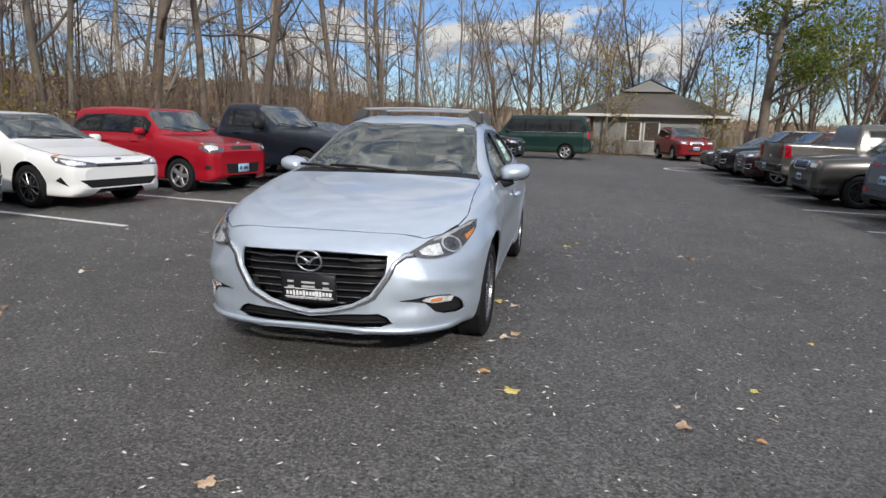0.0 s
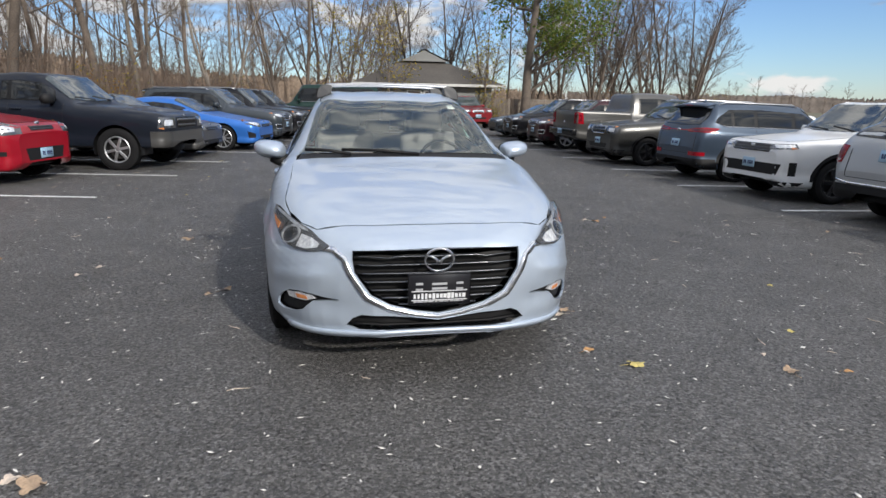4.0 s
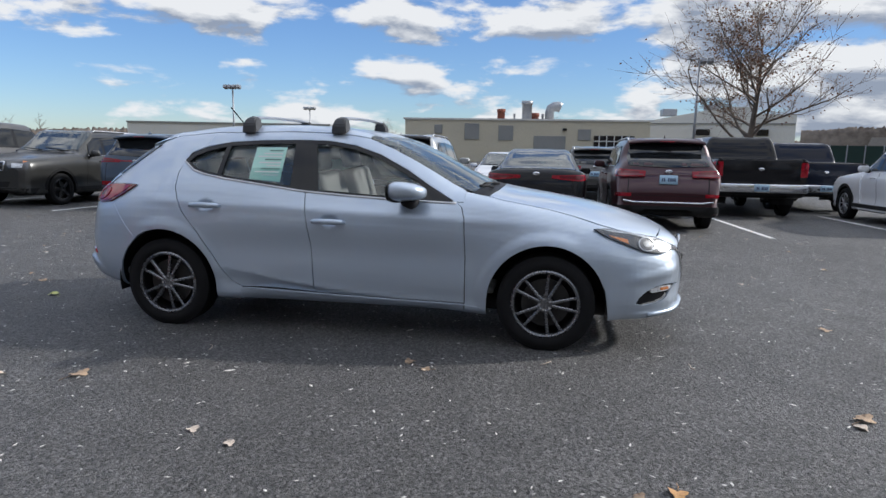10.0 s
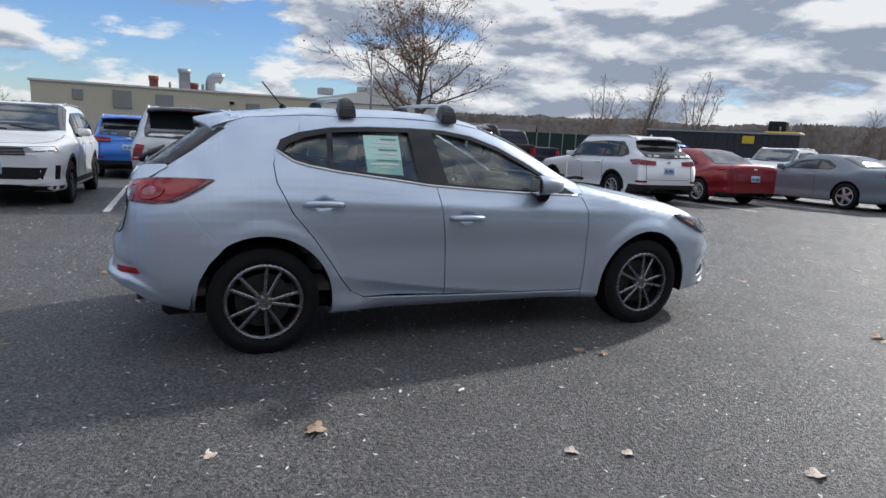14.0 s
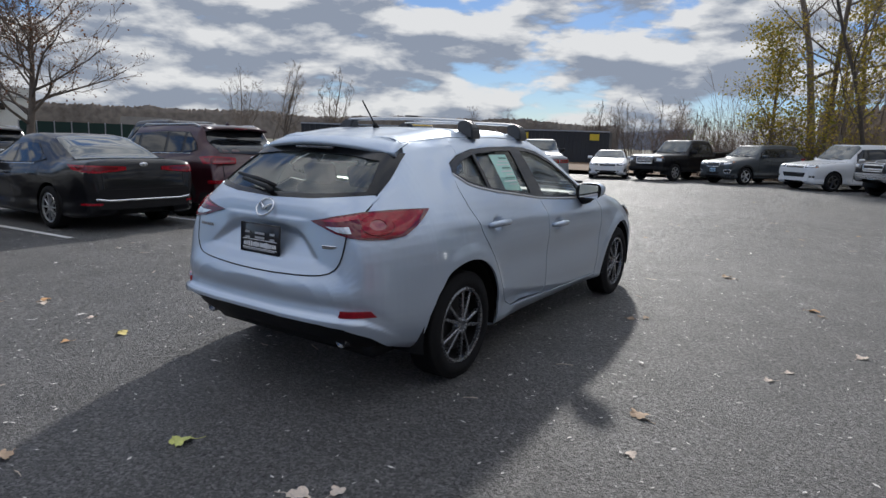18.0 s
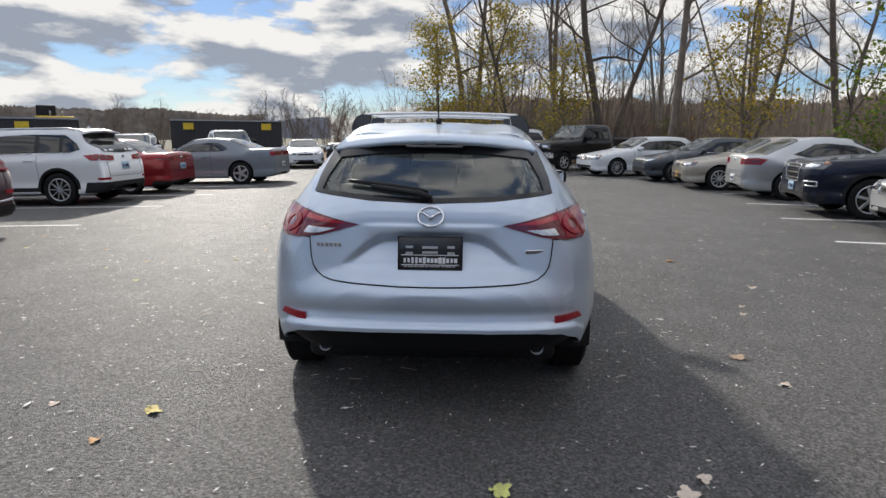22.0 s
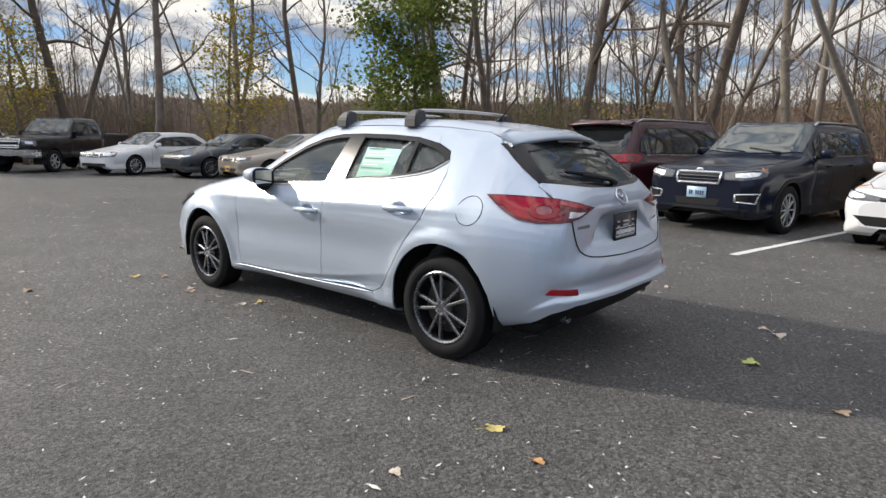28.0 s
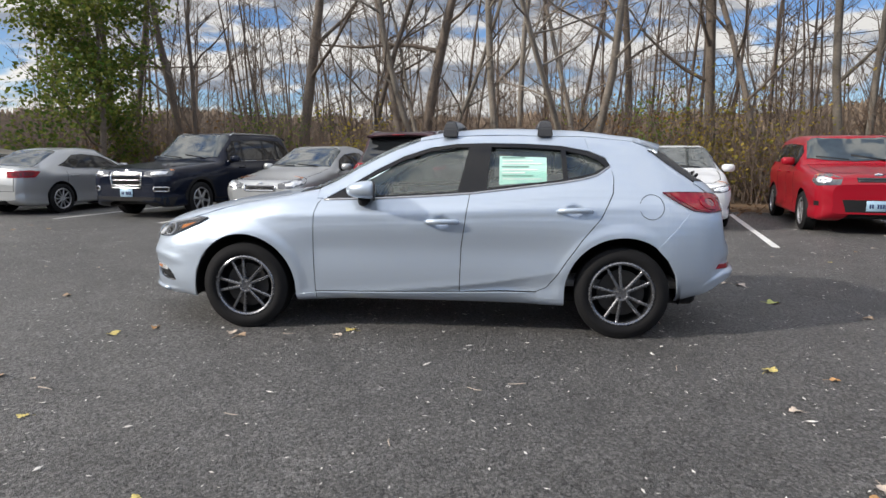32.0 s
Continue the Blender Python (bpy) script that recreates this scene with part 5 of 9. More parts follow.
            for vv in bm.verts:
                if vv.co.z > 1.47:
                    vv.co.y = y + (vv.co.y - y) * 0.66
            bmesh.ops.bevel(bm, geom=list(bm.edges), offset=0.008, segments=2, affect="EDGES")
            bmesh.ops.recalc_face_normals(bm, faces=bm.faces)
            part("bar_foot", bm, FOOT, bar, "", False)
    # price sheets in the rear side windows, small stickers in the screen
    for sx in (-1, 1):
        sheet = [(0.505, 1.06), (0.505, 1.298), (0.735, 1.296), (0.735, 1.075)] if sx < 0 else [(0.50, 1.06), (0.50, 1.26), (0.83, 1.25), (0.83, 1.085)]
        me = panel("price_sheet", S, sheet, SIDE_R, PAPER, off=-0.014, thick=0.002, step=0.06)
        sh_ob = part("price_sheet", me if sx < 0 else mirrored(me), None, car, "pale green price sheet behind the glass")
        y0, y1 = min(p[0] for p in sheet) + 0.02, max(p[0] for p in sheet) - 0.02
        for i in range(9):
            z = 1.272 - 0.021 * i - (0.025 if sx > 0 else 0)
            if z < 1.10:
                break
            seg = [(y0, z + 0.005), (y0 + (y1 - y0) * (0.55 + 0.4 * ((i * 7) % 5) / 4), z + 0.005), (y0 + (y1 - y0) * (0.55 + 0.4 * ((i * 7) % 5) / 4), z - 0.004), (y0, z - 0.004)]
            me = panel("print_line", S, seg, SIDE_R, WHITEPAPER if i % 3 else INK, off=-0.0115, thick=0.0, step=0.1)
            part("print_line", me if sx < 0 else mirrored(me), None, sh_ob)
    part("screen_sticker", panel("screen_sticker", S, [(0.47, -0.19), (0.42, -0.195), (0.43, -0.27), (0.485, -0.265)], TOP, WHITEPAPER, off=-0.006, thick=0.001, step=0.05), None, car)


MIRROR = mat("mirror_silver", (0.8, 0.82, 0.84), 0.03, 1.0, 0, 0.02)
FOOT = mat("dark_grey_plastic", (0.045, 0.046, 0.05), 0.5, 0, 0, 0.15, 5, 150)
SMOKELAMP = mat("smoky_lamp_core", (0.26, 0.07, 0.08), 0.2, 0.5, 1.0, 0.3, 25, 70)
DEEPRED = mat("deep_red_lens", (0.13, 0.002, 0.008), 0.08, 0, 0.6, 0.2, 12, 60)
REDBAND = mat("bright_red_band", (0.42, 0.006, 0.02), 0.15, 0, 1.0, 0.2, 12, 60)
SLATM = mat("dark_chrome", (0.16, 0.165, 0.175), 0.25, 0.9, 0, 0.1)
PLATEGREY = mat("grey_lettering", (0.45, 0.46, 0.48), 0.5, 0, 0, 0.1)
BEZEL = mat("smoky_lamp_bezel", (0.10, 0.103, 0.11), 0.2, 0.4, 0.6, 0.3, 24, 70)
HEADCUP = mat("silvered_lamp_cup", (0.52, 0.54, 0.57), 0.2, 0.5, 0.6, 0.5, 24, 70)
build_hatch(hatch)

# ---- parked cars ----
def car_skin(c):
    """The outer form of a parked car from its main measures; front to -y, axles at +-wb/2."""
    w, h, wb = c["w"] / 2, c["h"], c["wb"]
    y0, y1 = -wb / 2 - c["fo"], wb / 2 + c["ro"]
    hz0, hz1, belt = c["hood0"], c["hood1"], c["belt"]
    g = c["sill"]
    cy, rf, rr = c["cowl"], c["roof_f"], c["roof_r"]
    deck = c.get("deck", belt)
    tum = c.get("tumble", 0.70)
    kind = c["kind"]
    st = []

    def lower(y, k, top, center, sq=0.0, zb=None):
        zb = g if zb is None else zb
        x = w * k
        span = top - zb
        st.append((y, [(x * 0.6, zb), (x * 0.93, zb + 0.01), (x * 0.985, zb + span * 0.15), (x * 0.974, zb + span * 0.33), (x * 0.998, zb + span * 0.55), (x * 0.996, zb + span * 0.80), (x * (0.92 + sq * 0.05), top), (x * 0.74, top + (center - top) * 0.72), (x * 0.4, top + (center - top) * 0.94), (0, center)]))

    def cabin(y, k, bz, rail_x, rail_z, center, zb=None):
        zb = g if zb is None else zb
        x = w * k
        span = bz - zb
        st.append((y, [(x * 0.6, zb), (x * 0.95, zb + 0.01), (x * 0.984, zb + span * 0.15), (x * 0.966, zb + span * 0.33), (x * 0.992, zb + span * 0.58), (x * 1.0, zb + span * 0.82), (x * 0.93, bz), (rail_x, rail_z), (rail_x * 0.55, rail_z + (center - rail_z) * 0.85), (0, center)]))

    blunt = c.get("blunt", 0.5)
    lower(y0, 0.60 + 0.18 * blunt, hz0 - 0.16, hz0 - 0.13, 0, g + 0.12)
    lower(y0 + 0.05, 0.78 + 0.10 * blunt, hz0 - 0.07, hz0 - 0.03, 0, g + 0.05)
    lower(y0 + 0.16, 0.90 + 0.05 * blunt, hz0 - 0.02, hz0 + 0.02)
    lower(y0 + 0.38, 0.97, hz0 + 0.01, hz0 + 0.05)
    lower(-wb / 2, 1.0, hz0 + (hz1 - hz0) * 0.55 - 0.03, hz0 + (hz1 - hz0) * 0.55 + 0.03)
    lower(cy, 1.0, hz1 - 0.045, hz1 + 0.01)
    rail = lambda z: z - 0.045
    for q in (0.3, 0.65):
        yy = cy + (rf - cy) * q
        zc = hz1 + (h - 0.03 - hz1) * (q ** 0.92)
        cabin(yy, 1.0, belt * 0.5 + (hz1 - 0.03) * 0.5 if q < 0.5 else belt, w * (0.80 - (0.80 - tum) * q), zc - 0.05, zc)
    cabin(rf, 1.0, belt, w * tum, h - 0.085, h - 0.03)
    cabin((rf + rr) / 2, 1.0, belt + 0.01, w * tum, h - 0.055, h)
    if kind in ("suv", "van"):
        cabin(rr, 0.985, belt + 0.03, w * (tum - 0.01), h - 0.085, h - 0.035)
        lean = c.get("lean", 0.30)
        cabin(rr + lean * 0.55, 0.965, belt + 0.02, w * (tum + 0.03), h - 0.33, h - 0.29)
        cabin(y1 - 0.12, 0.94, belt - 0.03, w * 0.72, belt + 0.07, belt + 0.10, g + 0.05)
        lower(y1 - 0.05, 0.90, belt - 0.16, belt - 0.10, 0.5, g + 0.08)
        lower(y1, 0.80, g + 0.42, g + 0.45, 0.5, g + 0.16)
    elif kind == "sedan":
        cabin(rr, 0.99, belt + 0.02, w * (tum - 0.02), h - 0.09, h - 0.045)
        mid = (rr + c["deck_y"]) / 2
        cabin(mid, 0.985, belt + 0.01, w * (tum + 0.02), (h + deck) / 2 - 0.04, (h + deck) / 2 + 0.01)
        lower(c["deck_y"], 0.98, deck - 0.05, deck + 0.01, 0.5)
        lower(y1 - 0.12, 0.93, deck - 0.05, deck + 0.015, 0.5, g + 0.04)
        lower(y1 - 0.04, 0.86, deck - 0.12, deck - 0.06, 0.5, g + 0.08)
        lower(y1, 0.78, g + 0.44, g + 0.47, 0.5, g + 0.14)
    else:
        cabin(rr, 0.99, belt + 0.02, w * (tum - 0.01), h - 0.07, h - 0.03)
        cabin(rr + 0.06, 0.99, belt + 0.02, w * tum, h - 0.12, h - 0.08)
        cabin(rr + 0.16, 0.99, belt, w * (tum + 0.05), belt + 0.2, belt + 0.22)
        lower(rr + 0.21, 0.99, deck - 0.01, deck, 1.0)
        lower(y1 - 0.10, 0.985, deck - 0.01, deck, 1.0, g + 0.06)
        lower(y1, 0.96, deck - 0.03, deck - 0.02, 1.0, g + 0.12)
    return Skin(st, sub=4, step=0.06), y0, y1


def clip_y(poly, lo, hi):
    for sign, lim in ((1, lo), (-1, -hi)):
        out = []
        for i in range(len(poly)):
            a, b = poly[i], poly[(i + 1) % len(poly)]
            ia, ib = sign * a[0] >= lim, sign * b[0] >= lim
            if ia:
                out.append(a)
            if ia != ib:
                t = (sign * lim - a[0]) / (b[0] - a[0])
                out.append((sign * lim, a[1] + (b[1] - a[1]) * t))
        poly = out
    return poly


def build_car(name, c):
    """A parked car with its parts, at the origin. The cars of one model share it."""
    S, y0, y1 = car_skin(c)
    w, h, wb, belt, g = c["w"] / 2, c["h"], c["wb"], c["belt"], c["sill"]
    r = c.get("r", 0.34)
    car = empty(name)
    P = c["paint"]
    Rarch = r + 0.055
    # body shell, open at the wheels
    verts = [Vector(v) for v in S.verts]
    gone, keep = set(), []
    for f in S.faces:
        m = sum((verts[i] for i in f), Vector()) / len(f)
        hit = any(math.hypot(m.y - a, m.z - r) < Rarch for a in (-wb / 2, wb / 2)) and abs(m.x) > w * 0.55
        if hit:
            gone.update(f)
        else:
            keep.append(f)
    for i in set(i for f in keep for i in f) & gone:
        a = min((-wb / 2, wb / 2), key=lambda q: abs(verts[i].y - q))
        dy, dz = verts[i].y - a, verts[i].z - r
        k = Rarch / max(1e-6, math.hypot(dy, dz))
        verts[i].y, verts[i].z = a + dy * k, max(g * 0.9, r + dz * k)
    used = sorted({i for f in keep for i in f})
    idx = {i: k for k, i in enumerate(used)}
    bv, bf = [verts[i] for i in used], []
    for f in keep:
        if len(f) > 4:
            # the blunt ends have points of their own and so a crisp rim
            bf.append(tuple(len(bv) + k for k in range(len(f)))[::-1])
            bv += [verts[i] for i in f]
        else:
            bf.append(tuple(idx[i] for i in f)[::-1])
    body = part("body", raw("body", bv, bf, P), None, car)
    part("underbody", box_bm((w * 1.5, (y1 - y0) * 0.9, 0.14), pose(0, (y0 + y1) / 2, g + 0.1), 0.03), BLACKPLASTIC, car)
    for a in (-wb / 2, wb / 2):
        for sx in (-1, 1):
            vv, ff = [], []
            for i in range(17):
                t = radians(-14 + 208 * i / 16)
                for xx, rr in ((w * 0.985, Rarch - 0.004), (w * 0.9, Rarch + 0.015), (w * 0.52, Rarch + 0.015), (w * 0.5, 0.1)):
                    vv.append((sx * xx, a + rr * math.cos(t), r + rr * math.sin(t)))
            for i in range(16):
                for k in range(3):
                    q = 4 * i + k
                    ff.append((q, q + 1, q + 5, q + 4))
            part("arch_liner", raw("arch_liner", vv, ff, BLACKPLASTIC), None, car)
            wheel(car, sx * (w - 0.115), a, r, 0.225, r * c.get("rim", 0.68), c.get("rim_mat", ALLOY), c.get("style", "ten"), sx, 28)
    # cladding
    if c.get("clad"):
        z = g + c["clad"]
        pl = [(-wb / 2 + Rarch, g + 0.02), (wb / 2 - Rarch, g + 0.02), (wb / 2 - Rarch, z), (-wb / 2 + Rarch, z)]
        both("side_cladding", panel("side_cladding", S, pl, SIDE_R, BLACKPLASTIC, off=0.008, step=0.14), car)
        for a in (-wb / 2, wb / 2):
            ring = arc(a, r, Rarch + 0.055, 0, 180, 16) + arc(a, r, Rarch - 0.004, 180, 0, 16)
            both("arch_trim", panel("arch_trim", S, ring, SIDE_R, BLACKPLASTIC, off=0.008, step=0.14), car)
    # side windows
    rail = h - 0.15
    cy, rf, rr = c["cowl"], c["roof_f"], c["roof_r"]
    kind = c["kind"]
    tail_up = c.get("win_end", rr + (0.02 if kind != "pickup" else -0.06))
    win = [(cy + 0.34, belt + 0.035), (cy + (rf - cy) * 0.62, belt + (rail - belt) * 0.58), (rf - 0.02, rail - 0.045), ((rf + rr) / 2, rail), (min(rr - 0.1, tail_up - 0.25), rail - 0.02), (tail_up, belt + (rail - belt) * 0.55), (tail_up + c.get("win_kick", 0.08), belt + 0.11), (tail_up - 0.1, belt + 0.05)]
    if kind == "pickup":
        win = win[:4] + [(rr - 0.1, rail - 0.02), (rr - 0.08, belt + 0.05)]
    both("window_surround", panel("window_surround", S, win, SIDE_R, GLOSSBLACK, off=0.009, thick=0.02, step=0.08), car)
    cuts = [win[0][0] + 0.02] + c["pillars"] + [max(p[0] for p in win)]
    for a, b in zip(cuts, cuts[1:]):
        q = clip_y(win, a + 0.03, b - 0.03)
        if len(q) > 2:
            m = np.mean(q, axis=0)
            q = [(m[0] + (u - m[0]) * 0.95, m[1] + (v2 - m[1]) * 0.92) for u, v2 in q]
            both("side_window", panel("side_window", S, q, SIDE_R, DARKGLASS, off=0.013, thick=0.004, step=0.10), car, "dark side window")
    if c.get("bright"):
        v, f = ribbon(S, [(win[0][0] - 0.03, belt + 0.025), (0.3, belt + 0.03), (win[-1][0], belt + 0.04)], SIDE_R, 0.016, 0.008)
        both("window_moulding", raw("window_moulding", v, f, CHROME), car)
    # door gaps, handles, mirrors
    gaps = [cy + 0.20] + c["pillars"][: c.get("doors", 2)]
    for yy in gaps:
        v, f = ribbon(S, [(yy, belt - 0.01), (yy + 0.02, (belt + g) / 2), (yy, g + 0.12)], SIDE_R, 0.007, 0.002, 0.003)
        both("door_gap", raw("door_gap", v, f, BLACKPLASTIC), car)
    for yy in c["pillars"][: c.get("doors", 2)]:
        for sx in (-1, 1):
            o, n = S.hit(Vector((sx * 4, yy - 0.17, belt - 0.12)), Vector((-sx, 0, 0)))
            v, f = tube([o + Vector((0, -0.1, 0)), o + n * 0.03 + Vector((0, -0.08, 0)), o + n * 0.03 + Vector((0, 0.08, 0)), o + Vector((0, 0.1, 0))], 0.014, 6)
            part("door_handle", raw("door_handle", v, f, c.get("handle", P)), None, car)
    for sx in (-1, 1):
        bm = bmesh.new()
        bmesh.ops.create_uvsphere(bm, u_segments=12, v_segments=8, radius=1.0)
        big = c.get("mirror", 1.0)
        for v in bm.verts:
            x, y, z = v.co
            v.co = (sx * (w + 0.06) + 0.12 * x * big, cy + 0.42 + 0.09 * min(0.5, y) * big, belt + 0.08 + 0.085 * max(-0.8, min(0.8, z * 1.2)) * big)
        mi = part("mirror", bm, c.get("mirror_mat", P), car)
        v, f = tube([(sx * (w - 0.10), cy + 0.42, belt + 0.02), (sx * (w + 0.02), cy + 0.42, belt + 0.03)], 0.035, 6)
        part("mirror_foot", raw("mirror_foot", v, f, BLACKPLASTIC), None, mi)
    # screens
    tum = c.get("tumble", 0.70)
    sc = [(w * 0.80, cy + 0.14), (w * 0.45, cy + 0.07), (0, cy + 0.05), (-w * 0.45, cy + 0.07), (-w * 0.80, cy + 0.14), (-w * (tum + 0.02), rf - 0.05), (0, rf - 0.09), (w * (tum + 0.02), rf - 0.05)]
    part("windscreen", panel("windscreen", S, sc, TOP, SKYGLASS, off=0.012, thick=0.016, step=0.08), None, car, "windscreen reflecting the sky")
    # bonnet gaps
    if kind != "van":
        for sx in (-1, 1):
            v, f = ribbon(S, [(sx * w * 0.80, cy + 0.02), (sx * w * 0.83, -wb / 2 + 0.1), (sx * w * 0.80, -wb / 2 - 0.3), (sx * w * 0.62, y0 + 0.22)], TOP, 0.009, 0.003, 0.004)
            part("bonnet_gap", raw("bonnet_gap", v, f, BLACKPLASTIC), None, car)
        v, f = ribbon(S, [(-w * 0.62, y0 + 0.22), (-w * 0.3, y0 + 0.17), (0, y0 + 0.16), (w * 0.3, y0 + 0.17), (w * 0.62, y0 + 0.22)], TOP, 0.009, 0.003, 0.004)
        part("bonnet_gap", raw("bonnet_gap", v, f, BLACKPLASTIC), None, car)
    for sx in (-0.1, 0.5):
        v, f = tube([(w * sx, cy + 0.06, 0), (w * (sx - 0.55), cy + 0.13, 0)], 0.012, 5)
        v = [Vector((p.x, p.y, S.hit(Vector((p.x, p.y, 4)), Vector((0, 0, -1)))[0].z + 0.02 + p.z)) for p in v]
        part("wiper", raw("wiper", v, f, BLACKPLASTIC), None, car)
    if kind in ("suv", "van"):
        z0, z1 = belt + 0.06, h - 0.14
        rg = [(-w * 0.72, z0), (0, z0 - 0.03), (w * 0.72, z0), (w * 0.74, z0 + 0.1), (w * (tum - 0.04), z1), (0, z1 + 0.02), (-w * (tum - 0.04), z1), (-w * 0.74, z0 + 0.1)]
        part("rear_window", panel("rear_window", S, rg, REAR, DARKGLASS, off=0.010, thick=0.014, step=0.08), None, car, "dark rear window")
        if kind == "suv":
            vv, ff = [], []
            for i in range(9):
                q = -1 + i / 4
                bow = 1 - q * q
                ya, yb = rr - 0.06, rr + 0.20 + 0.04 * bow
                xa, xb = w * (tum - 0.04) * q, w * (tum - 0.02) * q
                za = S.hit(Vector((xa, ya, 4)), Vector((0, 0, -1)))[0].z
                ze = h - 0.115 + 0.035 * bow
                vv += [(xa, ya, za + 0.004), ((xa + xb) / 2, (ya + yb) / 2, (za + ze) / 2 + 0.012), (xb, yb, ze), (xb, yb - 0.01, ze - 0.03), (xa, ya + 0.05, za - 0.10)]
            for i in range(8):
                for k in range(5):
                    a, b = 5 * i + k, 5 * i + (k + 1) % 5
                    ff.append((a, b, b + 5, a + 5))
            ff += [(0, 1, 2, 3, 4), (44, 43, 42, 41, 40)]
            part("spoiler", raw("spoiler", vv, ff, c.get("spoiler", P)), None, car)
            v, f = tube([(0.02, y1 - 0.13, z0 + 0.02), (0.34, y1 - 0.16, z0 + 0.07)], 0.012, 5)
            part("rear_wiper", raw("rear_wiper", v, f, BLACKPLASTIC), None, car)
        part("high_stop_lamp", box_bm((0.26, 0.02, 0.015), pose(0, rr + 0.238, h - 0.096), 0.003), REDLENS, car)
    elif kind == "sedan":
        rg = [(-w * 0.76, c["deck_y"] - 0.05), (0, c["deck_y"] + 0.0), (w * 0.76, c["deck_y"] - 0.05), (w * (tum - 0.03), rr + 0.1), (0, rr + 0.05), (-w * (tum - 0.03), rr + 0.1)]
        part("rear_window", panel("rear_window", S, rg, TOP, SKYGLASS, off=0.010, thick=0.014, step=0.08), None, car, "rear window reflecting the sky")
    else:
        rg = [(-w * 0.62, belt + 0.09), (w * 0.62, belt + 0.09), (w * (tum - 0.06), h - 0.16), (-w * (tum - 0.06), h - 0.16)]
        me = raw("rear_window", [(a, rr + 0.20 - (b - belt) * 0.26, b) for a, b in rg], [(0, 1, 2, 3)], DARKGLASS)
        part("rear_window", me, None, car)
        # open load bed
        bm = bmesh.new()
        bl = y1 - rr - 0.25
        block(bm, (0.08, bl, 0.03), pose(-w * 0.88, rr + 0.22 + bl / 2, c["deck"] + 0.005), 0.01)
        block(bm, (0.08, bl, 0.03), pose(w * 0.88, rr + 0.22 + bl / 2, c["deck"] + 0.005), 0.01)
        part("bed_rail", bm, BLACKPLASTIC, car)
        part("bed_cover", box_bm((w * 1.66, bl, 0.02), pose(0, rr + 0.22 + bl / 2, c["deck"] - 0.0), 0.004), BLACKPLASTIC, car)
        part("tailgate", box_bm((w * 1.66, 0.03, c["deck"] - g - 0.42), pose(0, y1 - 0.01, (c["deck"] + g + 0.40) / 2), 0.012, 2), P, car)
        part("rear_bumper", box_bm((w * 1.92, 0.16, 0.20), pose(0, y1 + 0.05, g + 0.27), 0.03, 2), c.get("bumper", CHROME), car)
    if c.get("rails"):
        for sx in (-1, 1):
            v, f = tube([(sx * w * (tum - 0.03), rf + 0.05, h - 0.075), (sx * w * (tum - 0.03), rf + 0.16, h - 0.02), (sx * w * (tum - 0.03), rr - 0.2, h - 0.02), (sx * w * (tum - 0.03), rr - 0.05, h - 0.075)], 0.018, 6)
            part("roof_rail", raw("roof_rail", v, f, c["rails"]), None, car)
    if c.get("fin", True) and kind != "pickup":
        bm = bmesh.new()
        bmesh.ops.create_cone(bm, cap_ends=True, segments=8, radius1=0.05, radius2=0.008, depth=0.07, matrix=pose(0, rr - 0.15, h + 0.0) @ Matrix.Diagonal((0.35, 1.5, 1, 1)))
        part("aerial_fin", bm, P, car)
    # front
    RF2, RB2 = radial(y0 + 0.80, -1), radial(y1 - 0.80, 1)
    hz = c["hood0"]
    fr = c["front"]
    for key, m, off, lab in (("grille", fr.get("grille_mat", GLOSSBLACK), 0.004, "dark grille"), ("intake", BLACKPLASTIC, 0.003, ""), ("valance", fr.get("valance_mat", BLACKPLASTIC), 0.006, "")):
        if key in fr:
            hw, za, zb = fr[key][:3]
            k = fr[key][3] if len(fr[key]) > 3 else 0.9
            pts = [(-hw, zb), (-hw * k, za), (hw * k, za), (hw, zb)]
            part(key if key != "valance" else "front_valance", panel(key, S, deg(pts), RF2, m, off=off, step=0.08), None, car, lab)
    if "grille" in fr:
        hw, za, zb = fr["grille"][:3]
        n = fr.get("slats", 3)
        for i in range(n):
            z = za + (zb - za) * (i + 0.5) / n
            v, f = ribbon(S, deg([(-hw * 0.93, z), (0, z), (hw * 0.93, z)]), RF2, fr.get("slat_w", 0.012), 0.014, 0.012)
            part("slat", raw("slat", v, f, fr.get("slat_mat", SLATM)), None, car)
        if fr.get("rim"):
            v, f = ribbon(S, deg([(-hw, zb), (-hw * 0.92, za), (hw * 0.92, za), (hw, zb), (-hw, zb)]), RF2, 0.028, 0.014, 0.012)
            part("grille_rim", raw("grille_rim", v, f, CHROME), None, car)
        bm = bmesh.new()
        o, n2 = S.hit(*RF2(0, fr.get("badge_z", zb + 0.03)))
        bmesh.ops.create_uvsphere(bm, u_segments=12, v_segments=6, radius=0.05, matrix=Matrix.Translation(o + n2 * 0.008) @ Matrix.Diagonal((1.3, 0.25, 0.62, 1)))
        part("badge", bm, CHROME, car)
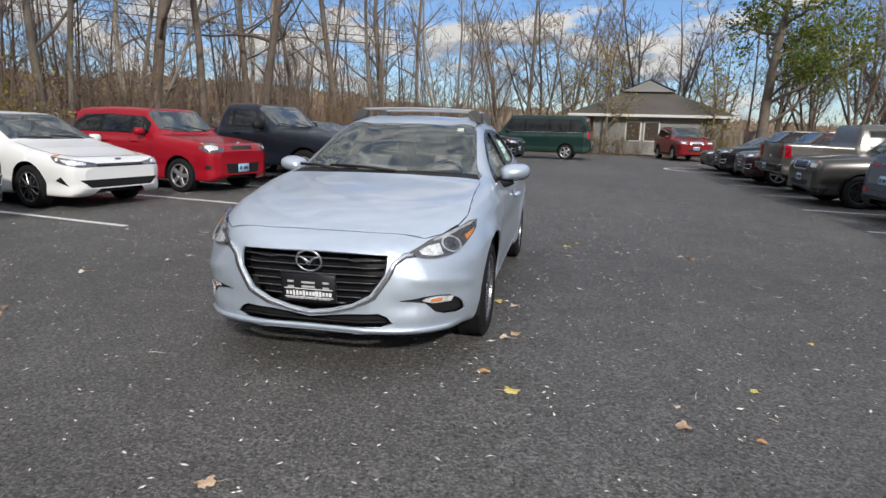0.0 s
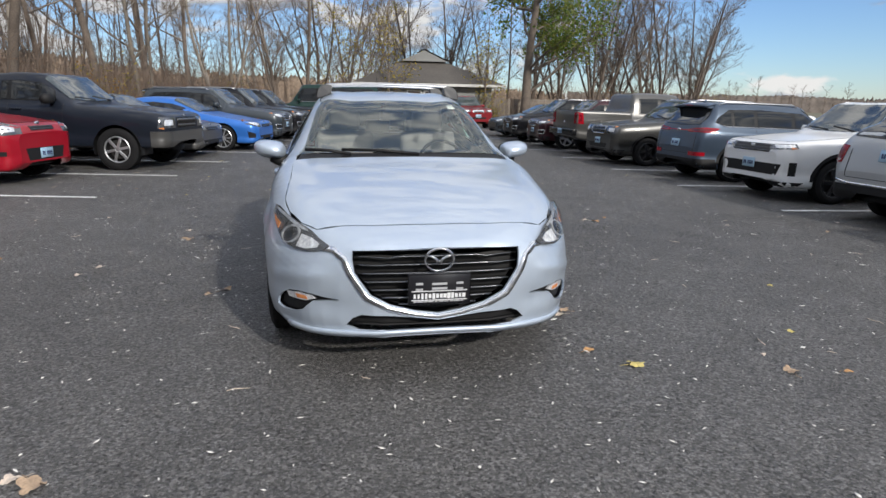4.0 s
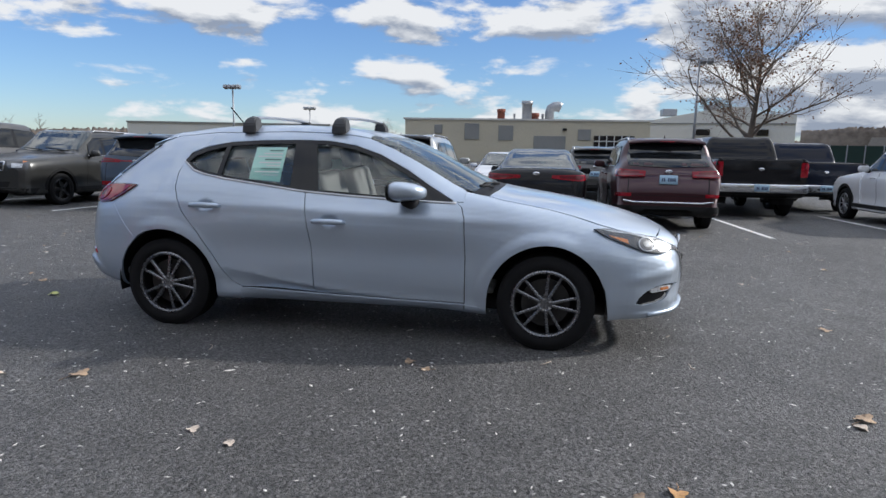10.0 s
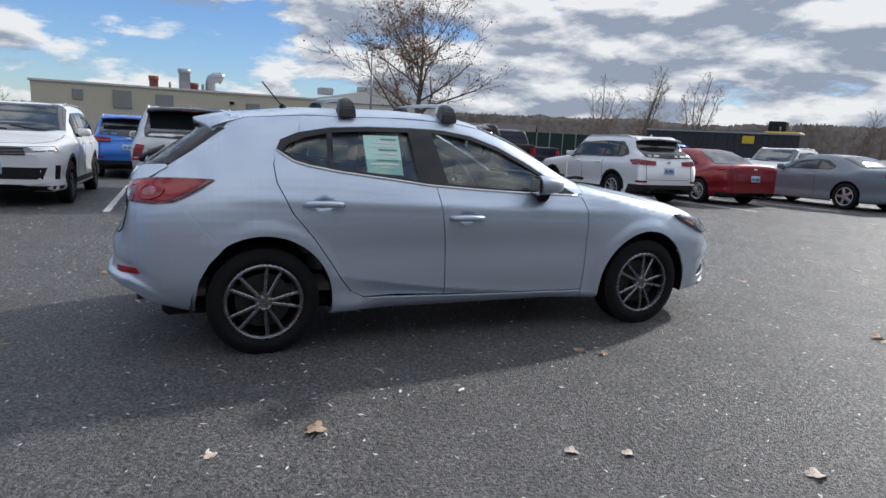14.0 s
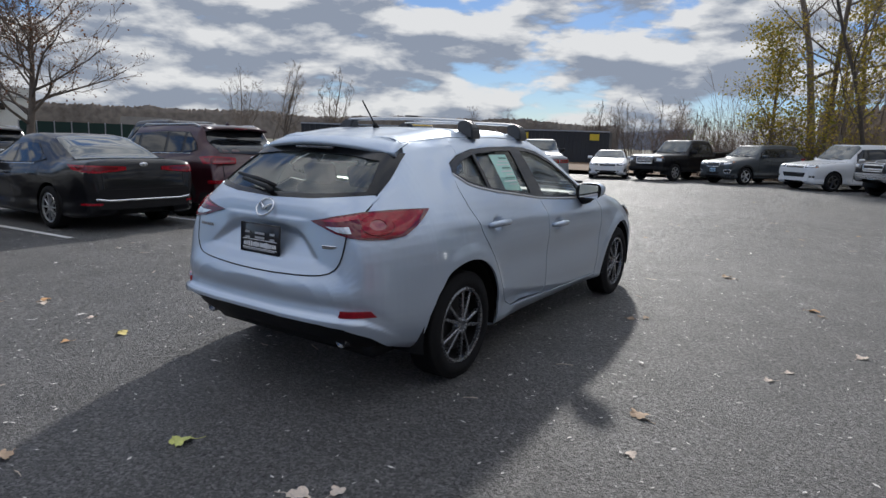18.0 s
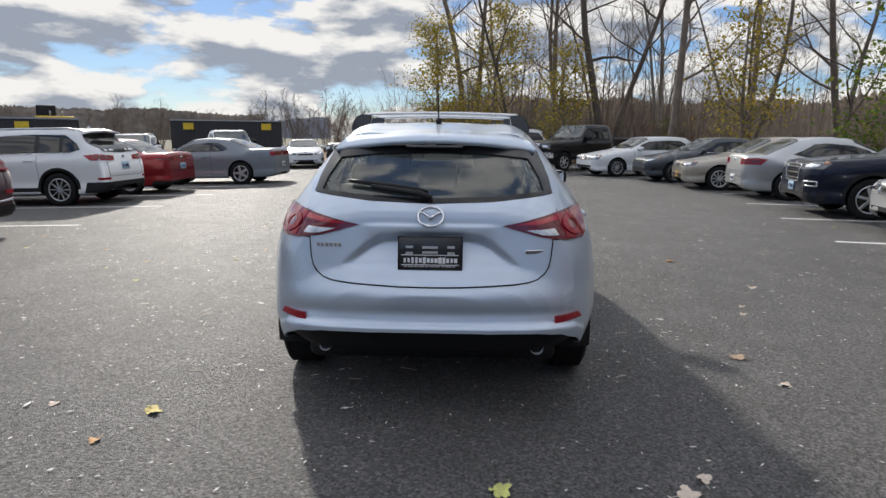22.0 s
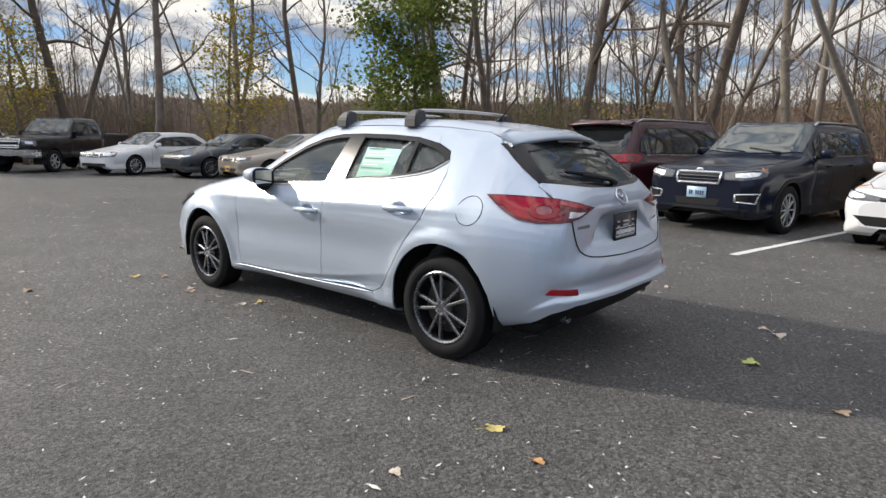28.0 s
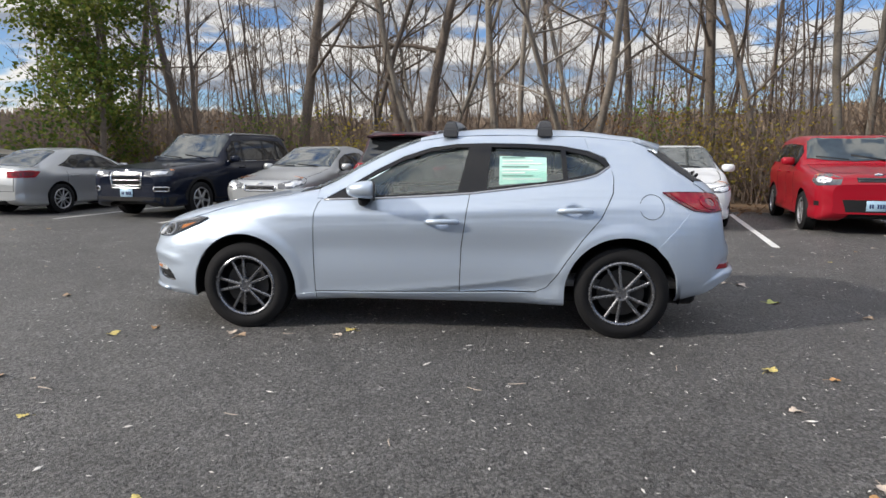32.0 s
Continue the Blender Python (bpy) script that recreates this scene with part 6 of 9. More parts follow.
    for sx in (-1, 1):
        if "head" in fr:
            pts = [(a * sx, b) for a, b in fr["head"]]
            hl = part("headlamp", panel("headlamp", S, deg(pts), RF2, HEADMAT, off=0.006, thick=0.01, step=0.06), None, car, "clear headlamp")
            m = np.mean(pts, axis=0)
            part("reflector", panel("reflector", S, deg([(m[0] + (a - m[0]) * 0.5, m[1] + (b - m[1]) * 0.5) for a, b in pts]), RF2, CLEARLAMP, off=0.010, thick=0.004, step=0.06), None, hl)
            ou = max(pts, key=lambda q: abs(q[0]))
            part("indicator", panel("indicator", S, deg([(ou[0] * 0.985, ou[1]), (ou[0] * 0.9, ou[1] + 0.018), (ou[0] * 0.9, ou[1] - 0.022)]), RF2, AMBER, off=0.012, thick=0.003, step=0.06), None, hl)
        if "fog" in fr:
            pts = [(a * sx, b) for a, b in fr["fog"]]
            fg = part("fog_lamp", panel("fog_lamp", S, deg(pts), RF2, BLACKPLASTIC, off=0.005, step=0.06), None, car)
            if fr.get("fog_rim"):
                v, f = ribbon(S, deg(pts + pts[:1]), RF2, 0.022, 0.012, 0.012)
                part("fog_rim", raw("fog_rim", v, f, CHROME), None, fg)
    if "chrome_bumper" in fr:
        za, zb = fr["chrome_bumper"]
        part("front_bumper", panel("front_bumper", S, deg([(-62, za), (62, za), (62, zb), (-62, zb)]), RF2, fr.get("bumper_mat", CHROME), off=0.03, thick=0.04, step=0.08), None, car, "bright metal front bumper")
    # rear
    rc = c["rear"]
    for sx in (-1, 1):
        if "tail" in rc:
            tl = part("tail_lamp", panel("tail_lamp", S, deg([(a * sx, b) for a, b in rc["tail"]]), RB2, REDLENS, off=0.010, thick=0.016, step=0.06), None, car, "red tail lamp")
            m = np.mean(rc["tail"], axis=0)
            core = [((m[0] + (a - m[0]) * 0.66) * sx, m[1] + (b - m[1]) * 0.55) for a, b in rc["tail"]]
            part("lamp_core", panel("lamp_core", S, deg(core), RB2, DEEPRED, off=0.0125, thick=0.004, step=0.06), None, tl)
            if "tail_clear" in rc:
                part("clear_section", panel("clear_section", S, deg([(a * sx, b) for a, b in rc["tail_clear"]]), RB2, SMOKELAMP, off=0.014, thick=0.004, step=0.06), None, tl)
        if "refl" in rc:
            part("reflector", panel("rear_reflector", S, deg([(a * sx, b) for a, b in rc["refl"]]), RB2, REDLENS, off=0.010, step=0.06), None, car)
    if "bar" in rc:
        za, zb = rc["bar"]
        part("light_bar", panel("light_bar", S, deg([(-34, za), (34, za), (34, zb), (-34, zb)]), RB2, rc.get("bar_mat", REDLENS), off=0.010, step=0.08), None, car)
    if "black" in rc:
        za, zb = rc["black"]
        part("rear_valance", panel("rear_valance", S, deg([(-70, za), (70, za), (66, zb), (-66, zb)]), RB2, BLACKPLASTIC, off=0.014, thick=0.02, step=0.05), None, car, "black lower bumper")
    if "trim" in rc:
        v, f = ribbon(S, deg([(-44, rc["trim"] + 0.03), (-36, rc["trim"]), (36, rc["trim"]), (44, rc["trim"] + 0.03)]), RB2, 0.03, 0.02, 0.02)
        part("bright_trim", raw("bright_trim", v, f, CHROME), None, car)
    if "seam" in rc:
        za, zb, hw = rc["seam"]
        v, f = ribbon(S, deg([(-hw, zb), (-hw * 0.96, za), (hw * 0.96, za), (hw, zb)]), RB2, 0.008, 0.002, 0.003)
        part("tailgate_gap", raw("tailgate_gap", v, f, BLACKPLASTIC), None, car)
    o, n2 = S.hit(*RB2(0, rc.get("badge_z", 0.98)))
    bm = bmesh.new()
    bmesh.ops.create_uvsphere(bm, u_segments=12, v_segments=6, radius=0.05, matrix=Matrix.Translation(o + n2 * 0.008) @ Matrix.Diagonal((1.4, 0.25, 0.7, 1)))
    part("badge", bm, CHROME, car)
    for z, proj, s in ((rc.get("plate"), RB2, 1), (fr.get("plate"), RF2, -1)):
        if not z:
            continue
        o, n2 = S.hit(*proj(0, z))
        if kind == "pickup" and s > 0:
            o = Vector((0, y1 + 0.135, z))
        tilt = math.degrees(math.asin(max(-0.5, min(0.5, n2.z)))) if kind != "pickup" else 0
        m = Matrix.Translation(o + n2 * 0.012) @ pose(0, 0, 0, tilt * -1, 0, 180 if s > 0 else 0)
        pm = rc.get("plate_mat", PLATEBLUE) if s > 0 else fr.get("plate_mat", PLATEBLUE)
        pl = part("number_plate", box_bm((0.31, 0.012, 0.16), m, 0.004), pm, car, "number plate with plain bars")
        for i in range(7):
            if i != 2:
                bm = bmesh.new()
                block(bm, (0.022, 0.004, 0.062), m @ pose(-0.105 + 0.035 * i, -0.008, -0.004))
                part("plate_mark", bm, PLATEINK, pl, "", False)
    return car


SKYGLASS = mat("reflective_glass", (0.05, 0.062, 0.064), 0.06, 0.0, 0.25, 0.35, 1.6, 6.0, spec=0.9)
HEADMAT = mat("clear_headlamp", (0.13, 0.135, 0.145), 0.12, 0.5, 1.0, 0.5, 16, 50)
WHITEP = paint("white_paint", (0.74, 0.75, 0.76), 0.0, 0.35)
REDP = paint("red_paint", (0.32, 0.008, 0.020), 0.1, 0.32)
REDMET = paint("red_metallic_paint", (0.23, 0.010, 0.016), 0.4, 0.32)
MAROON = paint("maroon_paint", (0.040, 0.006, 0.011), 0.3, 0.32)
NAVY = paint("navy_paint", (0.006, 0.010, 0.024), 0.2, 0.32)
BLACKP = paint("black_paint", (0.008, 0.008, 0.010), 0.0, 0.3)
DARKNAVY = paint("dark_blue_black_paint", (0.014, 0.018, 0.028), 0.2, 0.35)
BLUEP = paint("bright_blue_paint", (0.03, 0.16, 0.55), 0.3, 0.35)
SLATE = paint("slate_blue_paint", (0.06, 0.085, 0.125), 0.5, 0.36)
BRONZE = paint("grey_brown_paint", (0.050, 0.050, 0.048), 0.4, 0.3)
GREYP = paint("grey_metallic_paint", (0.11, 0.108, 0.105), 0.5, 0.32)
CHALGREY = paint("flat_grey_paint", (0.20, 0.225, 0.25), 0.1, 0.34)
SILVERP = paint("silver_paint", (0.48, 0.495, 0.505), 0.6, 0.33)
GOLD = paint("champagne_paint", (0.42, 0.38, 0.32), 0.5, 0.36)
GREENP = paint("dark_green_paint", (0.012, 0.035, 0.030), 0.2, 0.35)
CHARCOAL = paint("charcoal_paint", (0.045, 0.055, 0.065), 0.4, 0.36)


def suv(**k):
    c = dict(kind="suv", w=1.89, h=1.69, wb=2.78, fo=0.93, ro=1.02, hood0=0.96, hood1=1.13, belt=1.10, sill=0.24, cowl=-0.85, roof_f=-0.15, roof_r=1.78, r=0.36, pillars=[0.05, 0.95, 1.48], clad=0.16, tumble=0.72, bright=True, style="five", rails=SATIN, doors=2)
    c["front"] = dict(grille=(24, 0.74, 0.90), slats=4, rim=True, head=[(27, 0.80), (27, 0.90), (50, 0.955), (62, 0.95), (58, 0.86), (40, 0.80)], intake=(24, 0.42, 0.52), valance=(64, 0.27, 0.40), fog=[(36, 0.50), (36, 0.60), (52, 0.62), (50, 0.48)], fog_rim=True, plate=0.60)
    c["rear"] = dict(tail=[(30, 0.98), (30, 1.08), (55, 1.12), (70, 1.10), (62, 0.98)], tail_clear=[(32, 1.0), (32, 1.03), (52, 1.04), (52, 1.0)], refl=[(36, 0.56), (36, 0.60), (50, 0.60), (50, 0.56)], black=(0.30, 0.50), seam=(0.62, 0.98, 42), plate=0.84, badge_z=1.06)
    c.update(k)
    return c


def sedan(**k):
    c = dict(kind="sedan", w=1.82, h=1.445, wb=2.75, fo=0.92, ro=1.05, hood0=0.76, hood1=0.98, belt=0.93, deck=1.03, deck_y=1.85, sill=0.19, cowl=-0.92, roof_f=-0.02, roof_r=0.98, r=0.325, pillars=[0.22, 1.08], tumble=0.66, bright=True, style="ten", doors=2, win_kick=0.22, fin=False)
    c["front"] = dict(grille=(26, 0.62, 0.70), slats=2, head=[(28, 0.63), (28, 0.71), (50, 0.78), (66, 0.80), (58, 0.70), (40, 0.63)], intake=(36, 0.26, 0.40, 0.8), fog=[(46, 0.34), (46, 0.46), (58, 0.52), (56, 0.34)], badge_z=0.74)
    c["rear"] = dict(tail=[(22, 0.84), (22, 0.91), (46, 0.95), (72, 0.97), (64, 0.86), (44, 0.82)], refl=[(40, 0.42), (40, 0.46), (54, 0.46), (54, 0.42)], seam=(0.60, 0.84, 40), plate=0.70, badge_z=0.93, black=(0.22, 0.34))
    c.update(k)
    return c


def pickup(**k):
    c = dict(kind="pickup", w=2.02, h=1.88, wb=3.55, fo=0.95, ro=1.20, hood0=1.10, hood1=1.24, belt=1.24, deck=1.34, sill=0.42, cowl=-0.95, roof_f=-0.30, roof_r=1.05, r=0.40, pillars=[0.30], tumble=0.74, style="six", doors=1, blunt=0.95, mirror=1.35, mirror_mat=BLACKPLASTIC, rim=0.62)
    c["front"] = dict(grille=(30, 0.80, 1.06), slats=4, slat_w=0.03, slat_mat=CHROME, rim=True, head=[(34, 0.84), (34, 1.06), (52, 1.05), (58, 0.86)], chrome_bumper=(0.50, 0.72), plate=0.60)
    c["rear"] = dict(tail=[(46, 0.95), (46, 1.28), (60, 1.28), (62, 0.95)], plate=0.70, badge_z=1.12)
    c.update(k)
    return c


PARKED = {}


def park(key, spec, label, x, y, rz, category="car"):
    """Builds a car once for each key and stands it at (x, y), its front turned to the heading rz."""
    ob = build_car(key, spec)
    tilt = math.degrees(math.atan((fall(x - 0.5, y) - fall(x + 0.5, y))))
    ob.matrix_world = pose(x, y, fall(x, y), 0, tilt, 0) @ pose(0, 0, 0, 0, 0, rz)
    tagged(ob, label, category, "parked cars")
    return ob


def park_l(k, gap, spec, key, label, out=True, side=0.0, cat="car", turn=0.0):
    """In the slanted row before the wood: bay k, gap metres behind the ends of its lines."""
    p = ROW_L + UL * (PITCH_L * (k + 0.5) + side)
    ln = spec["wb"] + spec["fo"] + spec["ro"]
    mid = (spec["ro"] - spec["fo"]) / 2
    c = p + NL * (gap + ln / 2 + (mid if not out else -mid) * (-1 if out else -1) * (1 if out else 1) * 0)
    off = mid if out else -mid
    c = c - NL * off * (1 if out else 1)
    park(key, spec, label, c.x, c.y, (78.4 if out else 258.4) + turn, cat)


def park_r(y, x, spec, key, label, out=True, cat="car", turn=0.0):
    """In the row before the buildings; x: where its aisle end stands."""
    front = spec["wb"] / 2 + (spec["fo"] if out else spec["ro"])
    park(key, spec, label, x + front, y, (-90 if out else 90) + turn, cat)


# row before the wood
fort = lambda p, **k: sedan(paint=p, w=1.80, h=1.44, wb=2.70, fo=0.90, ro=1.04, rim_mat=GUNMETAL, rim=0.70, front=dict(grille=(30, 0.635, 0.685), slats=1, head=[(28, 0.635), (28, 0.69), (50, 0.755), (68, 0.79), (60, 0.70), (42, 0.635)], intake=(42, 0.33, 0.45, 0.80), fog=[(50, 0.36), (56, 0.50), (61, 0.44)], badge_z=0.74), **k)
park_l(0, 1.62, fort(WHITEP), "white_sedan", "white sedan with black lower grille facing the aisle", side=0.05)
park_l(1, 1.70, suv(paint=REDP, w=1.785, h=1.61, wb=2.55, fo=0.80, ro=0.75, hood0=0.93, hood1=1.09, belt=1.06, cowl=-0.80, roof_f=-0.28, roof_r=1.62, r=0.325, clad=0, pillars=[0.0, 0.82], rails=None, style="five", bright=False, lean=0.12, sill=0.22,
       front=dict(grille=(22, 0.83, 0.90), slats=2, intake=(31, 0.37, 0.56), head=[(33, 0.79), (33, 0.90), (48, 0.955), (60, 0.935), (60, 0.84), (50, 0.77)], fog=[(48, 0.46), (48, 0.53), (54, 0.53), (54, 0.46)], plate=0.47, badge_z=0.93)), "red_hatchback", "bright red boxy hatchback facing the aisle", side=0.35)
park_l(2, 0.45, pickup(paint=DARKNAVY, w=1.99, h=1.80, wb=3.4, roof_r=0.55, deck=1.22, hood0=1.07, rim_mat=ALLOY, rear=dict(tail=[(46, 0.95), (46, 1.25), (60, 1.25), (62, 0.95)]), front=dict(grille=(30, 0.80, 1.0), slats=2, slat_w=0.03, slat_mat=GREYP, head=[(33, 0.80), (33, 1.0), (54, 1.0), (56, 0.80)], chrome_bumper=(0.46, 0.74), bumper_mat=GREYP)), "dark_pickup", "dark navy pickup truck facing the aisle", side=0.35, cat="pickup truck")
park_l(3, 0.9, sedan(paint=GREYP), "grey_sedan", "grey sedan between a pickup and a blue car", side=0.3)
park_l(4, 0.30, sedan(paint=BLUEP, w=1.85, h=1.40, wb=2.83, rim_mat=ALLOY, r=0.34, rim=0.74, style="ten"), "blue_sedan", "bright blue low sedan facing the aisle", side=0.1)
park_l(5, 0.35, suv(paint=CHARCOAL), "dark_suv", "charcoal sport utility car facing the aisle", side=0.0)
park_l(6, 0.35, suv(paint=BLACKP, w=1.98, h=1.75, wb=2.9, rim_mat=BLACKALLOY), "black_suv", "black sport utility car facing the aisle", side=0.0)
park_l(7, 0.35, suv(paint=BLACKP, w=1.93, h=1.74, wb=2.85, hood0=1.02, blunt=0.9), "black_suv", "black upright sport utility car facing the aisle", side=0.0)
park_l(-1, 1.45, suv(paint=NAVY, rim_mat=ALLOY, style="ten"), "navy_suv", "navy blue sport utility car with chrome-rimmed grille", side=-0.05)
park_l(-2, 1.75, suv(paint=MAROON, kind="suv", w=1.985, h=1.74, wb=3.06, fo=0.95, ro=1.08, roof_r=2.1, cowl=-1.15, roof_f=-0.35, hood0=0.93, hood1=1.08, belt=1.06, clad=0, pillars=[0.05, 1.2, 1.9], lean=0.22, rear=dict(tail=[(36, 0.98), (36, 1.08), (58, 1.12), (70, 1.10), (62, 0.98)], seam=(0.50, 0.96, 40), plate=0.80, plate_mat=PLATEYELLOW, trim=0.90, badge_z=1.02)), "maroon_minivan", "dark maroon minivan with its rear to the aisle", out=False, side=0.15, cat="minivan")
park_l(-3, 1.0, sedan(paint=SILVERP, rim_mat=ALLOY, h=1.46, front=dict(grille=(24, 0.58, 0.68), slats=2, rim=True, head=[(27, 0.62), (27, 0.71), (50, 0.79), (68, 0.82), (58, 0.70), (40, 0.62)], intake=(36, 0.24, 0.38, 0.8), fog=[(44, 0.32), (44, 0.42), (56, 0.44), (56, 0.32)])), "silver_sedan", "silver sedan with chrome grille facing the aisle", side=0.25)
park_l(-4, 0.45, suv(paint=NAVY, w=1.99, h=1.77, wb=3.02, fo=1.0, ro=1.08, hood0=0.98, hood1=1.14, roof_r=1.95, rim_mat=ALLOY, style="six", clad=0.12, front=dict(grille=(26, 0.62, 0.92), slats=3, slat_w=0.03, slat_mat=SLATM, rim=True, head=[(30, 0.84), (30, 0.94), (50, 0.98), (64, 0.97), (58, 0.86)], fog=[(40, 0.56), (40, 0.64), (54, 0.64), (54, 0.56)], fog_rim=True, valance=(64, 0.27, 0.44), plate=0.52)), "navy_large_suv", "large navy sport utility car with twin-bar chrome grille", side=0.15)
sub = sedan(paint=SILVERP, w=1.74, h=1.44, wb=2.53, fo=0.9, ro=1.0, rear=dict(tail=[(32, 0.80), (32, 0.93), (58, 0.95), (70, 0.92), (62, 0.80)], seam=(0.52, 0.86, 40), plate=0.47, plate_mat=PLATEWHITE, badge_z=0.90))
park("silver_compact", sub, "silver compact sedan with its rear to the aisle", -8.95, -10.0, 262, "car")
park("champagne_sedan", sedan(paint=GOLD, w=1.82, h=1.45, front=dict(grille=(22, 0.62, 0.70), slats=2, slat_mat=CHROME, head=[(27, 0.62), (27, 0.72), (50, 0.76), (62, 0.76), (58, 0.66)], intake=(34, 0.32, 0.42), plate=0.40, plate_mat=PLATEYELLOW)), "champagne sedan facing the aisle on bare rims", -8.55, -12.75, 84, "car")
park("dark_sedan", fort(CHARCOAL), "dark grey sedan with a white sheet in its window", -8.2, -15.9, 92, "car")
park("white_wagon", sedan(paint=WHITEP, kind="sedan", roof_r=1.5, deck_y=2.05, deck=1.1, h=1.46, front=dict(grille=(20, 0.60, 0.70), slats=3, head=[(24, 0.60), (24, 0.72), (48, 0.78), (60, 0.76), (54, 0.62)], intake=(40, 0.28, 0.40))), "white estate car facing the aisle", -6.9, -19.1, 104, "car")
park("black_pickup", pickup(paint=BLACKP, w=2.03, h=1.95, hood0=1.18, hood1=1.32, belt=1.30, deck=1.40, wb=3.8, sill=0.48, front=dict(grille=(30, 0.86, 1.14), slats=2, slat_w=0.05, slat_mat=CHROME, rim=True, head=[(34, 0.95), (34, 1.12), (54, 1.10), (56, 0.95)], chrome_bumper=(0.54, 0.80), plate=0.66)), "black heavy pickup with a chrome grille and bumper", -5.25, -23.0, 128, "pickup truck")
park("white_suv", suv(paint=WHITEP, w=1.92, h=1.78, wb=3.04, rim_mat=GREYP, clad=0, rails=None, front=dict(grille=(30, 0.84, 0.94), slats=1, head=[(32, 0.84), (32, 0.94), (56, 0.97), (58, 0.88)], intake=(34, 0.50, 0.66), fog=[(42, 0.50), (42, 0.56), (52, 0.56), (52, 0.50)], badge_z=0.90)), "white sport utility car at the wood's edge", -2.2, -24.8, 138, "car")
park("dark_compact_suv", suv(paint=CHARCOAL, w=1.84, h=1.68, wb=2.70, rails=None, bright=False), "dark grey compact sport utility car", 1.3, -26.2, 146, "car")
park("black_pickup", pickup(paint=BLACKP, hood0=1.15, h=1.90, front=dict(grille=(30, 0.78, 1.10), slats=4, slat_w=0.03, slat_mat=CHROME, rim=True, head=[(34, 0.86), (34, 1.08), (56, 1.06), (56, 0.86)], chrome_bumper=(0.46, 0.66), bumper_mat=BLACKPLASTIC)), "black pickup with a tall chrome grille", 4.6, -27.3, 158, "pickup truck")
park("white_coupe", sedan(paint=WHITEP, h=1.39, style="ten", rim_mat=BLACKALLOY), "white low coupe beside a pickup", 8.0, -27.0, 196, "car")

# row before the buildings
newsor = lambda p, **k: suv(paint=p, w=1.90, h=1.70, wb=2.815, fo=0.93, ro=1.06, rim_mat=BLACKALLOY, style="five", **k)
park_r(4.5, 6.7, newsor(WHITEP, spoiler=GLOSSBLACK, front=dict(grille=(33, 0.80, 0.93), slats=3, head=[(30, 0.84), (30, 0.93), (54, 0.95), (56, 0.88)], intake=(44, 0.44, 0.62, 0.92), fog=[(50, 0.44), (50, 0.66), (56, 0.66), (56, 0.44)], plate=0.60, valance=(64, 0.26, 0.34), badge_z=0.89)), "white_suv", "white sport utility car with black wheels facing the aisle")
park_r(1.7, 6.6, newsor(SILVERP, spoiler=GLOSSBLACK, rear=dict(tail=[(44, 0.78), (43, 1.02), (49, 1.04), (50, 0.78)], seam=(0.60, 0.98, 40), plate=0.92, black=(0.30, 0.50), trim=0.52, badge_z=1.06)), "silver_suv", "silver sport utility car with twin upright red lamps", out=False)
park_r(-1.05, 6.35, sedan(paint=BLACKP, w=1.86, h=1.455, wb=2.805, fo=0.95, ro=1.10, deck=1.05, deck_y=1.95, rim_mat=ALLOY, rear=dict(tail=[(20, 0.90), (20, 0.955), (46, 0.97), (72, 0.98), (62, 0.90), (44, 0.86)], seam=(0.62, 0.88, 40), refl=[(40, 0.40), (40, 0.43), (56, 0.43), (56, 0.40)], trim=0.46, badge_z=0.98)), "black_sedan", "black sedan with slim red lamps, rear to the aisle", out=False)
park_r(-3.35, 6.6, suv(paint=MAROON, rim_mat=ALLOY, rear=dict(tail=[(28, 0.97), (28, 1.07), (52, 1.10), (68, 1.08), (60, 0.96)], tail_clear=[(30, 0.99), (30, 1.02), (50, 1.02), (50, 0.98)], refl=[(38, 0.62), (38, 0.68), (56, 0.68), (56, 0.62)], seam=(0.64, 0.96, 42), plate=0.92, black=(0.28, 0.46), trim=0.52, badge_z=1.06)), "maroon_suv", "dark maroon sport utility car, rear to the aisle", out=False)
park_r(-6.0, 10.4, pickup(paint=BLACKP, w=2.03, h=1.93, rim_mat=BLACKALLOY), "black_pickup", "black pickup truck with its tailgate to the aisle", out=False, cat="pickup truck")
park_r(-9.1, 7.55, suv(paint=WHITEP, rim_mat=ALLOY, style="ten", rear=dict(tail=[(28, 0.97), (28, 1.06), (52, 1.10), (68, 1.08), (60, 0.97)], refl=[(40, 0.55), (40, 0.60), (54, 0.60), (54, 0.55)], seam=(0.62, 0.96, 42), plate=0.84, black=(0.28, 0.50), badge_z=1.04)), "white_suv", "white sport utility car with black lower bumper, rear to the aisle", out=False)
park_r(-11.9, 7.5, sedan(paint=REDMET, w=1.86, h=1.455, wb=2.805, rim_mat=ALLOY, style="fifteen", deck=1.06), "red_sedan", "metallic red sedan, rear to the aisle", out=False)
park_r(-15.3, 5.7, sedan(paint=CHALGREY, w=1.92, h=1.45, wb=2.95, fo=0.98, ro=1.1, deck=1.10, deck_y=1.9, belt=0.98, pillars=[0.55], doors=1, rim_mat=ALLOY, style="five", r=0.35, win_kick=0.05, bright=False, rear=dict(tail=[(4, 0.88), (4, 1.0), (54, 1.0), (54, 0.88)], plate=0.60, plate_mat=PLATEWHITE, seam=(0.66, 0.86, 38), badge_z=1.03)), "grey_coupe", "flat grey two-door coupe, rear to the aisle", out=False)
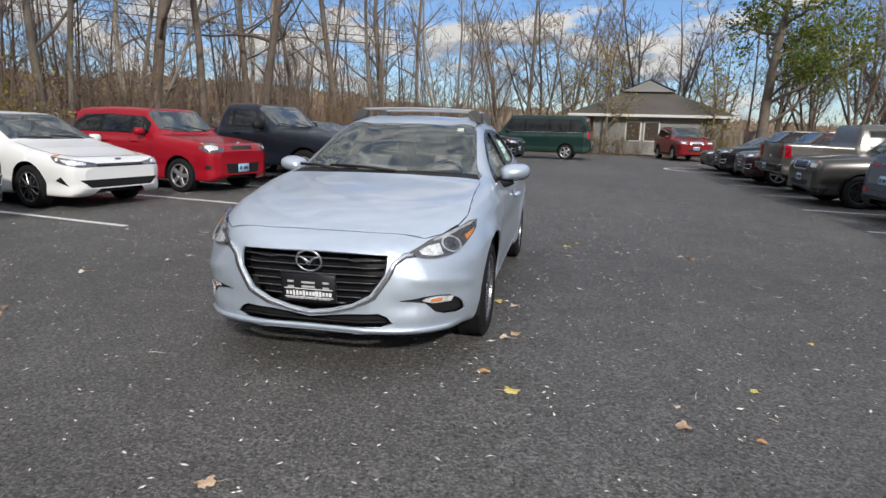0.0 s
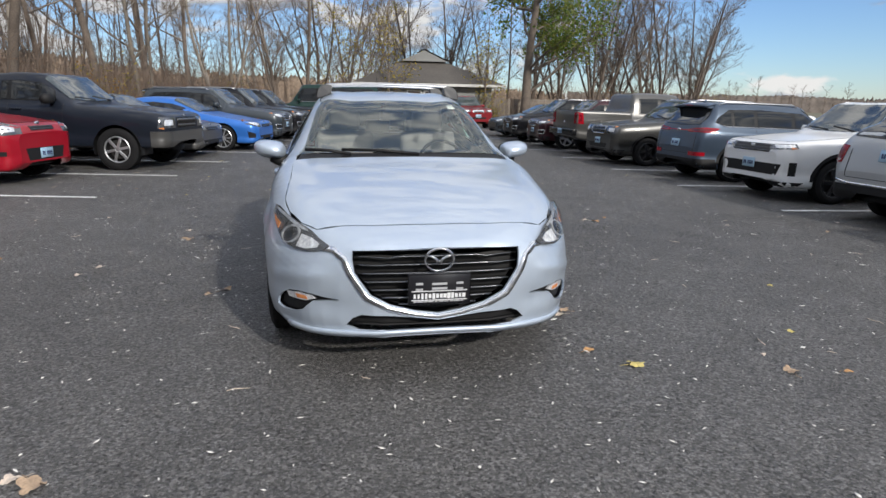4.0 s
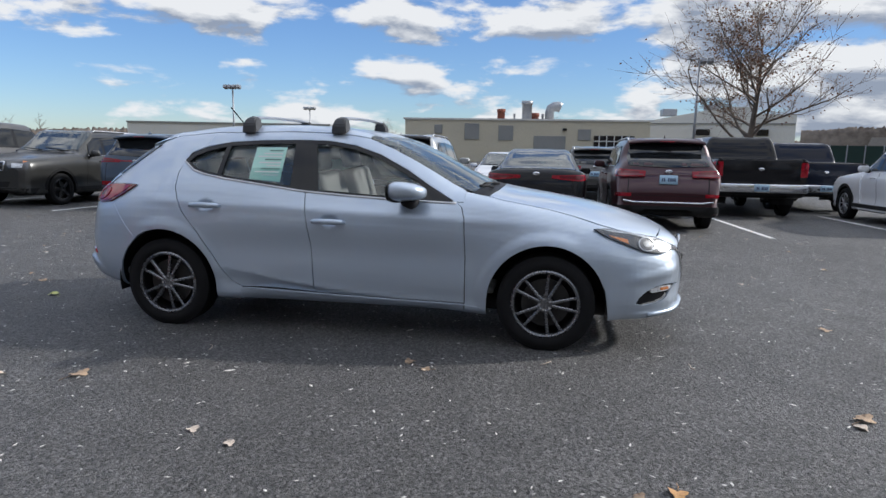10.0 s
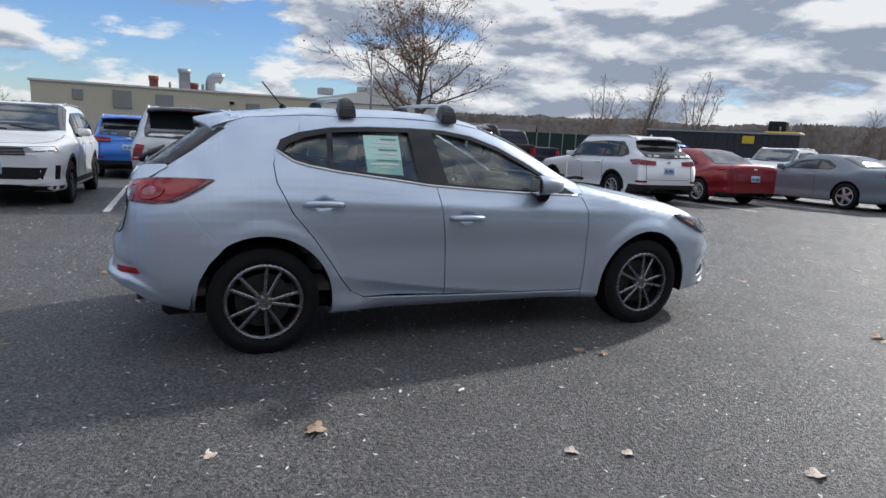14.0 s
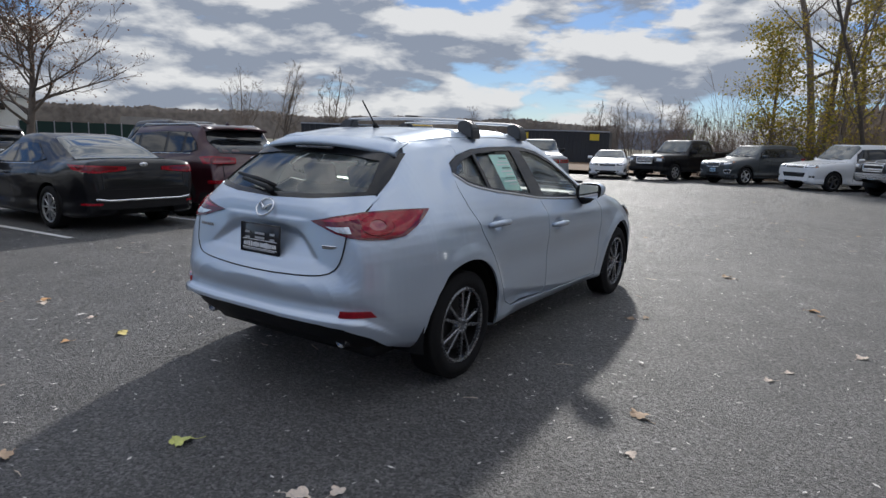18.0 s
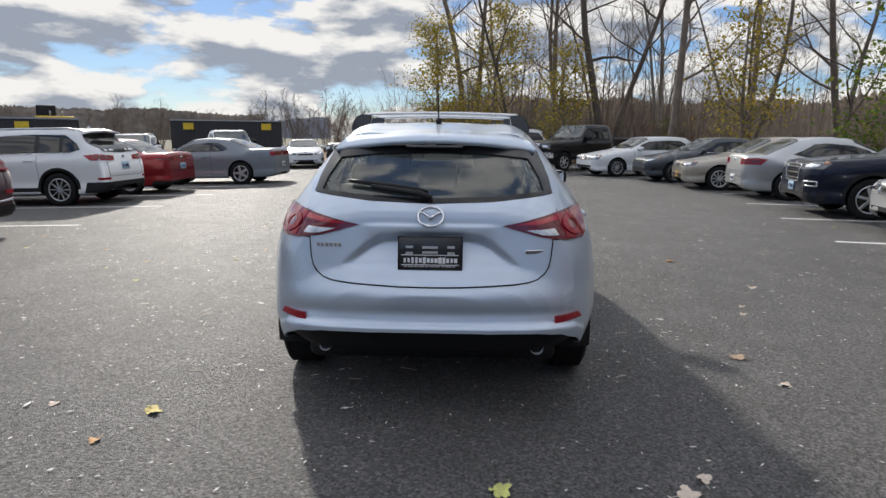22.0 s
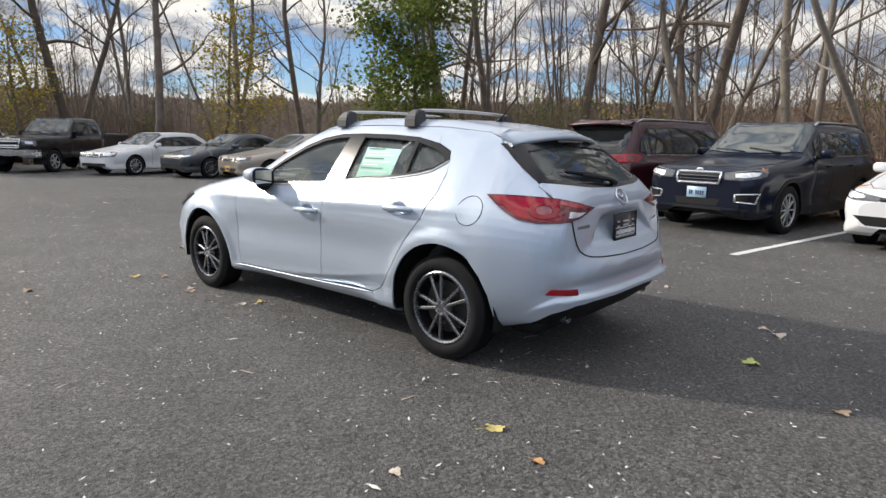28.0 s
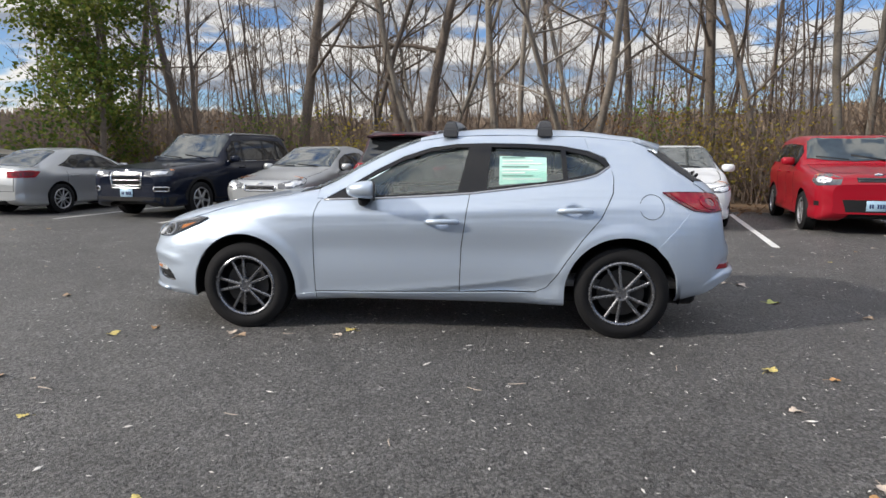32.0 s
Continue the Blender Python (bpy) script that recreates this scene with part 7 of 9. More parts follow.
park_r(7.4, 7.0, suv(paint=SLATE, w=1.855, h=1.645, wb=2.67, fo=0.9, ro=0.9, rear=dict(tail=[(26, 1.0), (26, 1.06), (50, 1.10), (68, 1.09), (60, 1.0)], bar=(1.02, 1.045), refl=[(34, 0.52), (34, 0.60), (54, 0.60), (54, 0.52)], seam=(0.56, 0.98, 42), plate=0.76, black=(0.26, 0.46), badge_z=1.03)), "blue_grey_suv", "blue-grey sport utility car with a joined red lamp bar", out=False)
park_r(10.7, 6.7, suv(paint=BRONZE, w=1.99, h=1.75, wb=2.90, fo=0.95, ro=1.1, hood0=1.02, hood1=1.18, blunt=0.9, rim_mat=BLACKALLOY, front=dict(grille=(28, 0.78, 0.96), slats=3, slat_mat=SLATM, rim=True, head=[(32, 0.80), (32, 0.98), (54, 0.97), (52, 0.80)], intake=(34, 0.42, 0.54), valance=(64, 0.27, 0.40), plate=0.60)), "grey_brown_suv", "grey-brown large sport utility car facing the aisle")
park_r(13.7, 6.9, pickup(paint=GREYP, w=2.06, h=1.93, rim_mat=BLACKALLOY, bumper=GLOSSBLACK, rear=dict(tail=[(44, 0.95), (44, 1.28), (58, 1.28), (60, 0.95)], plate=0.7)), "grey_pickup", "grey pickup truck with its dark tailgate to the aisle", out=False, cat="pickup truck")
park_r(16.4, 6.8, suv(paint=MAROON, w=1.86, h=1.72, wb=2.7), "maroon_suv", "dark maroon sport utility car facing the aisle")
park_r(19.2, 6.7, suv(paint=BLACKP), "black_suv", "black sport utility car facing the aisle")
park_r(22.0, 6.8, sedan(paint=CHARCOAL), "dark_sedan", "dark sedan beyond the island marking")
# further rows and the far end
park("green_van", suv(paint=GREENP, kind="van", w=2.01, h=2.08, wb=3.43, fo=0.85, ro=1.2, belt=1.25, hood0=1.05, hood1=1.28, cowl=-1.55, roof_f=-0.95, roof_r=2.55, lean=0.15, tumble=0.84, pillars=[-0.3, 0.9, 1.9], clad=0, rails=None, style="five", rear=dict(tail=[(46, 1.0), (46, 1.35), (56, 1.35), (58, 1.0)], plate=0.8), r=0.36, sill=0.32), "dark green passenger van parked side-on", -0.4, 26.8, 264, "van")
park("red_suv", suv(paint=REDMET, w=1.84, h=1.72, wb=2.65, hood0=1.02, blunt=0.9, front=dict(grille=(24, 0.84, 1.0), slats=1, grille_mat=CHROME, slat_mat=BLACKPLASTIC, head=[(30, 0.86), (30, 1.0), (50, 1.0), (50, 0.86)], intake=(30, 0.5, 0.6), plate=0.66)), "red upright sport utility car before the house", 7.3, 30.0, 8, "car")
for i, (x, y, rz, sp, key, lab) in enumerate((
    (17.0, 0.4, -90, sedan(paint=WHITEP), "white_sedan", "white sedan in the second row"),
    (16.4, 3.2, 90, suv(paint=BLUEP), "blue_suv", "blue sport utility car in the second row"),
    (17.6, -2.6, 90, suv(paint=GREYP), "grey_suv", "grey sport utility car in the second row"),
    (17.4, 6.2, 90, sedan(paint=BLACKP), "black_sedan", "black sedan in the second row"),
    (17.4, 9.2, -90, suv(paint=WHITEP), "white_suv", "white sport utility car in the second row"),
    (17.2, 12.6, 90, sedan(paint=SILVERP), "silver_sedan", "silver sedan in the second row"),
    (17.0, 15.6, 90, sedan(paint=WHITEP), "white_sedan", "white sedan in the second row"),
    (15.8, -8.3, 90, pickup(paint=NAVY, rim_mat=BLACKALLOY), "navy_pickup", "dark navy pickup truck behind the white car"),
    (15.5, -14.6, 90, suv(paint=BLUEP), "blue_suv", "blue sport utility car in the second row"),
    (15.0, -18.0, -90, sedan(paint=NAVY), "navy_sedan", "navy sedan in the second row"),
    (12.6, -18.8, 200, suv(paint=WHITEP), "white_suv", "white sport utility car in the far corner"),
    (11.3, -25.6, 210, pickup(paint=WHITEP), "white_pickup", "white pickup truck in the far corner"),
)):
    park(key, sp, lab, x, y, rz, "pickup truck" if "pickup" in key else "car")

# ---- trees ----
BARK = mat("grey_brown_bark", (0.15, 0.122, 0.10), 0.9, 0, 0, 0.45, 2.5, 22, 0.9, 14, random_tint=0.35)
PALEBARK = mat("pale_bark", (0.21, 0.185, 0.155), 0.9, 0, 0, 0.35, 2.5, 22, 0.8, 14, random_tint=0.2)
TWIG = mat("brown_twigs", (0.175, 0.135, 0.108), 0.9, 0, 0, 0.3, 1.5, 9, random_tint=0.3)


def leafmat(name, a, b):
    m = bpy.data.materials.new(name)
    m.use_nodes = True
    n, l = m.node_tree.nodes, m.node_tree.links
    p = n["Principled BSDF"]
    geo = n.new("ShaderNodeNewGeometry")
    r = n.new("ShaderNodeValToRGB")
    r.color_ramp.elements[0].color, r.color_ramp.elements[1].color = (*a, 1), (*b, 1)
    l.new(geo.outputs["Random Per Island"], r.inputs[0])
    tc, t = n.new("ShaderNodeTexCoord"), n.new("ShaderNodeTexNoise")
    t.inputs["Scale"].default_value = 1.2
    l.new(tc.outputs["Object"], t.inputs["Vector"])
    mul = n.new("ShaderNodeMix")
    mul.data_type, mul.blend_type = "RGBA", "MULTIPLY"
    mul.inputs["Factor"].default_value = 0.6
    l.new(r.outputs[0], mul.inputs["A"]), l.new(t.outputs["Fac"], mul.inputs["B"])
    l.new(mul.outputs["Result"], p.inputs["Base Color"])
    p.inputs["Roughness"].default_value = 0.75
    tr = n.new("ShaderNodeBsdfTranslucent")
    l.new(mul.outputs["Result"], tr.inputs[0])
    mx = n.new("ShaderNodeMixShader")
    mx.inputs[0].default_value = 0.45
    l.new(p.outputs[0], mx.inputs[1]), l.new(tr.outputs[0], mx.inputs[2])
    l.new(mx.outputs[0], n["Material Output"].inputs[0])
    return m


GREENLEAF = leafmat("green_leaves", (0.09, 0.19, 0.03), (0.34, 0.36, 0.07))
YELLOWLEAF = leafmat("yellow_leaves", (0.26, 0.26, 0.04), (0.66, 0.48, 0.09))
BROWNLEAF = leafmat("brown_leaves", (0.13, 0.05, 0.025), (0.30, 0.14, 0.06))
ORANGELEAF = leafmat("orange_leaves", (0.22, 0.10, 0.02), (0.50, 0.28, 0.05))


def grow(seed, height, r0, spread=0.45, first=0.35, limbs=10, subs=6, twigs=5, lean=0.0, fork=0, wob=0.035, upward=0.5, r_top=0.25, thick=1.0):
    """Trunk with limbs, and twigs, as two lists of tubes. Also the ends of the twigs."""
    rnd = random.Random(seed)
    wood, fine, ends = ([], []), ([], []), []

    def path(p, d, length, n, wobble, up):
        pts = [p]
        for i in range(n):
            d = (d + Vector((rnd.gauss(0, wobble), rnd.gauss(0, wobble), rnd.gauss(0, wobble * 0.6) + up / n))).normalized()
            p = p + d * (length / n)
            pts.append(p)
        return pts, d

    def at(pts, s):
        k = s * (len(pts) - 1)
        i = min(int(k), len(pts) - 2)
        return pts[i].lerp(pts[i + 1], k - i), (pts[i + 1] - pts[i]).normalized()

    stems = []
    a0 = rnd.uniform(0, 6.28)
    for s in range(1 + fork):
        d = Vector((lean * math.cos(a0) + (rnd.gauss(0, 0.22) if fork else 0), lean * math.sin(a0) + (rnd.gauss(0, 0.22) if fork else 0), 1)).normalized()
        pts, _ = path(Vector((rnd.gauss(0, 0.05), rnd.gauss(0, 0.05), -0.15)), d, height * (1 if s == 0 else rnd.uniform(0.7, 0.95)), 9, wob, 0.1)
        rad = r0 * (1 if s == 0 else 0.75)
        radii = [rad * (1.35 if i == 0 else 1) * (1 - (1 - r_top) * i / 9) for i in range(10)]
        tube(pts, radii, 8, *wood)
        stems.append((pts, rad))
    for pts, rad in stems:
        for i in range(limbs):
            s = first + (1 - first) * (i + rnd.random()) / limbs
            s = min(s, 0.99)
            p, d = at(pts, s)
            a = rnd.uniform(0, 6.28)
            side = Vector((math.cos(a), math.sin(a), 0))
            ln = height * spread * (1.1 - 0.65 * s) * rnd.uniform(0.6, 1.15)
            r1 = rad * (1 - 0.75 * s) * rnd.uniform(0.3, 0.5) + 0.008
            lp, _ = path(p, (side + Vector((0, 0, upward * rnd.uniform(0.5, 1.5)))).normalized(), ln, 5, 0.16, 0.25)
            tube(lp, [r1 * (1 - 0.75 * k / 5) for k in range(6)], 5, *wood, cap=False)
            for j in range(subs):
                s2 = 0.25 + 0.75 * (j + rnd.random()) / subs
                q, dq = at(lp, min(s2, 0.99))
                sd = (dq + Vector((rnd.gauss(0, 0.7), rnd.gauss(0, 0.7), rnd.gauss(0.2, 0.5)))).normalized()
                l2 = ln * rnd.uniform(0.25, 0.5)
                sp, _ = path(q, sd, l2, 4, 0.2, 0.2)
                r2 = max(0.006 * thick, r1 * 0.42 * (1 - 0.6 * s2))
                tube(sp, [r2 * (1 - 0.7 * k / 4) for k in range(5)], 4, *fine, cap=False)
                for k in range(twigs):
                    w, dw = at(sp, rnd.uniform(0.2, 0.99))
                    td = (dw + Vector((rnd.gauss(0, 0.7), rnd.gauss(0, 0.7), rnd.gauss(0.15, 0.5)))).normalized()
                    tp, _ = path(w, td, l2 * rnd.uniform(0.3, 0.6), 2, 0.2, 0.15)
                    tube(tp, [0.007 * thick, 0.005 * thick, 0.003 * thick], 3, *fine, cap=False)
                    ends.append((w, tp[-1]))
    return wood, fine, ends


def leaves(ends, count, size, seed, blob=0.35):
    """Small bent leaf blades round the ends of the twigs."""
    rnd = random.Random(seed)
    v, f = [], []
    for i in range(count):
        a, b = rnd.choice(ends)
        p = a.lerp(b, rnd.random()) + Vector((rnd.gauss(0, blob), rnd.gauss(0, blob), rnd.gauss(-0.05, blob * 0.8)))
        u = Vector((rnd.gauss(0, 1), rnd.gauss(0, 1), rnd.gauss(0, 0.6))).normalized()
        w = u.orthogonal().normalized()
        w = (w * math.cos(i) + u.cross(w) * math.sin(i))
        s = size * rnd.uniform(0.6, 1.3)
        k = len(v)
        n = u.cross(w)
        v += [p, p + u * s * 0.5 + w * s * 0.36 + n * s * 0.1, p + u * s, p + u * s * 0.5 - w * s * 0.36 + n * s * 0.1]
        f += [(k, k + 1, k + 2), (k, k + 2, k + 3)]
    return v, f


def tree_kind(name, bark, leaf=None, count=0, size=0.09, blob=0.35, **k):
    wood, fine, ends = grow(**k)
    ob = empty(name)
    part("trunk", raw("trunk", *wood, bark), None, ob)
    part("crown_wood", raw("crown_wood", *fine, TWIG), None, ob)["kind"] = "stuff"
    if leaf:
        part("crown", raw("crown", *leaves(ends, count, size, k["seed"], blob), leaf, False), None, ob)
    return ob


KINDS = [
    tree_kind("bare_tree", BARK, seed=11, height=17, r0=0.17, spread=0.26, first=0.18, limbs=15, subs=6, twigs=6, lean=0.05, upward=0.8, wob=0.06),
    tree_kind("bare_tree", BARK, seed=12, height=18, r0=0.13, spread=0.22, first=0.22, limbs=14, subs=6, twigs=6, lean=0.07, upward=0.9, wob=0.06),
    tree_kind("bare_tree", PALEBARK, seed=13, height=16, r0=0.12, spread=0.24, first=0.20, limbs=12, subs=6, twigs=6, wob=0.07, lean=0.09, upward=0.9, fork=1),
    tree_kind("bare_tree", BARK, seed=14, height=19, r0=0.20, spread=0.26, first=0.24, limbs=14, subs=6, twigs=6, wob=0.06, lean=0.04, fork=1),
    tree_kind("bare_tree", BARK, seed=15, height=13, r0=0.09, spread=0.28, first=0.14, limbs=14, subs=6, twigs=6, wob=0.08, lean=0.10, upward=0.9),
    tree_kind("bare_tree", PALEBARK, seed=16, height=15, r0=0.11, spread=0.24, first=0.18, limbs=12, subs=6, twigs=6, wob=0.07, lean=0.09, fork=2),
    tree_kind("bare_tree", BARK, seed=17, height=9, r0=0.07, spread=0.30, first=0.15, limbs=14, subs=6, twigs=6, lean=0.12, upward=0.8, wob=0.08),
    tree_kind("bare_tree", BARK, seed=18, height=11.5, r0=0.13, spread=0.34, first=0.16, limbs=10, subs=7, twigs=6, lean=0.05, fork=3, upward=1.0, wob=0.05, thick=1.6),
]
HOME = pose(0, 0, -400)
for ob in KINDS:
    ob.matrix_world = HOME
USED = set()


def plant(kind, x, y, rz=0.0, s=1.0, label="bare grey-brown woodland tree at the lot's edge", z=-0.02):
    """Stands a tree; the first of a kind is the original itself."""
    m = pose(x, y, z + (-0.4 if x > 20 and -29 < y < 34 else 0), 0, 0, rz)
    if kind not in USED:
        USED.add(kind)
        ob = KINDS[kind]
        ob.matrix_world = m
    else:
        ob = copy_thing(KINDS[kind], m)
    ob.scale = (s, s, s)
    tagged(ob, label, "tree", "woodland trees")
    return ob


def belt(along, back):
    """A place in the wood behind the slanted row: metres along it, metres behind the ends of the bay lines."""
    p = ROW_L + UL * along + NL * back
    return p.x, p.y


# trunks that stand out behind the slanted row: along, back, kind, turn, scale
for a, b, k, rz, s in (
    (-21.0, 12.5, 3, 20, 1.0), (-18.6, 9.8, 1, 200, 1.05), (-16.4, 11.2, 0, 90, 1.0), (-14.6, 9.2, 4, 10, 1.0), (-10.6, 9.6, 0, 250, 1.1),
    (-7.9, 8.6, 4, 60, 1.1), (-6.6, 10.4, 3, 180, 0.95), (-5.4, 8.8, 5, 100, 1.0), (-3.1, 9.2, 2, 40, 1.05), (-0.9, 8.7, 5, 220, 1.1),
    (0.4, 11.8, 1, 75, 1.0), (2.8, 10.6, 0, 120, 0.95), (4.0, 8.8, 4, 200, 1.1), (5.9, 9.2, 2, 10, 1.0), (8.4, 8.7, 0, 160, 1.05), (9.8, 10.8, 5, 340, 1.0),
    (11.2, 9.0, 1, 30, 1.05), (13.8, 9.1, 3, 90, 0.9), (15.2, 10.2, 2, 130, 1.0), (18.4, 10.6, 4, 250, 1.2), (20.2, 9.2, 0, 10, 1.0), (24.0, 9.4, 2, 300, 1.0), (26.5, 10.2, 0, 45, 1.0), (29.0, 9.6, 1, 120, 1.0), (32.0, 8.8, 5, 15, 1.0),
):
    x, y = belt(a, b)
    plant(k, x, y, rz, s)
# the wood behind the far end of that row
rnd = random.Random(21)
for x, y, k, rz, s in ((-9.6, -24.5, 0, 30, 1.15), (-12.0, -21.5, 1, 80, 1.05), (-14.0, -18.5, 4, 200, 1.1), (-7.6, -28.5, 3, 140, 1.1), (-5.4, -31.5, 1, 260, 1.15), (-3.0, -30.0, 4, 20, 1.2), (-0.6, -33.5, 3, 60, 1.1), (-10.6, -29.0, 2, 10, 1.1), (-13.5, -25.5, 5, 320, 1.1), (-6.2, -36.0, 0, 100, 1.0), (-2.6, -37.5, 1, 200, 1.0), (-16.5, -22.5, 0, 150, 1.0), (-8.6, -34.0, 4, 280, 1.2), (-17.5, -15.0, 1, 110, 1.0)):
    plant(k, x, y, rz, s)
# bare trees beyond the aisle's far end
for x, y, k, rz, s in ((17.5, 42, 7, 30, 1.05), (19.5, 40, 7, 110, 1.1), (21.5, 41, 7, 200, 1.05), (23.5, 39.5, 7, 290, 1.1), (25.5, 41, 7, 20, 1.0), (27.3, 39.6, 7, 160, 1.0), (22.0, 45, 7, 60, 1.1), (29.0, 42, 7, 250, 0.9), (18.6, 45, 2, 0, 0.8), (25, 45, 5, 0, 0.8), (3.5, 46, 7, 120, 1.0), (6.5, 48, 7, 40, 1.1), (9.5, 47, 7, 200, 1.0), (12.5, 45, 7, 300, 0.9), (-1.0, 42, 7, 80, 1.0), (-3.5, 40, 7, 10, 1.0), (1.5, 44, 7, 220, 1.0), (15.5, 43, 7, 150, 0.95), (-6, 38, 2, 0, 0.9), (-5, 44, 5, 0, 0.9),  (-1.5, 38, 0, 90, 0.85), (0.8, 40, 6, 0, 1.1), (14.5, 46, 1, 240, 0.75), (9.5, 50, 0, 200, 0.75), (5.5, 47, 4, 200, 0.8)):
    plant(k, x, y, rz, s, "bare tree beyond the far end of the aisle")
for x, y, k, rz, s in ((76, 20.5, 7, 0, 0.42), (90, 45, 7, 90, 0.3), (98, -1.5, 7, 180, 0.55), (96, 52, 7, 30, 0.3), (46, -46, 7, 0, 0.72), (49.5, -42.5, 7, 70, 0.78), (52, -39.5, 7, 150, 0.7), (62, -52, 6, 70, 1.1)):
    plant(k, x, y, rz, s, "bare tree standing far off behind the lots")

for x, y, s in ((10.5, -47.5, 0.40), (12.0, -50.0, 0.46), (13.5, -48.0, 0.42), (15.0, -51.5, 0.47), (16.8, -50.0, 0.40), (18.5, -52.5, 0.46), (8.6, -46.0, 0.36), (11.2, -52.0, 0.48), (27.5, -52.0, 0.40), (31.0, -50.0, 0.42)):
    plant(7, x, y, 37 * x, s, "small bare tree beyond the containers")

maple = tree_kind("maple_tree", BARK, GREENLEAF, 15000, 0.20, 0.30, seed=31, height=15, r0=0.34, spread=0.40, first=0.13, limbs=17, subs=7, twigs=5, upward=0.5, r_top=0.15)
maple.matrix_world = pose(12.4, 34.5, -0.02, 0, 0, 40)
tagged(maple, "maple with thinning green and yellow leaves and a thick trunk", "tree")
oak = tree_kind("oak_tree", BARK, BROWNLEAF, 3200, 0.15, 0.35, seed=32, height=9.4, r0=0.30, spread=0.86, first=0.20, limbs=26, subs=10, twigs=8, upward=0.55, r_top=0.12, thick=2.0)
oak.matrix_world = pose(41.0, -14.2, -0.42, 0, 0, 0)
tagged(oak, "broad bare oak with a few brown leaves behind the parked cars", "tree")
green = tree_kind("leafy_tree", BARK, GREENLEAF, 12000, 0.15, 0.36, seed=33, height=7.6, r0=0.12, spread=0.36, first=0.06, limbs=20, subs=6, twigs=4, upward=0.5)
green.matrix_world = pose(-13.6, -12.6, -0.02, 0, 0, 0)
tagged(green, "dense green-leaved young tree among the bare wood", "tree")
for (x, y), s, sd, h in (((-1.6, -29.6), 1.0, 34, 8.5), ((1.4, -31.5), 0.95, 35, 7.5), ((-5.6, -28.0), 0.7, 36, 6.0), ((-11.0, -19.5), 0.55, 37, 6.0)):
    t2 = tree_kind("yellow_tree", BARK, YELLOWLEAF, 5200 if s > 0.9 else 2400, 0.14, 0.40, seed=sd, height=h, r0=0.12, spread=0.36, first=0.10, limbs=16, subs=6, twigs=4, upward=0.7)
    t2.matrix_world = pose(x, y, -0.02, 0, 0, sd * 40)
    tagged(t2, "young tree with yellow-green autumn leaves", "tree", "autumn trees")

# undergrowth: bare stems and a few leafy bushes
BUSHES = []


def bush_kind(name, seed, h, stems, leaf=None, count=0, size=0.08):
    rnd = random.Random(seed)
    v, f, ends = [], [], []
    for i in range(stems):
        a, t = rnd.uniform(0, 6.28), rnd.uniform(0.05, 0.55)
        p = Vector((rnd.gauss(0, 0.35), rnd.gauss(0, 0.35), -0.05))
        d = Vector((math.cos(a) * t, math.sin(a) * t, 1)).normalized()
        pts = [p]
        n = 5
        ln = h * rnd.uniform(0.5, 1.1)
        for k in range(n):
            d = (d + Vector((rnd.gauss(0, 0.13), rnd.gauss(0, 0.13), rnd.gauss(-0.02, 0.06)))).normalized()
            p = p + d * ln / n
            pts.append(p)
        tube(pts, [0.013 * (1 - 0.8 * k / n) + 0.003 for k in range(n + 1)], 3, v, f, False)
        for k in range(4):
            q = pts[rnd.randint(1, n - 1)]
            e = q + Vector((rnd.gauss(0, 0.3), rnd.gauss(0, 0.3), rnd.gauss(0.25, 0.2))) * (h / 2.6)
            tube([q, q.lerp(e, 0.5) + Vector((0, 0, 0.04)), e], [0.006, 0.005, 0.003], 3, v, f, False)
            ends.append((q, e))
    ob = empty(name)
    part("brushwood", raw("brushwood", v, f, TWIG), None, ob)
    if leaf:
        part("foliage", raw("foliage", *leaves(ends, count, size, seed, 0.18), leaf, False), None, ob)
    ob.matrix_world = HOME
    return ob


BUSHES = [bush_kind("bare_bush", 41, 3.2, 26), bush_kind("bare_bush", 42, 2.4, 30), bush_kind("bare_bush", 43, 4.2, 22), bush_kind("yellow_bush", 44, 3.0, 20, YELLOWLEAF, 900, 0.09), bush_kind("orange_bush", 45, 2.6, 22, ORANGELEAF, 700, 0.08), bush_kind("brown_bush", 46, 2.8, 26, BROWNLEAF, 420, 0.07), bush_kind("green_bush", 47, 2.8, 20, GREENLEAF, 900, 0.09)]
BUSH_LABEL = ["tangle of bare brown stems", "low tangle of bare brown stems", "tall thin tangle of bare stems", "bush with yellow autumn leaves", "bush with orange autumn leaves", "bush with withered brown leaves", "bush with green and yellow leaves"]
BUSED = set()


def bush(kind, x, y, rz, s):
    m = pose(x, y, -0.02, 0, 0, rz)
    if kind not in BUSED:
        BUSED.add(kind)
        ob = BUSHES[kind]
        ob.matrix_world = m
    else:
        ob = copy_thing(BUSHES[kind], m)
    ob.scale = (s, s, s)
    tagged(ob, BUSH_LABEL[kind] + " at the wood's edge", "bush", "undergrowth")


rnd = random.Random(8)
for i in range(84):
    a = -24 + 60 * (i + rnd.random()) / 84
    x, y = belt(a, rnd.uniform(7.6, 10.5))
    w = rnd.random()
    bush(0 if w < 0.3 else 1 if w < 0.52 else 2 if w < 0.72 else 5 if w < 0.86 else 4 if w < 0.93 else 3, x, y, rnd.uniform(0, 360), rnd.uniform(0.7, 1.15))
for a, b, k in ((2.3, 8.6, 3), (3.3, 9.4, 3), (0.9, 8.2, 6), (1.6, 9.6, 4), (-0.2, 9.0, 4), (4.4, 9.2, 3), (-10.4, 8.2, 6), (-11.6, 8.8, 6), (-17.5, 9.5, 3), (-14.5, 10.5, 4)):
    x, y = belt(a, b)
    bush(k, x, y, 40 * a, 1.15)
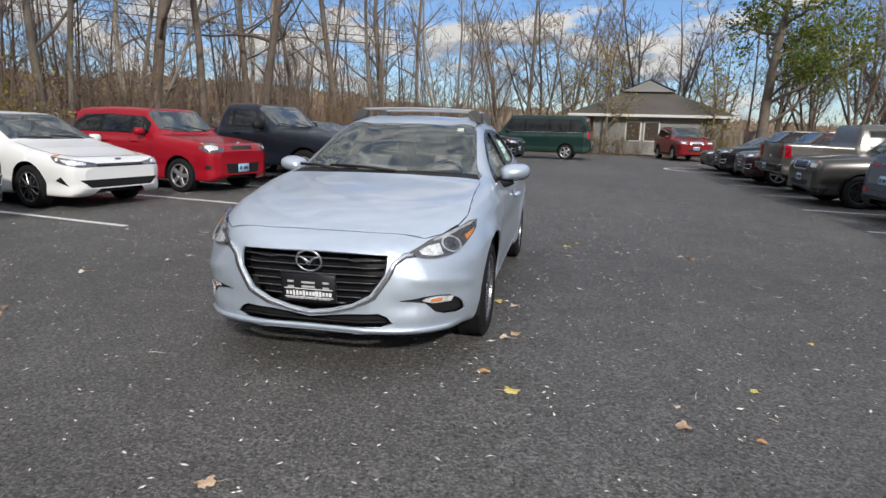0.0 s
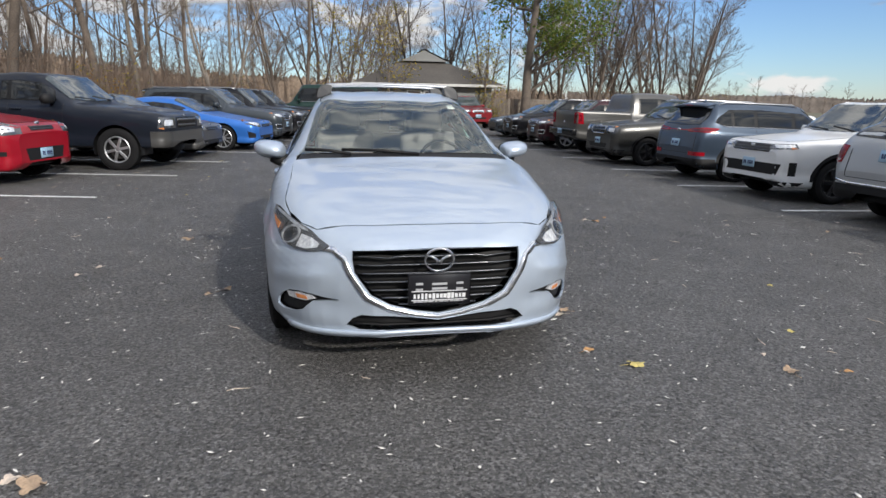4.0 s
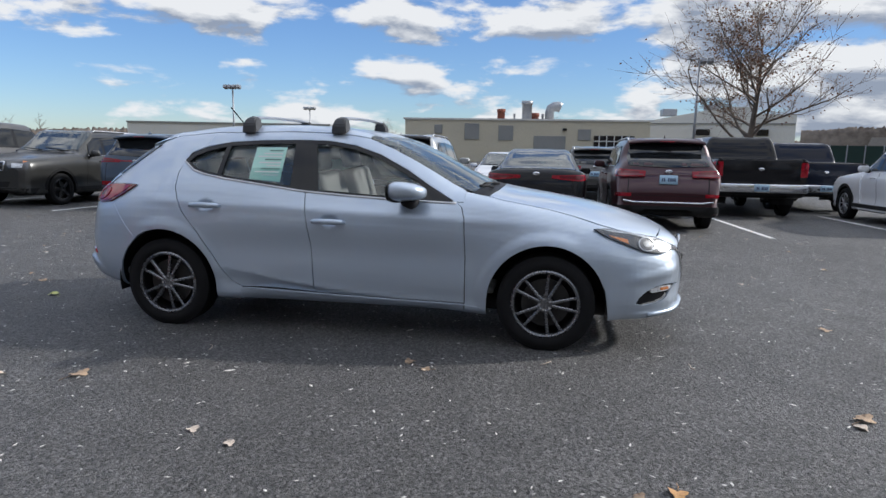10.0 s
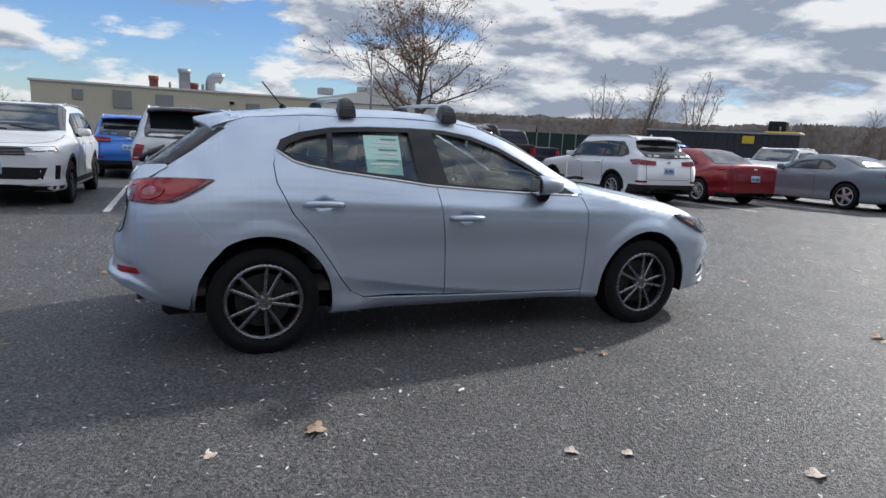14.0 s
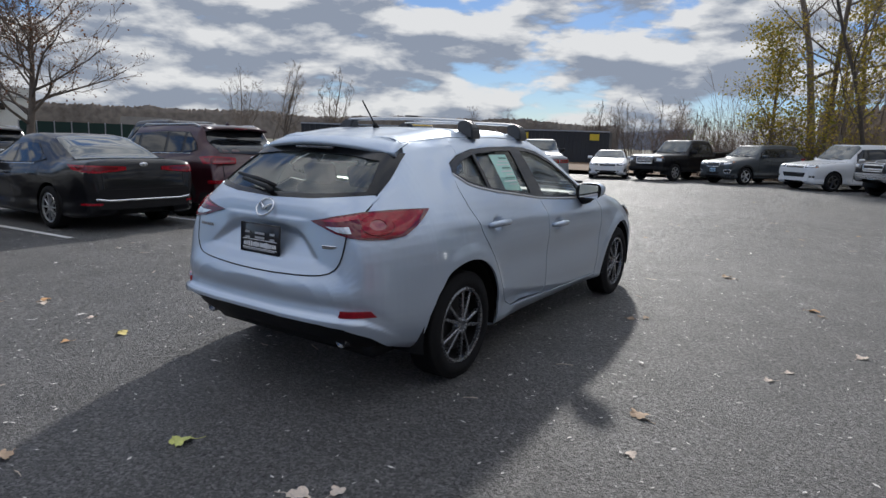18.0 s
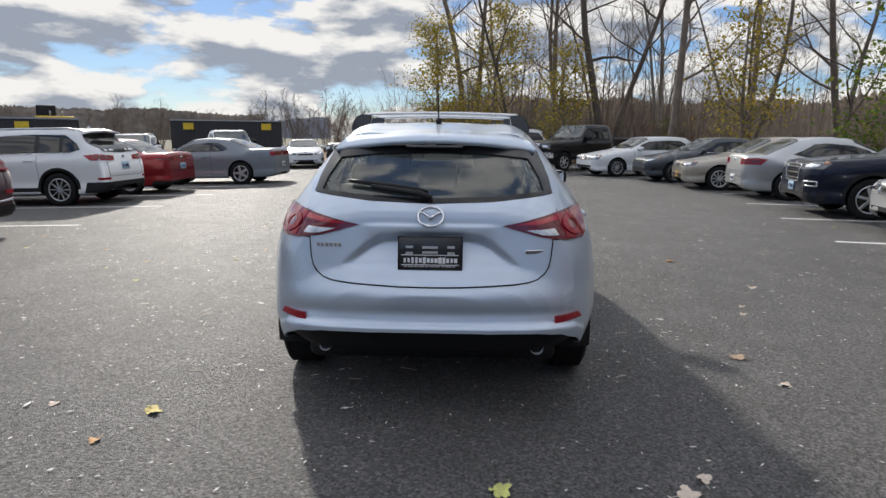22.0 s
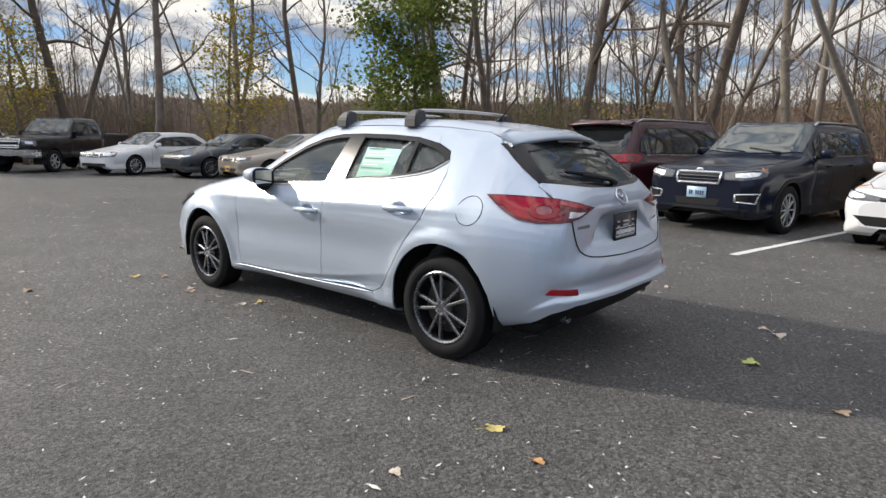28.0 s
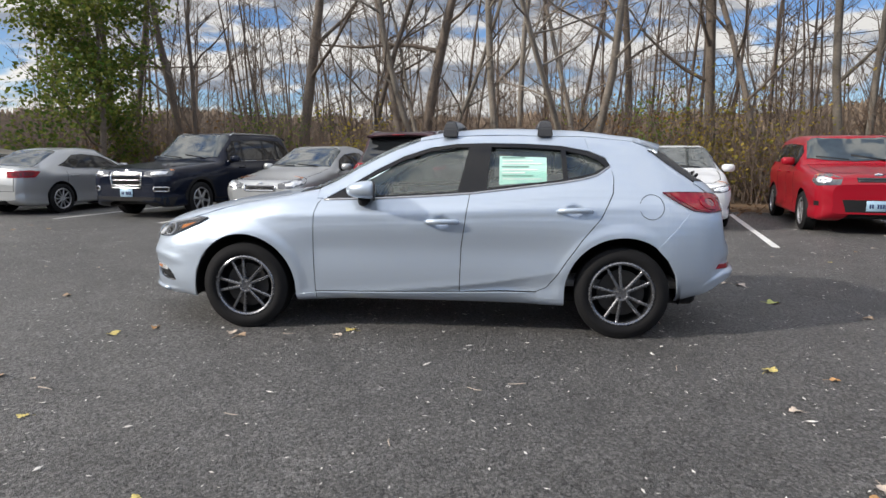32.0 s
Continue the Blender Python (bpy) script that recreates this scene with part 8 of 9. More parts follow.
for i in range(34):
    a = i / 33
    x, y = -13.5 + 20 * a + rnd.uniform(-1, 1), -27.0 - 7.0 * a + rnd.uniform(-1.5, 1.5)
    bush(rnd.choice((0, 1, 2, 5, 3, 3, 6, 0, 2)), x, y, rnd.uniform(0, 360), rnd.uniform(0.8, 1.3))
for i in range(18):
    x, y = -3.5 + 32 * (i + rnd.random()) / 18, 36.5 + rnd.uniform(-1, 2.5)
    bush(rnd.choice((0, 1, 3, 5, 4, 6)), x, y, rnd.uniform(0, 360), rnd.uniform(0.7, 1.1))

for x, y, k, sc in ((2.4, 34.7, 3, 0.8), (3.3, 34.9, 0, 0.7), (4.3, 34.8, 4, 0.6), (5.6, 34.9, 5, 0.55), (9.2, 34.9, 1, 0.8), (10.2, 34.8, 3, 0.75), (11.3, 35.0, 2, 0.7), (1.2, 35.2, 6, 0.8)):
    bush(k, x, y, 50 * x, sc)

# the deep wood: too many bare stems to count
v, f = [], []
rnd = random.Random(3)
for i in range(1500):
    q = rnd.random()
    if q < 0.62:
        x, y = belt(rnd.uniform(-30, 60), 12 + 55 * rnd.random() ** 1.4)
    elif q < 0.82:
        x, y = rnd.uniform(-45, 1), -37 - 50 * rnd.random() ** 1.3
    elif q < 0.92:
        x, y = rnd.uniform(1, 62), -52 - 16 * rnd.random()
    else:
        x, y = rnd.uniform(-20, 60), 50 + 40 * rnd.random()
    h = rnd.uniform(5, 13) if rnd.random() < 0.55 else rnd.uniform(2, 5)
    if (x > 1 and y < -50) or (x > 16 and y > 48):
        h = rnd.uniform(2.0, 4.2)
    p = Vector((x, y, -0.1))
    lx, ly = rnd.gauss(0, 0.09), rnd.gauss(0, 0.09)
    top = p + Vector((lx * h, ly * h, h))
    r = 0.0085 * h ** 0.9
    tube([p, p.lerp(top, 0.5) + Vector((rnd.gauss(0, 0.15), rnd.gauss(0, 0.15), 0)), top], [r, r * 0.7, 0.012], 3, v, f, False)
    for k in range(12):
        s = rnd.uniform(0.2, 0.97)
        b0 = p.lerp(top, s)
        ln = h * rnd.uniform(0.1, 0.24)
        e = b0 + Vector((rnd.gauss(0, 0.6), rnd.gauss(0, 0.6), rnd.uniform(0.4, 1.1))) * ln
        tube([b0, e], [0.022, 0.006], 3, v, f, False)
        for j in range(3):
            g0 = b0.lerp(e, rnd.uniform(0.4, 0.9))
            tube([g0, g0 + Vector((rnd.gauss(0, 0.5), rnd.gauss(0, 0.5), rnd.uniform(0.2, 0.9))) * ln * 0.5], [0.012, 0.005], 3, v, f, False)
tagged(part("deep_wood", raw("deep_wood", v, f, TWIG), None), "grey-brown mass of bare woodland stems and branches", "woodland", kind="stuff")

# thicket of thin twigs along the wood's edge
THICKET = mat("thicket_twigs", (0.17, 0.115, 0.08), 0.95, 0, 0, 0.4, 0.7, 6)
v, f = [], []
rnd = random.Random(52)
for i in range(7500):
    q = rnd.random()
    if q < 0.66:
        x, y = belt(rnd.uniform(-26, 40), 8.2 + 14 * rnd.random() ** 1.6)
    elif q < 0.88:
        x, y = -15 + 22 * rnd.random(), -29.5 - 10 * rnd.random()
    else:
        x, y = -8 + 40 * rnd.random(), 38.5 + 7 * rnd.random()
    p = Vector((x, y, -0.05))
    h = 0.8 + 3.4 * rnd.random() ** 1.7
    d = Vector((rnd.gauss(0, 0.4), rnd.gauss(0, 0.4), 1)).normalized()
    bend = Vector((rnd.gauss(0, 0.4), rnd.gauss(0, 0.4), rnd.gauss(-0.1, 0.2)))
    m1, top = p + d * h * 0.5, p + d * h + bend * h * 0.5
    tube([p, m1, top], [0.011, 0.008, 0.003], 3, v, f, False)
    for k in range(3):
        b0 = m1.lerp(top, rnd.random())
        e = b0 + Vector((rnd.gauss(0, 0.4), rnd.gauss(0, 0.4), rnd.gauss(0.15, 0.35))) * h * 0.4
        tube([b0, e], [0.006, 0.003], 3, v, f, False)
tagged(part("thicket", raw("thicket", v, f, THICKET), None), "brown thicket of thin bare twigs under the trees", "undergrowth", kind="stuff")
# sparse yellowing trees before the house
for x, y, sd, h in ((3.6, 34.9, 61, 6.5), (9.6, 35.0, 62, 5.0), (1.0, 37.5, 63, 8.0)):
    t2 = tree_kind("yellow_tree", BARK, YELLOWLEAF, 900, 0.13, 0.40, seed=sd, height=h, r0=0.09, spread=0.40, first=0.10, limbs=14, subs=6, twigs=5, upward=0.7)
    t2.matrix_world = pose(x, y, -0.02, 0, 0, sd * 40)
    tagged(t2, "thin tree with its last yellow leaves beside the house", "tree", "autumn trees")

# ---- buildings, hills and lamps round the lots ----
CREAM = mat("cream_wall", (0.50, 0.46, 0.36), 0.85, 0, 0, 0.10, 0.3, 8, 0.1, 30)
WHITEWALL = mat("white_wall", (0.58, 0.575, 0.55), 0.8, 0, 0, 0.08, 0.2, 6, 0.1, 30)
GREYWALL = mat("pale_grey_siding", (0.235, 0.24, 0.235), 0.8, 0, 0, 0.12, 0.6, 10)
ROOFING = mat("dark_grey_shingle", (0.095, 0.085, 0.076), 0.9, 0, 0, 0.35, 0.6, 9, 0.5, 25)
STEEL = mat("galvanised_steel", (0.34, 0.35, 0.37), 0.45, 0.8, 0, 0.2, 2, 20)
RUST = mat("rust_red_metal", (0.22, 0.07, 0.045), 0.7, 0.2, 0, 0.3, 3, 20)
CONTAINER = mat("dark_grey_container", (0.035, 0.037, 0.042), 0.55, 0.2, 0, 0.25, 0.8, 10)
SIGNYELLOW = mat("yellow_sign", (0.62, 0.46, 0.03), 0.5, 0, 0, 0.15)
DIGGER = mat("digger_yellow", (0.55, 0.36, 0.02), 0.5, 0, 0.3, 0.2)
FENCEWOOD = mat("weathered_fence_wood", (0.24, 0.205, 0.17), 0.85, 0, 0, 0.3, 2, 30, 0.4, 20, random_tint=0.2)
TARP = mat("dark_green_screen", (0.012, 0.035, 0.028), 0.8, 0, 0, 0.25, 0.5, 8)
CURTAIN = mat("brown_curtain", (0.045, 0.032, 0.026), 0.8, 0, 0, 0.3, 3, 20)
HILLMAT = mat("wooded_hill", (0.17, 0.145, 0.125), 1.0, 0, 0, 0.45, 0.05, 0.5, spec=0.0)
# distance haze is put into the far hill's base colour as blue-grey
HILLHAZE = mat("hazed_far_hill", (0.20, 0.21, 0.24), 1.0, 0, 0, 0.25, 0.02, 0.3, spec=0.0)


def long_block(parent, name, a, b, depth, z0, z1, m):
    """A wall block whose front runs from a to b; depth is behind it, seen from the lot."""
    a, b = Vector((*a, 0)), Vector((*b, 0))
    d = (b - a)
    ang = math.degrees(math.atan2(d.y, d.x))
    mid = (a + b) / 2
    n = Vector((d.y, -d.x, 0)).normalized()
    if n.dot(mid) < 0:
        n = -n
    c = mid + n * depth / 2
    return part(name, box_bm((d.length, depth, z1 - z0), pose(c.x, c.y, (z0 + z1) / 2, 0, 0, ang)), m, parent, "", False)


# cream workshop with its roof stacks
wk = empty("workshop_building", pose(62, 4, 0))
wk.matrix_world = Matrix()
tagged(wk, "long low cream workshop building with roof stacks and vents", "building")
wa, wb_ = Vector((58.5, 14.0, 0)), Vector((60.5, -10.5, 0))
long_block(wk, "wall", wa.xy, wb_.xy, 14, -0.5, 3.85, CREAM)
long_block(wk, "roof_edge", (wa + Vector((-0.15, 0.15, 0))).xy, (wb_ + Vector((-0.15, -0.15, 0))).xy, 14.3, 3.85, 4.02, WHITEWALL)


def on_wall(name, s, z, wdt, hgt, m, thick=0.12, lab=""):
    p = wa.lerp(wb_, s)
    ang = math.degrees(math.atan2(wb_.y - wa.y, wb_.x - wa.x))
    part(name, box_bm((wdt, thick, hgt), pose(p.x - 0.05, p.y, z, 0, 0, ang), 0.02), m, wk, lab, False)


for s, z, w2, h2 in ((0.14, 2.9, 0.8, 0.9), (0.28, 2.7, 1.5, 1.6), (0.42, 2.6, 1.5, 1.5), (0.74, 2.5, 1.3, 1.1)):
    on_wall("shuttered_window", s, z, w2, h2, GREYWALL)
on_wall("strip_window", 0.86, 1.9, 4.0, 1.1, DARKGLASS)
for i in range(5):
    on_wall("glazing_bar", 0.80 + 0.03 * i, 1.9, 0.1, 1.1, WHITEWALL, 0.16)
on_wall("strip_frame", 0.86, 1.9, 4.0, 0.1, WHITEWALL, 0.16)
on_wall("roller_door", 0.60, 1.2, 3.2, 2.3, GREYWALL)
on_wall("wall_lamp", 0.66, 3.0, 0.4, 0.25, BLACKPLASTIC, 0.4)
for x, y, r, h2, m, nm in ((67, 4.9, 0.42, 1.4, RUST, "red_flue"), (67, 3.4, 0.10, 0.9, STEEL, "thin_flue"), (67, 2.0, 0.55, 2.3, STEEL, "steel_chimney"), (67.6, 1.2, 0.5, 1.0, RUST, "short_stack"), (67, 0.25, 0.12, 0.9, STEEL, "thin_flue")):
    v, f = lathe([(4.0, r), (3.6 + h2, r), (3.6 + h2, r * 1.15), (4.0 + h2, r * 1.15), (4.0 + h2, r * 0.8)], "z", 16)
    part(nm, raw(nm, [(a + x, b + y, c) for a, b, c in v], f, m), None, wk)
v, f = tube([(67, -0.5, 4.0), (67, -0.5, 5.1), (67, -0.6, 5.45), (67, -0.95, 5.65), (67, -1.4, 5.7), (67, -1.75, 5.55)], [0.5, 0.5, 0.52, 0.54, 0.56, 0.58], 14)
part("curved_duct", raw("curved_duct", v, f, STEEL), None, wk, "bent galvanised duct")

# white halls behind
hall = empty("white_hall")
tagged(hall, "large white flat-roofed hall beyond the workshop", "building")
prof = [(-11.0, -0.5), (-11.0, 4.3), (-20.5, 6.1), (-23.5, 6.1), (-23.5, 5.3), (-27.5, 5.2), (-27.5, -0.5)]
n = len(prof)
v = [(74 + (y + 11) * 0.175, y, z) for y, z in prof] + [(104 + (y + 11) * 0.175, y, z) for y, z in prof]
f = [tuple(range(n)), tuple(range(2 * n - 1, n - 1, -1))] + [(i, i + n, (i + 1) % n + n, (i + 1) % n) for i in range(n)]
part("wall", raw("wall", v, f, WHITEWALL, False), None, hall)
part("wall_band", box_bm((0.12, 16.6, 0.12), pose(72.48, -19.2, 4.2, 0, 0, -9.9)), GREYWALL, hall, "", False)
part("roof_unit", box_bm((2.4, 1.8, 0.9), pose(84, -16, 6.0), 0.05), STEEL, hall, "", False)
part("roof_unit", box_bm((2.0, 1.6, 0.7), pose(82, -21, 6.5), 0.05), STEEL, hall, "", False)
for y in (-18, -24):
    part("window", box_bm((0.1, 1.6, 0.7), pose(73.0 + (y + 15) * 0.178, y, 3.2, 0, 0, -10)), DARKGLASS, hall, "", False)
low = empty("low_showroom")
tagged(low, "low white showroom with a glazed corner, far across the lots", "building")
long_block(low, "wall", (88, 33), (80, 62), 20, -0.5, 3.9, WHITEWALL)
long_block(low, "parapet", (87.8, 33), (79.8, 62), 20.4, 3.9, 4.15, GREYWALL)
for i in range(2):
    part("shop_window", box_bm((0.2, 1.0, 1.9), pose(87.2 - 0.62 * i, 35.5 + 2.1 * i, 1.6, 0, 0, 15.4)), DARKGLASS, low, "", False)

# grey house at the far end
house = empty("house")
tagged(house, "small pale grey house with a dark hipped roof", "house")
hx, hy = 6.4, 35.6
part("wall", box_bm((7.6, 7.0, 2.5), pose(hx + 0.2, hy + 3.5, 1.25), 0.02), GREYWALL, house, "", False)
v = [(hx - 5.2, hy - 0.6, 2.45), (hx + 4.8, hy - 0.6, 2.45), (hx + 4.8, hy + 7.6, 2.45), (hx - 5.2, hy + 7.6, 2.45), (hx - 1.4, hy + 3.2, 4.1), (hx + 1.2, hy + 3.2, 4.1), (hx + 1.2, hy + 3.9, 4.1), (hx - 1.4, hy + 3.9, 4.1)]
v += [(a, b, c - 0.12) for a, b, c in v[:4]]
part("roof", raw("roof", v, [(0, 1, 5, 4), (1, 2, 6, 5), (2, 3, 7, 6), (3, 0, 4, 7), (4, 5, 6, 7), (8, 9, 1, 0), (9, 10, 2, 1), (10, 11, 3, 2), (11, 8, 0, 3), (11, 10, 9, 8)], ROOFING, False), None, house)
v = [(hx - 1.7, hy + 2.6, 4.02), (hx + 1.5, hy + 2.6, 4.02), (hx - 0.1, hy + 2.6, 4.75), (hx - 1.7, hy + 4.6, 4.02), (hx + 1.5, hy + 4.6, 4.02), (hx - 0.1, hy + 4.6, 4.75)]
part("roof_gable", raw("roof_gable", v, [(0, 1, 2), (5, 4, 3), (0, 2, 5, 3), (1, 4, 5, 2)], GREYWALL, False), None, house)
v = [(p[0] + (0.12 if p[0] > hx else -0.12 if p[0] < hx - 0.2 else 0), p[1] + (-0.1 if i < 3 else 0.1), p[2] + 0.06) for i, p in enumerate(v)]
part("gable_roof", raw("gable_roof", v, [(0, 2, 5, 3), (1, 4, 5, 2)], ROOFING, False), None, house)
part("eaves_board", box_bm((10.0, 0.05, 0.16), pose(hx - 0.2, hy - 0.62, 2.40), 0.01), WHITEWALL, house, "", False)
for dx in (-0.55, 0.55):
    wn = part("window", box_bm((0.98, 0.08, 1.25), pose(hx - 0.6 + dx, hy - 0.02, 1.45), 0.02), WHITEWALL, house, "", False)
    part("pane", box_bm((0.80, 0.05, 1.08), pose(hx - 0.6 + dx, hy - 0.05, 1.45)), CURTAIN, wn, "brown-curtained pane", False)

# board fence beside it
fence = empty("board_fence")
tagged(fence, "weathered upright board fence at the lot's end", "fence")
bd = None
for i in range(90):
    x = 10.6 + 0.165 * i
    z = 1.65 + 0.02 * math.sin(i * 2.1)
    y = 35.4 + 0.02 * i
    if bd is None:
        bd = part("board", box_bm((0.15, 0.02, 1.65), None, 0.004), FENCEWOOD, fence, "", False).data
        ob = fence.children[0]
    else:
        ob = part("board", bd, None, fence)
    ob.location = (x, y, z / 2 - 0.02)
for z in (0.4, 1.3):
    part("rail", box_bm((14.9, 0.05, 0.09), pose(18.0, 36.36, z, 0, 0, 6.9)), FENCEWOOD, fence, "", False)

screen = empty("screen_fence")
tagged(screen, "dark green mesh screen fence behind the lots", "fence")
for i in range(16):
    a = Vector((47.0, -16.0, 0)).lerp(Vector((39.0, -30.0, 0)), i / 15)
    part("post", box_bm((0.08, 0.08, 2.2), pose(a.x, a.y, 0.63, 0, 0, 60)), STEEL, screen, "", False)
p = Vector((47.0, -16.0, 0)).lerp(Vector((39.0, -30.0, 0)), 0.5)
part("mesh_screen", box_bm((16.1, 0.03, 1.95), pose(p.x, p.y, 0.72, 0, 0, 60.3)), TARP, screen, "", False)
shed = empty("shed")
tagged(shed, "small grey shed with a pitched roof beyond the screen fence", "shed")
v = [(-2, -1.5, -0.45), (2, -1.5, -0.45), (2, 1.5, -0.45), (-2, 1.5, -0.45), (-2, -1.5, 1.7), (2, -1.5, 1.7), (2, 1.5, 1.7), (-2, 1.5, 1.7), (-2.2, 0, 2.5), (2.2, 0, 2.5)]
rot = pose(56, -31, 0, 0, 0, 55)
part("wall", raw("wall", [rot @ Vector(q) for q in v], [(0, 1, 5, 4), (1, 2, 6, 9, 5), (2, 3, 7, 6), (3, 0, 4, 8, 7)], GREYWALL, False), None, shed)
v = [(-2.3, -1.8, 1.55), (2.3, -1.8, 1.55), (2.3, 0, 2.56), (-2.3, 0, 2.56), (2.3, 1.8, 1.55), (-2.3, 1.8, 1.55)]
part("roof", raw("roof", [rot @ Vector(q) for q in v], [(0, 1, 2, 3), (3, 2, 4, 5)], ROOFING, False), None, shed)

# dark containers with yellow signs, and a digger, past the lot's end
for (x0, y0), (x1, y1), hh, signs in (((22.3, -42.8), (14.3, -44.8), 2.5, (0.16, 0.86)), ((33, -29.5), (24.0, -34.0), 2.3, (0.7,))):
    ct = empty("container")
    tagged(ct, "long dark grey storage container with yellow signs", "container")
    long_block(ct, "wall", (x0, y0), (x1, y1), 2.4, 0.0, hh, CONTAINER)
    d = Vector((x1 - x0, y1 - y0, 0))
    ang = math.degrees(math.atan2(d.y, d.x))
    nn = Vector((d.y, -d.x, 0)).normalized()
    if nn.y < 0:
        nn = -nn
    for i in range(24):
        q = Vector((x0, y0, 0)) + d * ((i + 0.5) / 24) + nn * 0.02
        part("rib", box_bm((0.12, 0.06, hh - 0.2), pose(q.x, q.y, hh / 2, 0, 0, ang)), CONTAINER, ct, "", False)
    q = Vector((x0, y0, 0)) + d * 0.5 + nn * 0.05
    part("top_rail", box_bm((d.length, 0.1, 0.1), pose(q.x, q.y, hh, 0, 0, ang)), STEEL, ct, "", False)
    for s in signs:
        q = Vector((x0, y0, 0)) + d * s + nn * 0.10
        part("sign", box_bm((0.75, 0.03, 0.5), pose(q.x, q.y, hh - 0.45, 0, 0, ang)), SIGNYELLOW, ct, "yellow warning sign", False)
dg = empty("digger")
tagged(dg, "yellow digger cab and counterweight behind the containers", "digger")
part("body", box_bm((2.2, 1.8, 1.0), pose(26.5, -35.6, 2.0, 0, 0, 30), 0.12, 2), DIGGER, dg)
part("cab", box_bm((1.1, 1.2, 1.0), pose(27.2, -35.8, 2.7, 0, 0, 30), 0.1, 2), BLACKPLASTIC, dg)
part("track_frame", box_bm((2.6, 2.2, 1.5), pose(26.5, -35.6, 0.75, 0, 0, 30), 0.2, 2), BLACKPLASTIC, dg)
for dx in (-0.4, 0.4):
    v, f = tube([(26.3 + dx, -35.4, 2.5), (26.3 + dx, -35.4, 2.85)], 0.06, 6)
    part("work_lamp", raw("work_lamp", v, f, STEEL), None, dg)


def lamp_post(x, y, h2, heads=4):
    lp = empty("lot_lamp")
    tagged(lp, "tall steel lot lamp with floodlight heads", "street lamp", "lot lamps")
    v, f = tube([(x, y, -0.5), (x, y, h2)], [0.11, 0.07], 8)
    part("pole", raw("pole", v, f, STEEL), None, lp)
    part("crossarm", box_bm((0.08, 1.7, 0.08), pose(x, y, h2)), STEEL, lp, "", False)
    for i in range(heads):
        part("floodlight", box_bm((0.5, 0.36, 0.3), pose(x - 0.1, y - 0.66 + 0.44 * i, h2 - 0.12, 0, 18, 0), 0.03), STEEL, lp, "", False)


lamp_post(52.0, 29.5, 6.6)
lamp_post(78.4, 32.4, 6.1)
lamp_post(40.5, -10.6, 7.2, 2)


def ridge(name, a0, a1, r, h0, h1, rough, m, seed, label):
    """A wooded ridge from azimuth a0 to a1 (degrees), r metres off, with a ragged skyline."""
    n = int((a1 - a0) * 9)
    vs, fs = [], []
    for i in range(n + 1):
        s = i / n
        a = radians(a0 + (a1 - a0) * s)
        hh = h0 + (h1 - h0) * s
        base = noise.noise(Vector((a * 7, seed, 0))) * hh * 0.28 + noise.noise(Vector((a * 40, seed, 3))) * hh * 0.10
        rag = (noise.noise(Vector((a * 420, seed, 7))) + 0.7 * noise.noise(Vector((a * 1300, seed, 9)))) * rough
        hz = max(0.5, hh + base)
        d = Vector((math.cos(a), math.sin(a), 0))
        for q, (dr, k) in enumerate(((0, 0.0), (0.006, 0.45), (0.012, 0.8), (0.016, 1.0), (0.02, 1.0))):
            p = d * (r * (1 + dr))
            zz = hz * k + (rag if k == 1.0 else rag * 0.4 if k > 0 else 0) - (0.5 if k == 0 else 0)
            vs.append((p.x, p.y, zz if q < 4 else -1.0))
    for i in range(n):
        for k in range(4):
            a = 5 * i + k
            fs.append((a, a + 5, a + 6, a + 1))
    tagged(part(name, raw(name, vs, fs, m), None), label, "hill", kind="structure")


ridge("backdrop_hill_sun", -72, -20, 260, 11.0, 9.5, 1.0, HILLMAT, 2.0, "wooded brown ridge along the skyline")
ridge("backdrop_hill_far", -78, -50, 520, 15, 11, 1.0, HILLHAZE, 5.0, "far hill on the skyline, blue-grey with painted haze")
ridge("backdrop_hill_north", 20, 68, 260, 4.5, 6.0, 1.2, HILLMAT, 3.0, "low wooded skyline across the lots")
HILLSIDE = mat("brown_hillside", (0.235, 0.18, 0.135), 1.0, 0, 0, 0.5, 0.12, 1.5, spec=0.0)
ridge("backdrop_hill_rise", 96, 118, 120, 4.5, 9.0, 1.2, HILLSIDE, 4.0, "brown wooded slope rising beyond the house")
ridge("backdrop_hill_west", 118, 272, 120, 9.0, 8.8, 1.2, HILLSIDE, 4.0, "wooded brown hillside behind the bare trees")
ridge("backdrop_hill_gap", 68, 100, 150, 4.2, 7.0, 1.2, HILLSIDE, 6.0, "wooded skyline behind the house")
ridge("backdrop_hill_east", -20, 20, 300, 5.0, 4.5, 1.2, HILLMAT, 7.0, "low wooded skyline behind the halls")

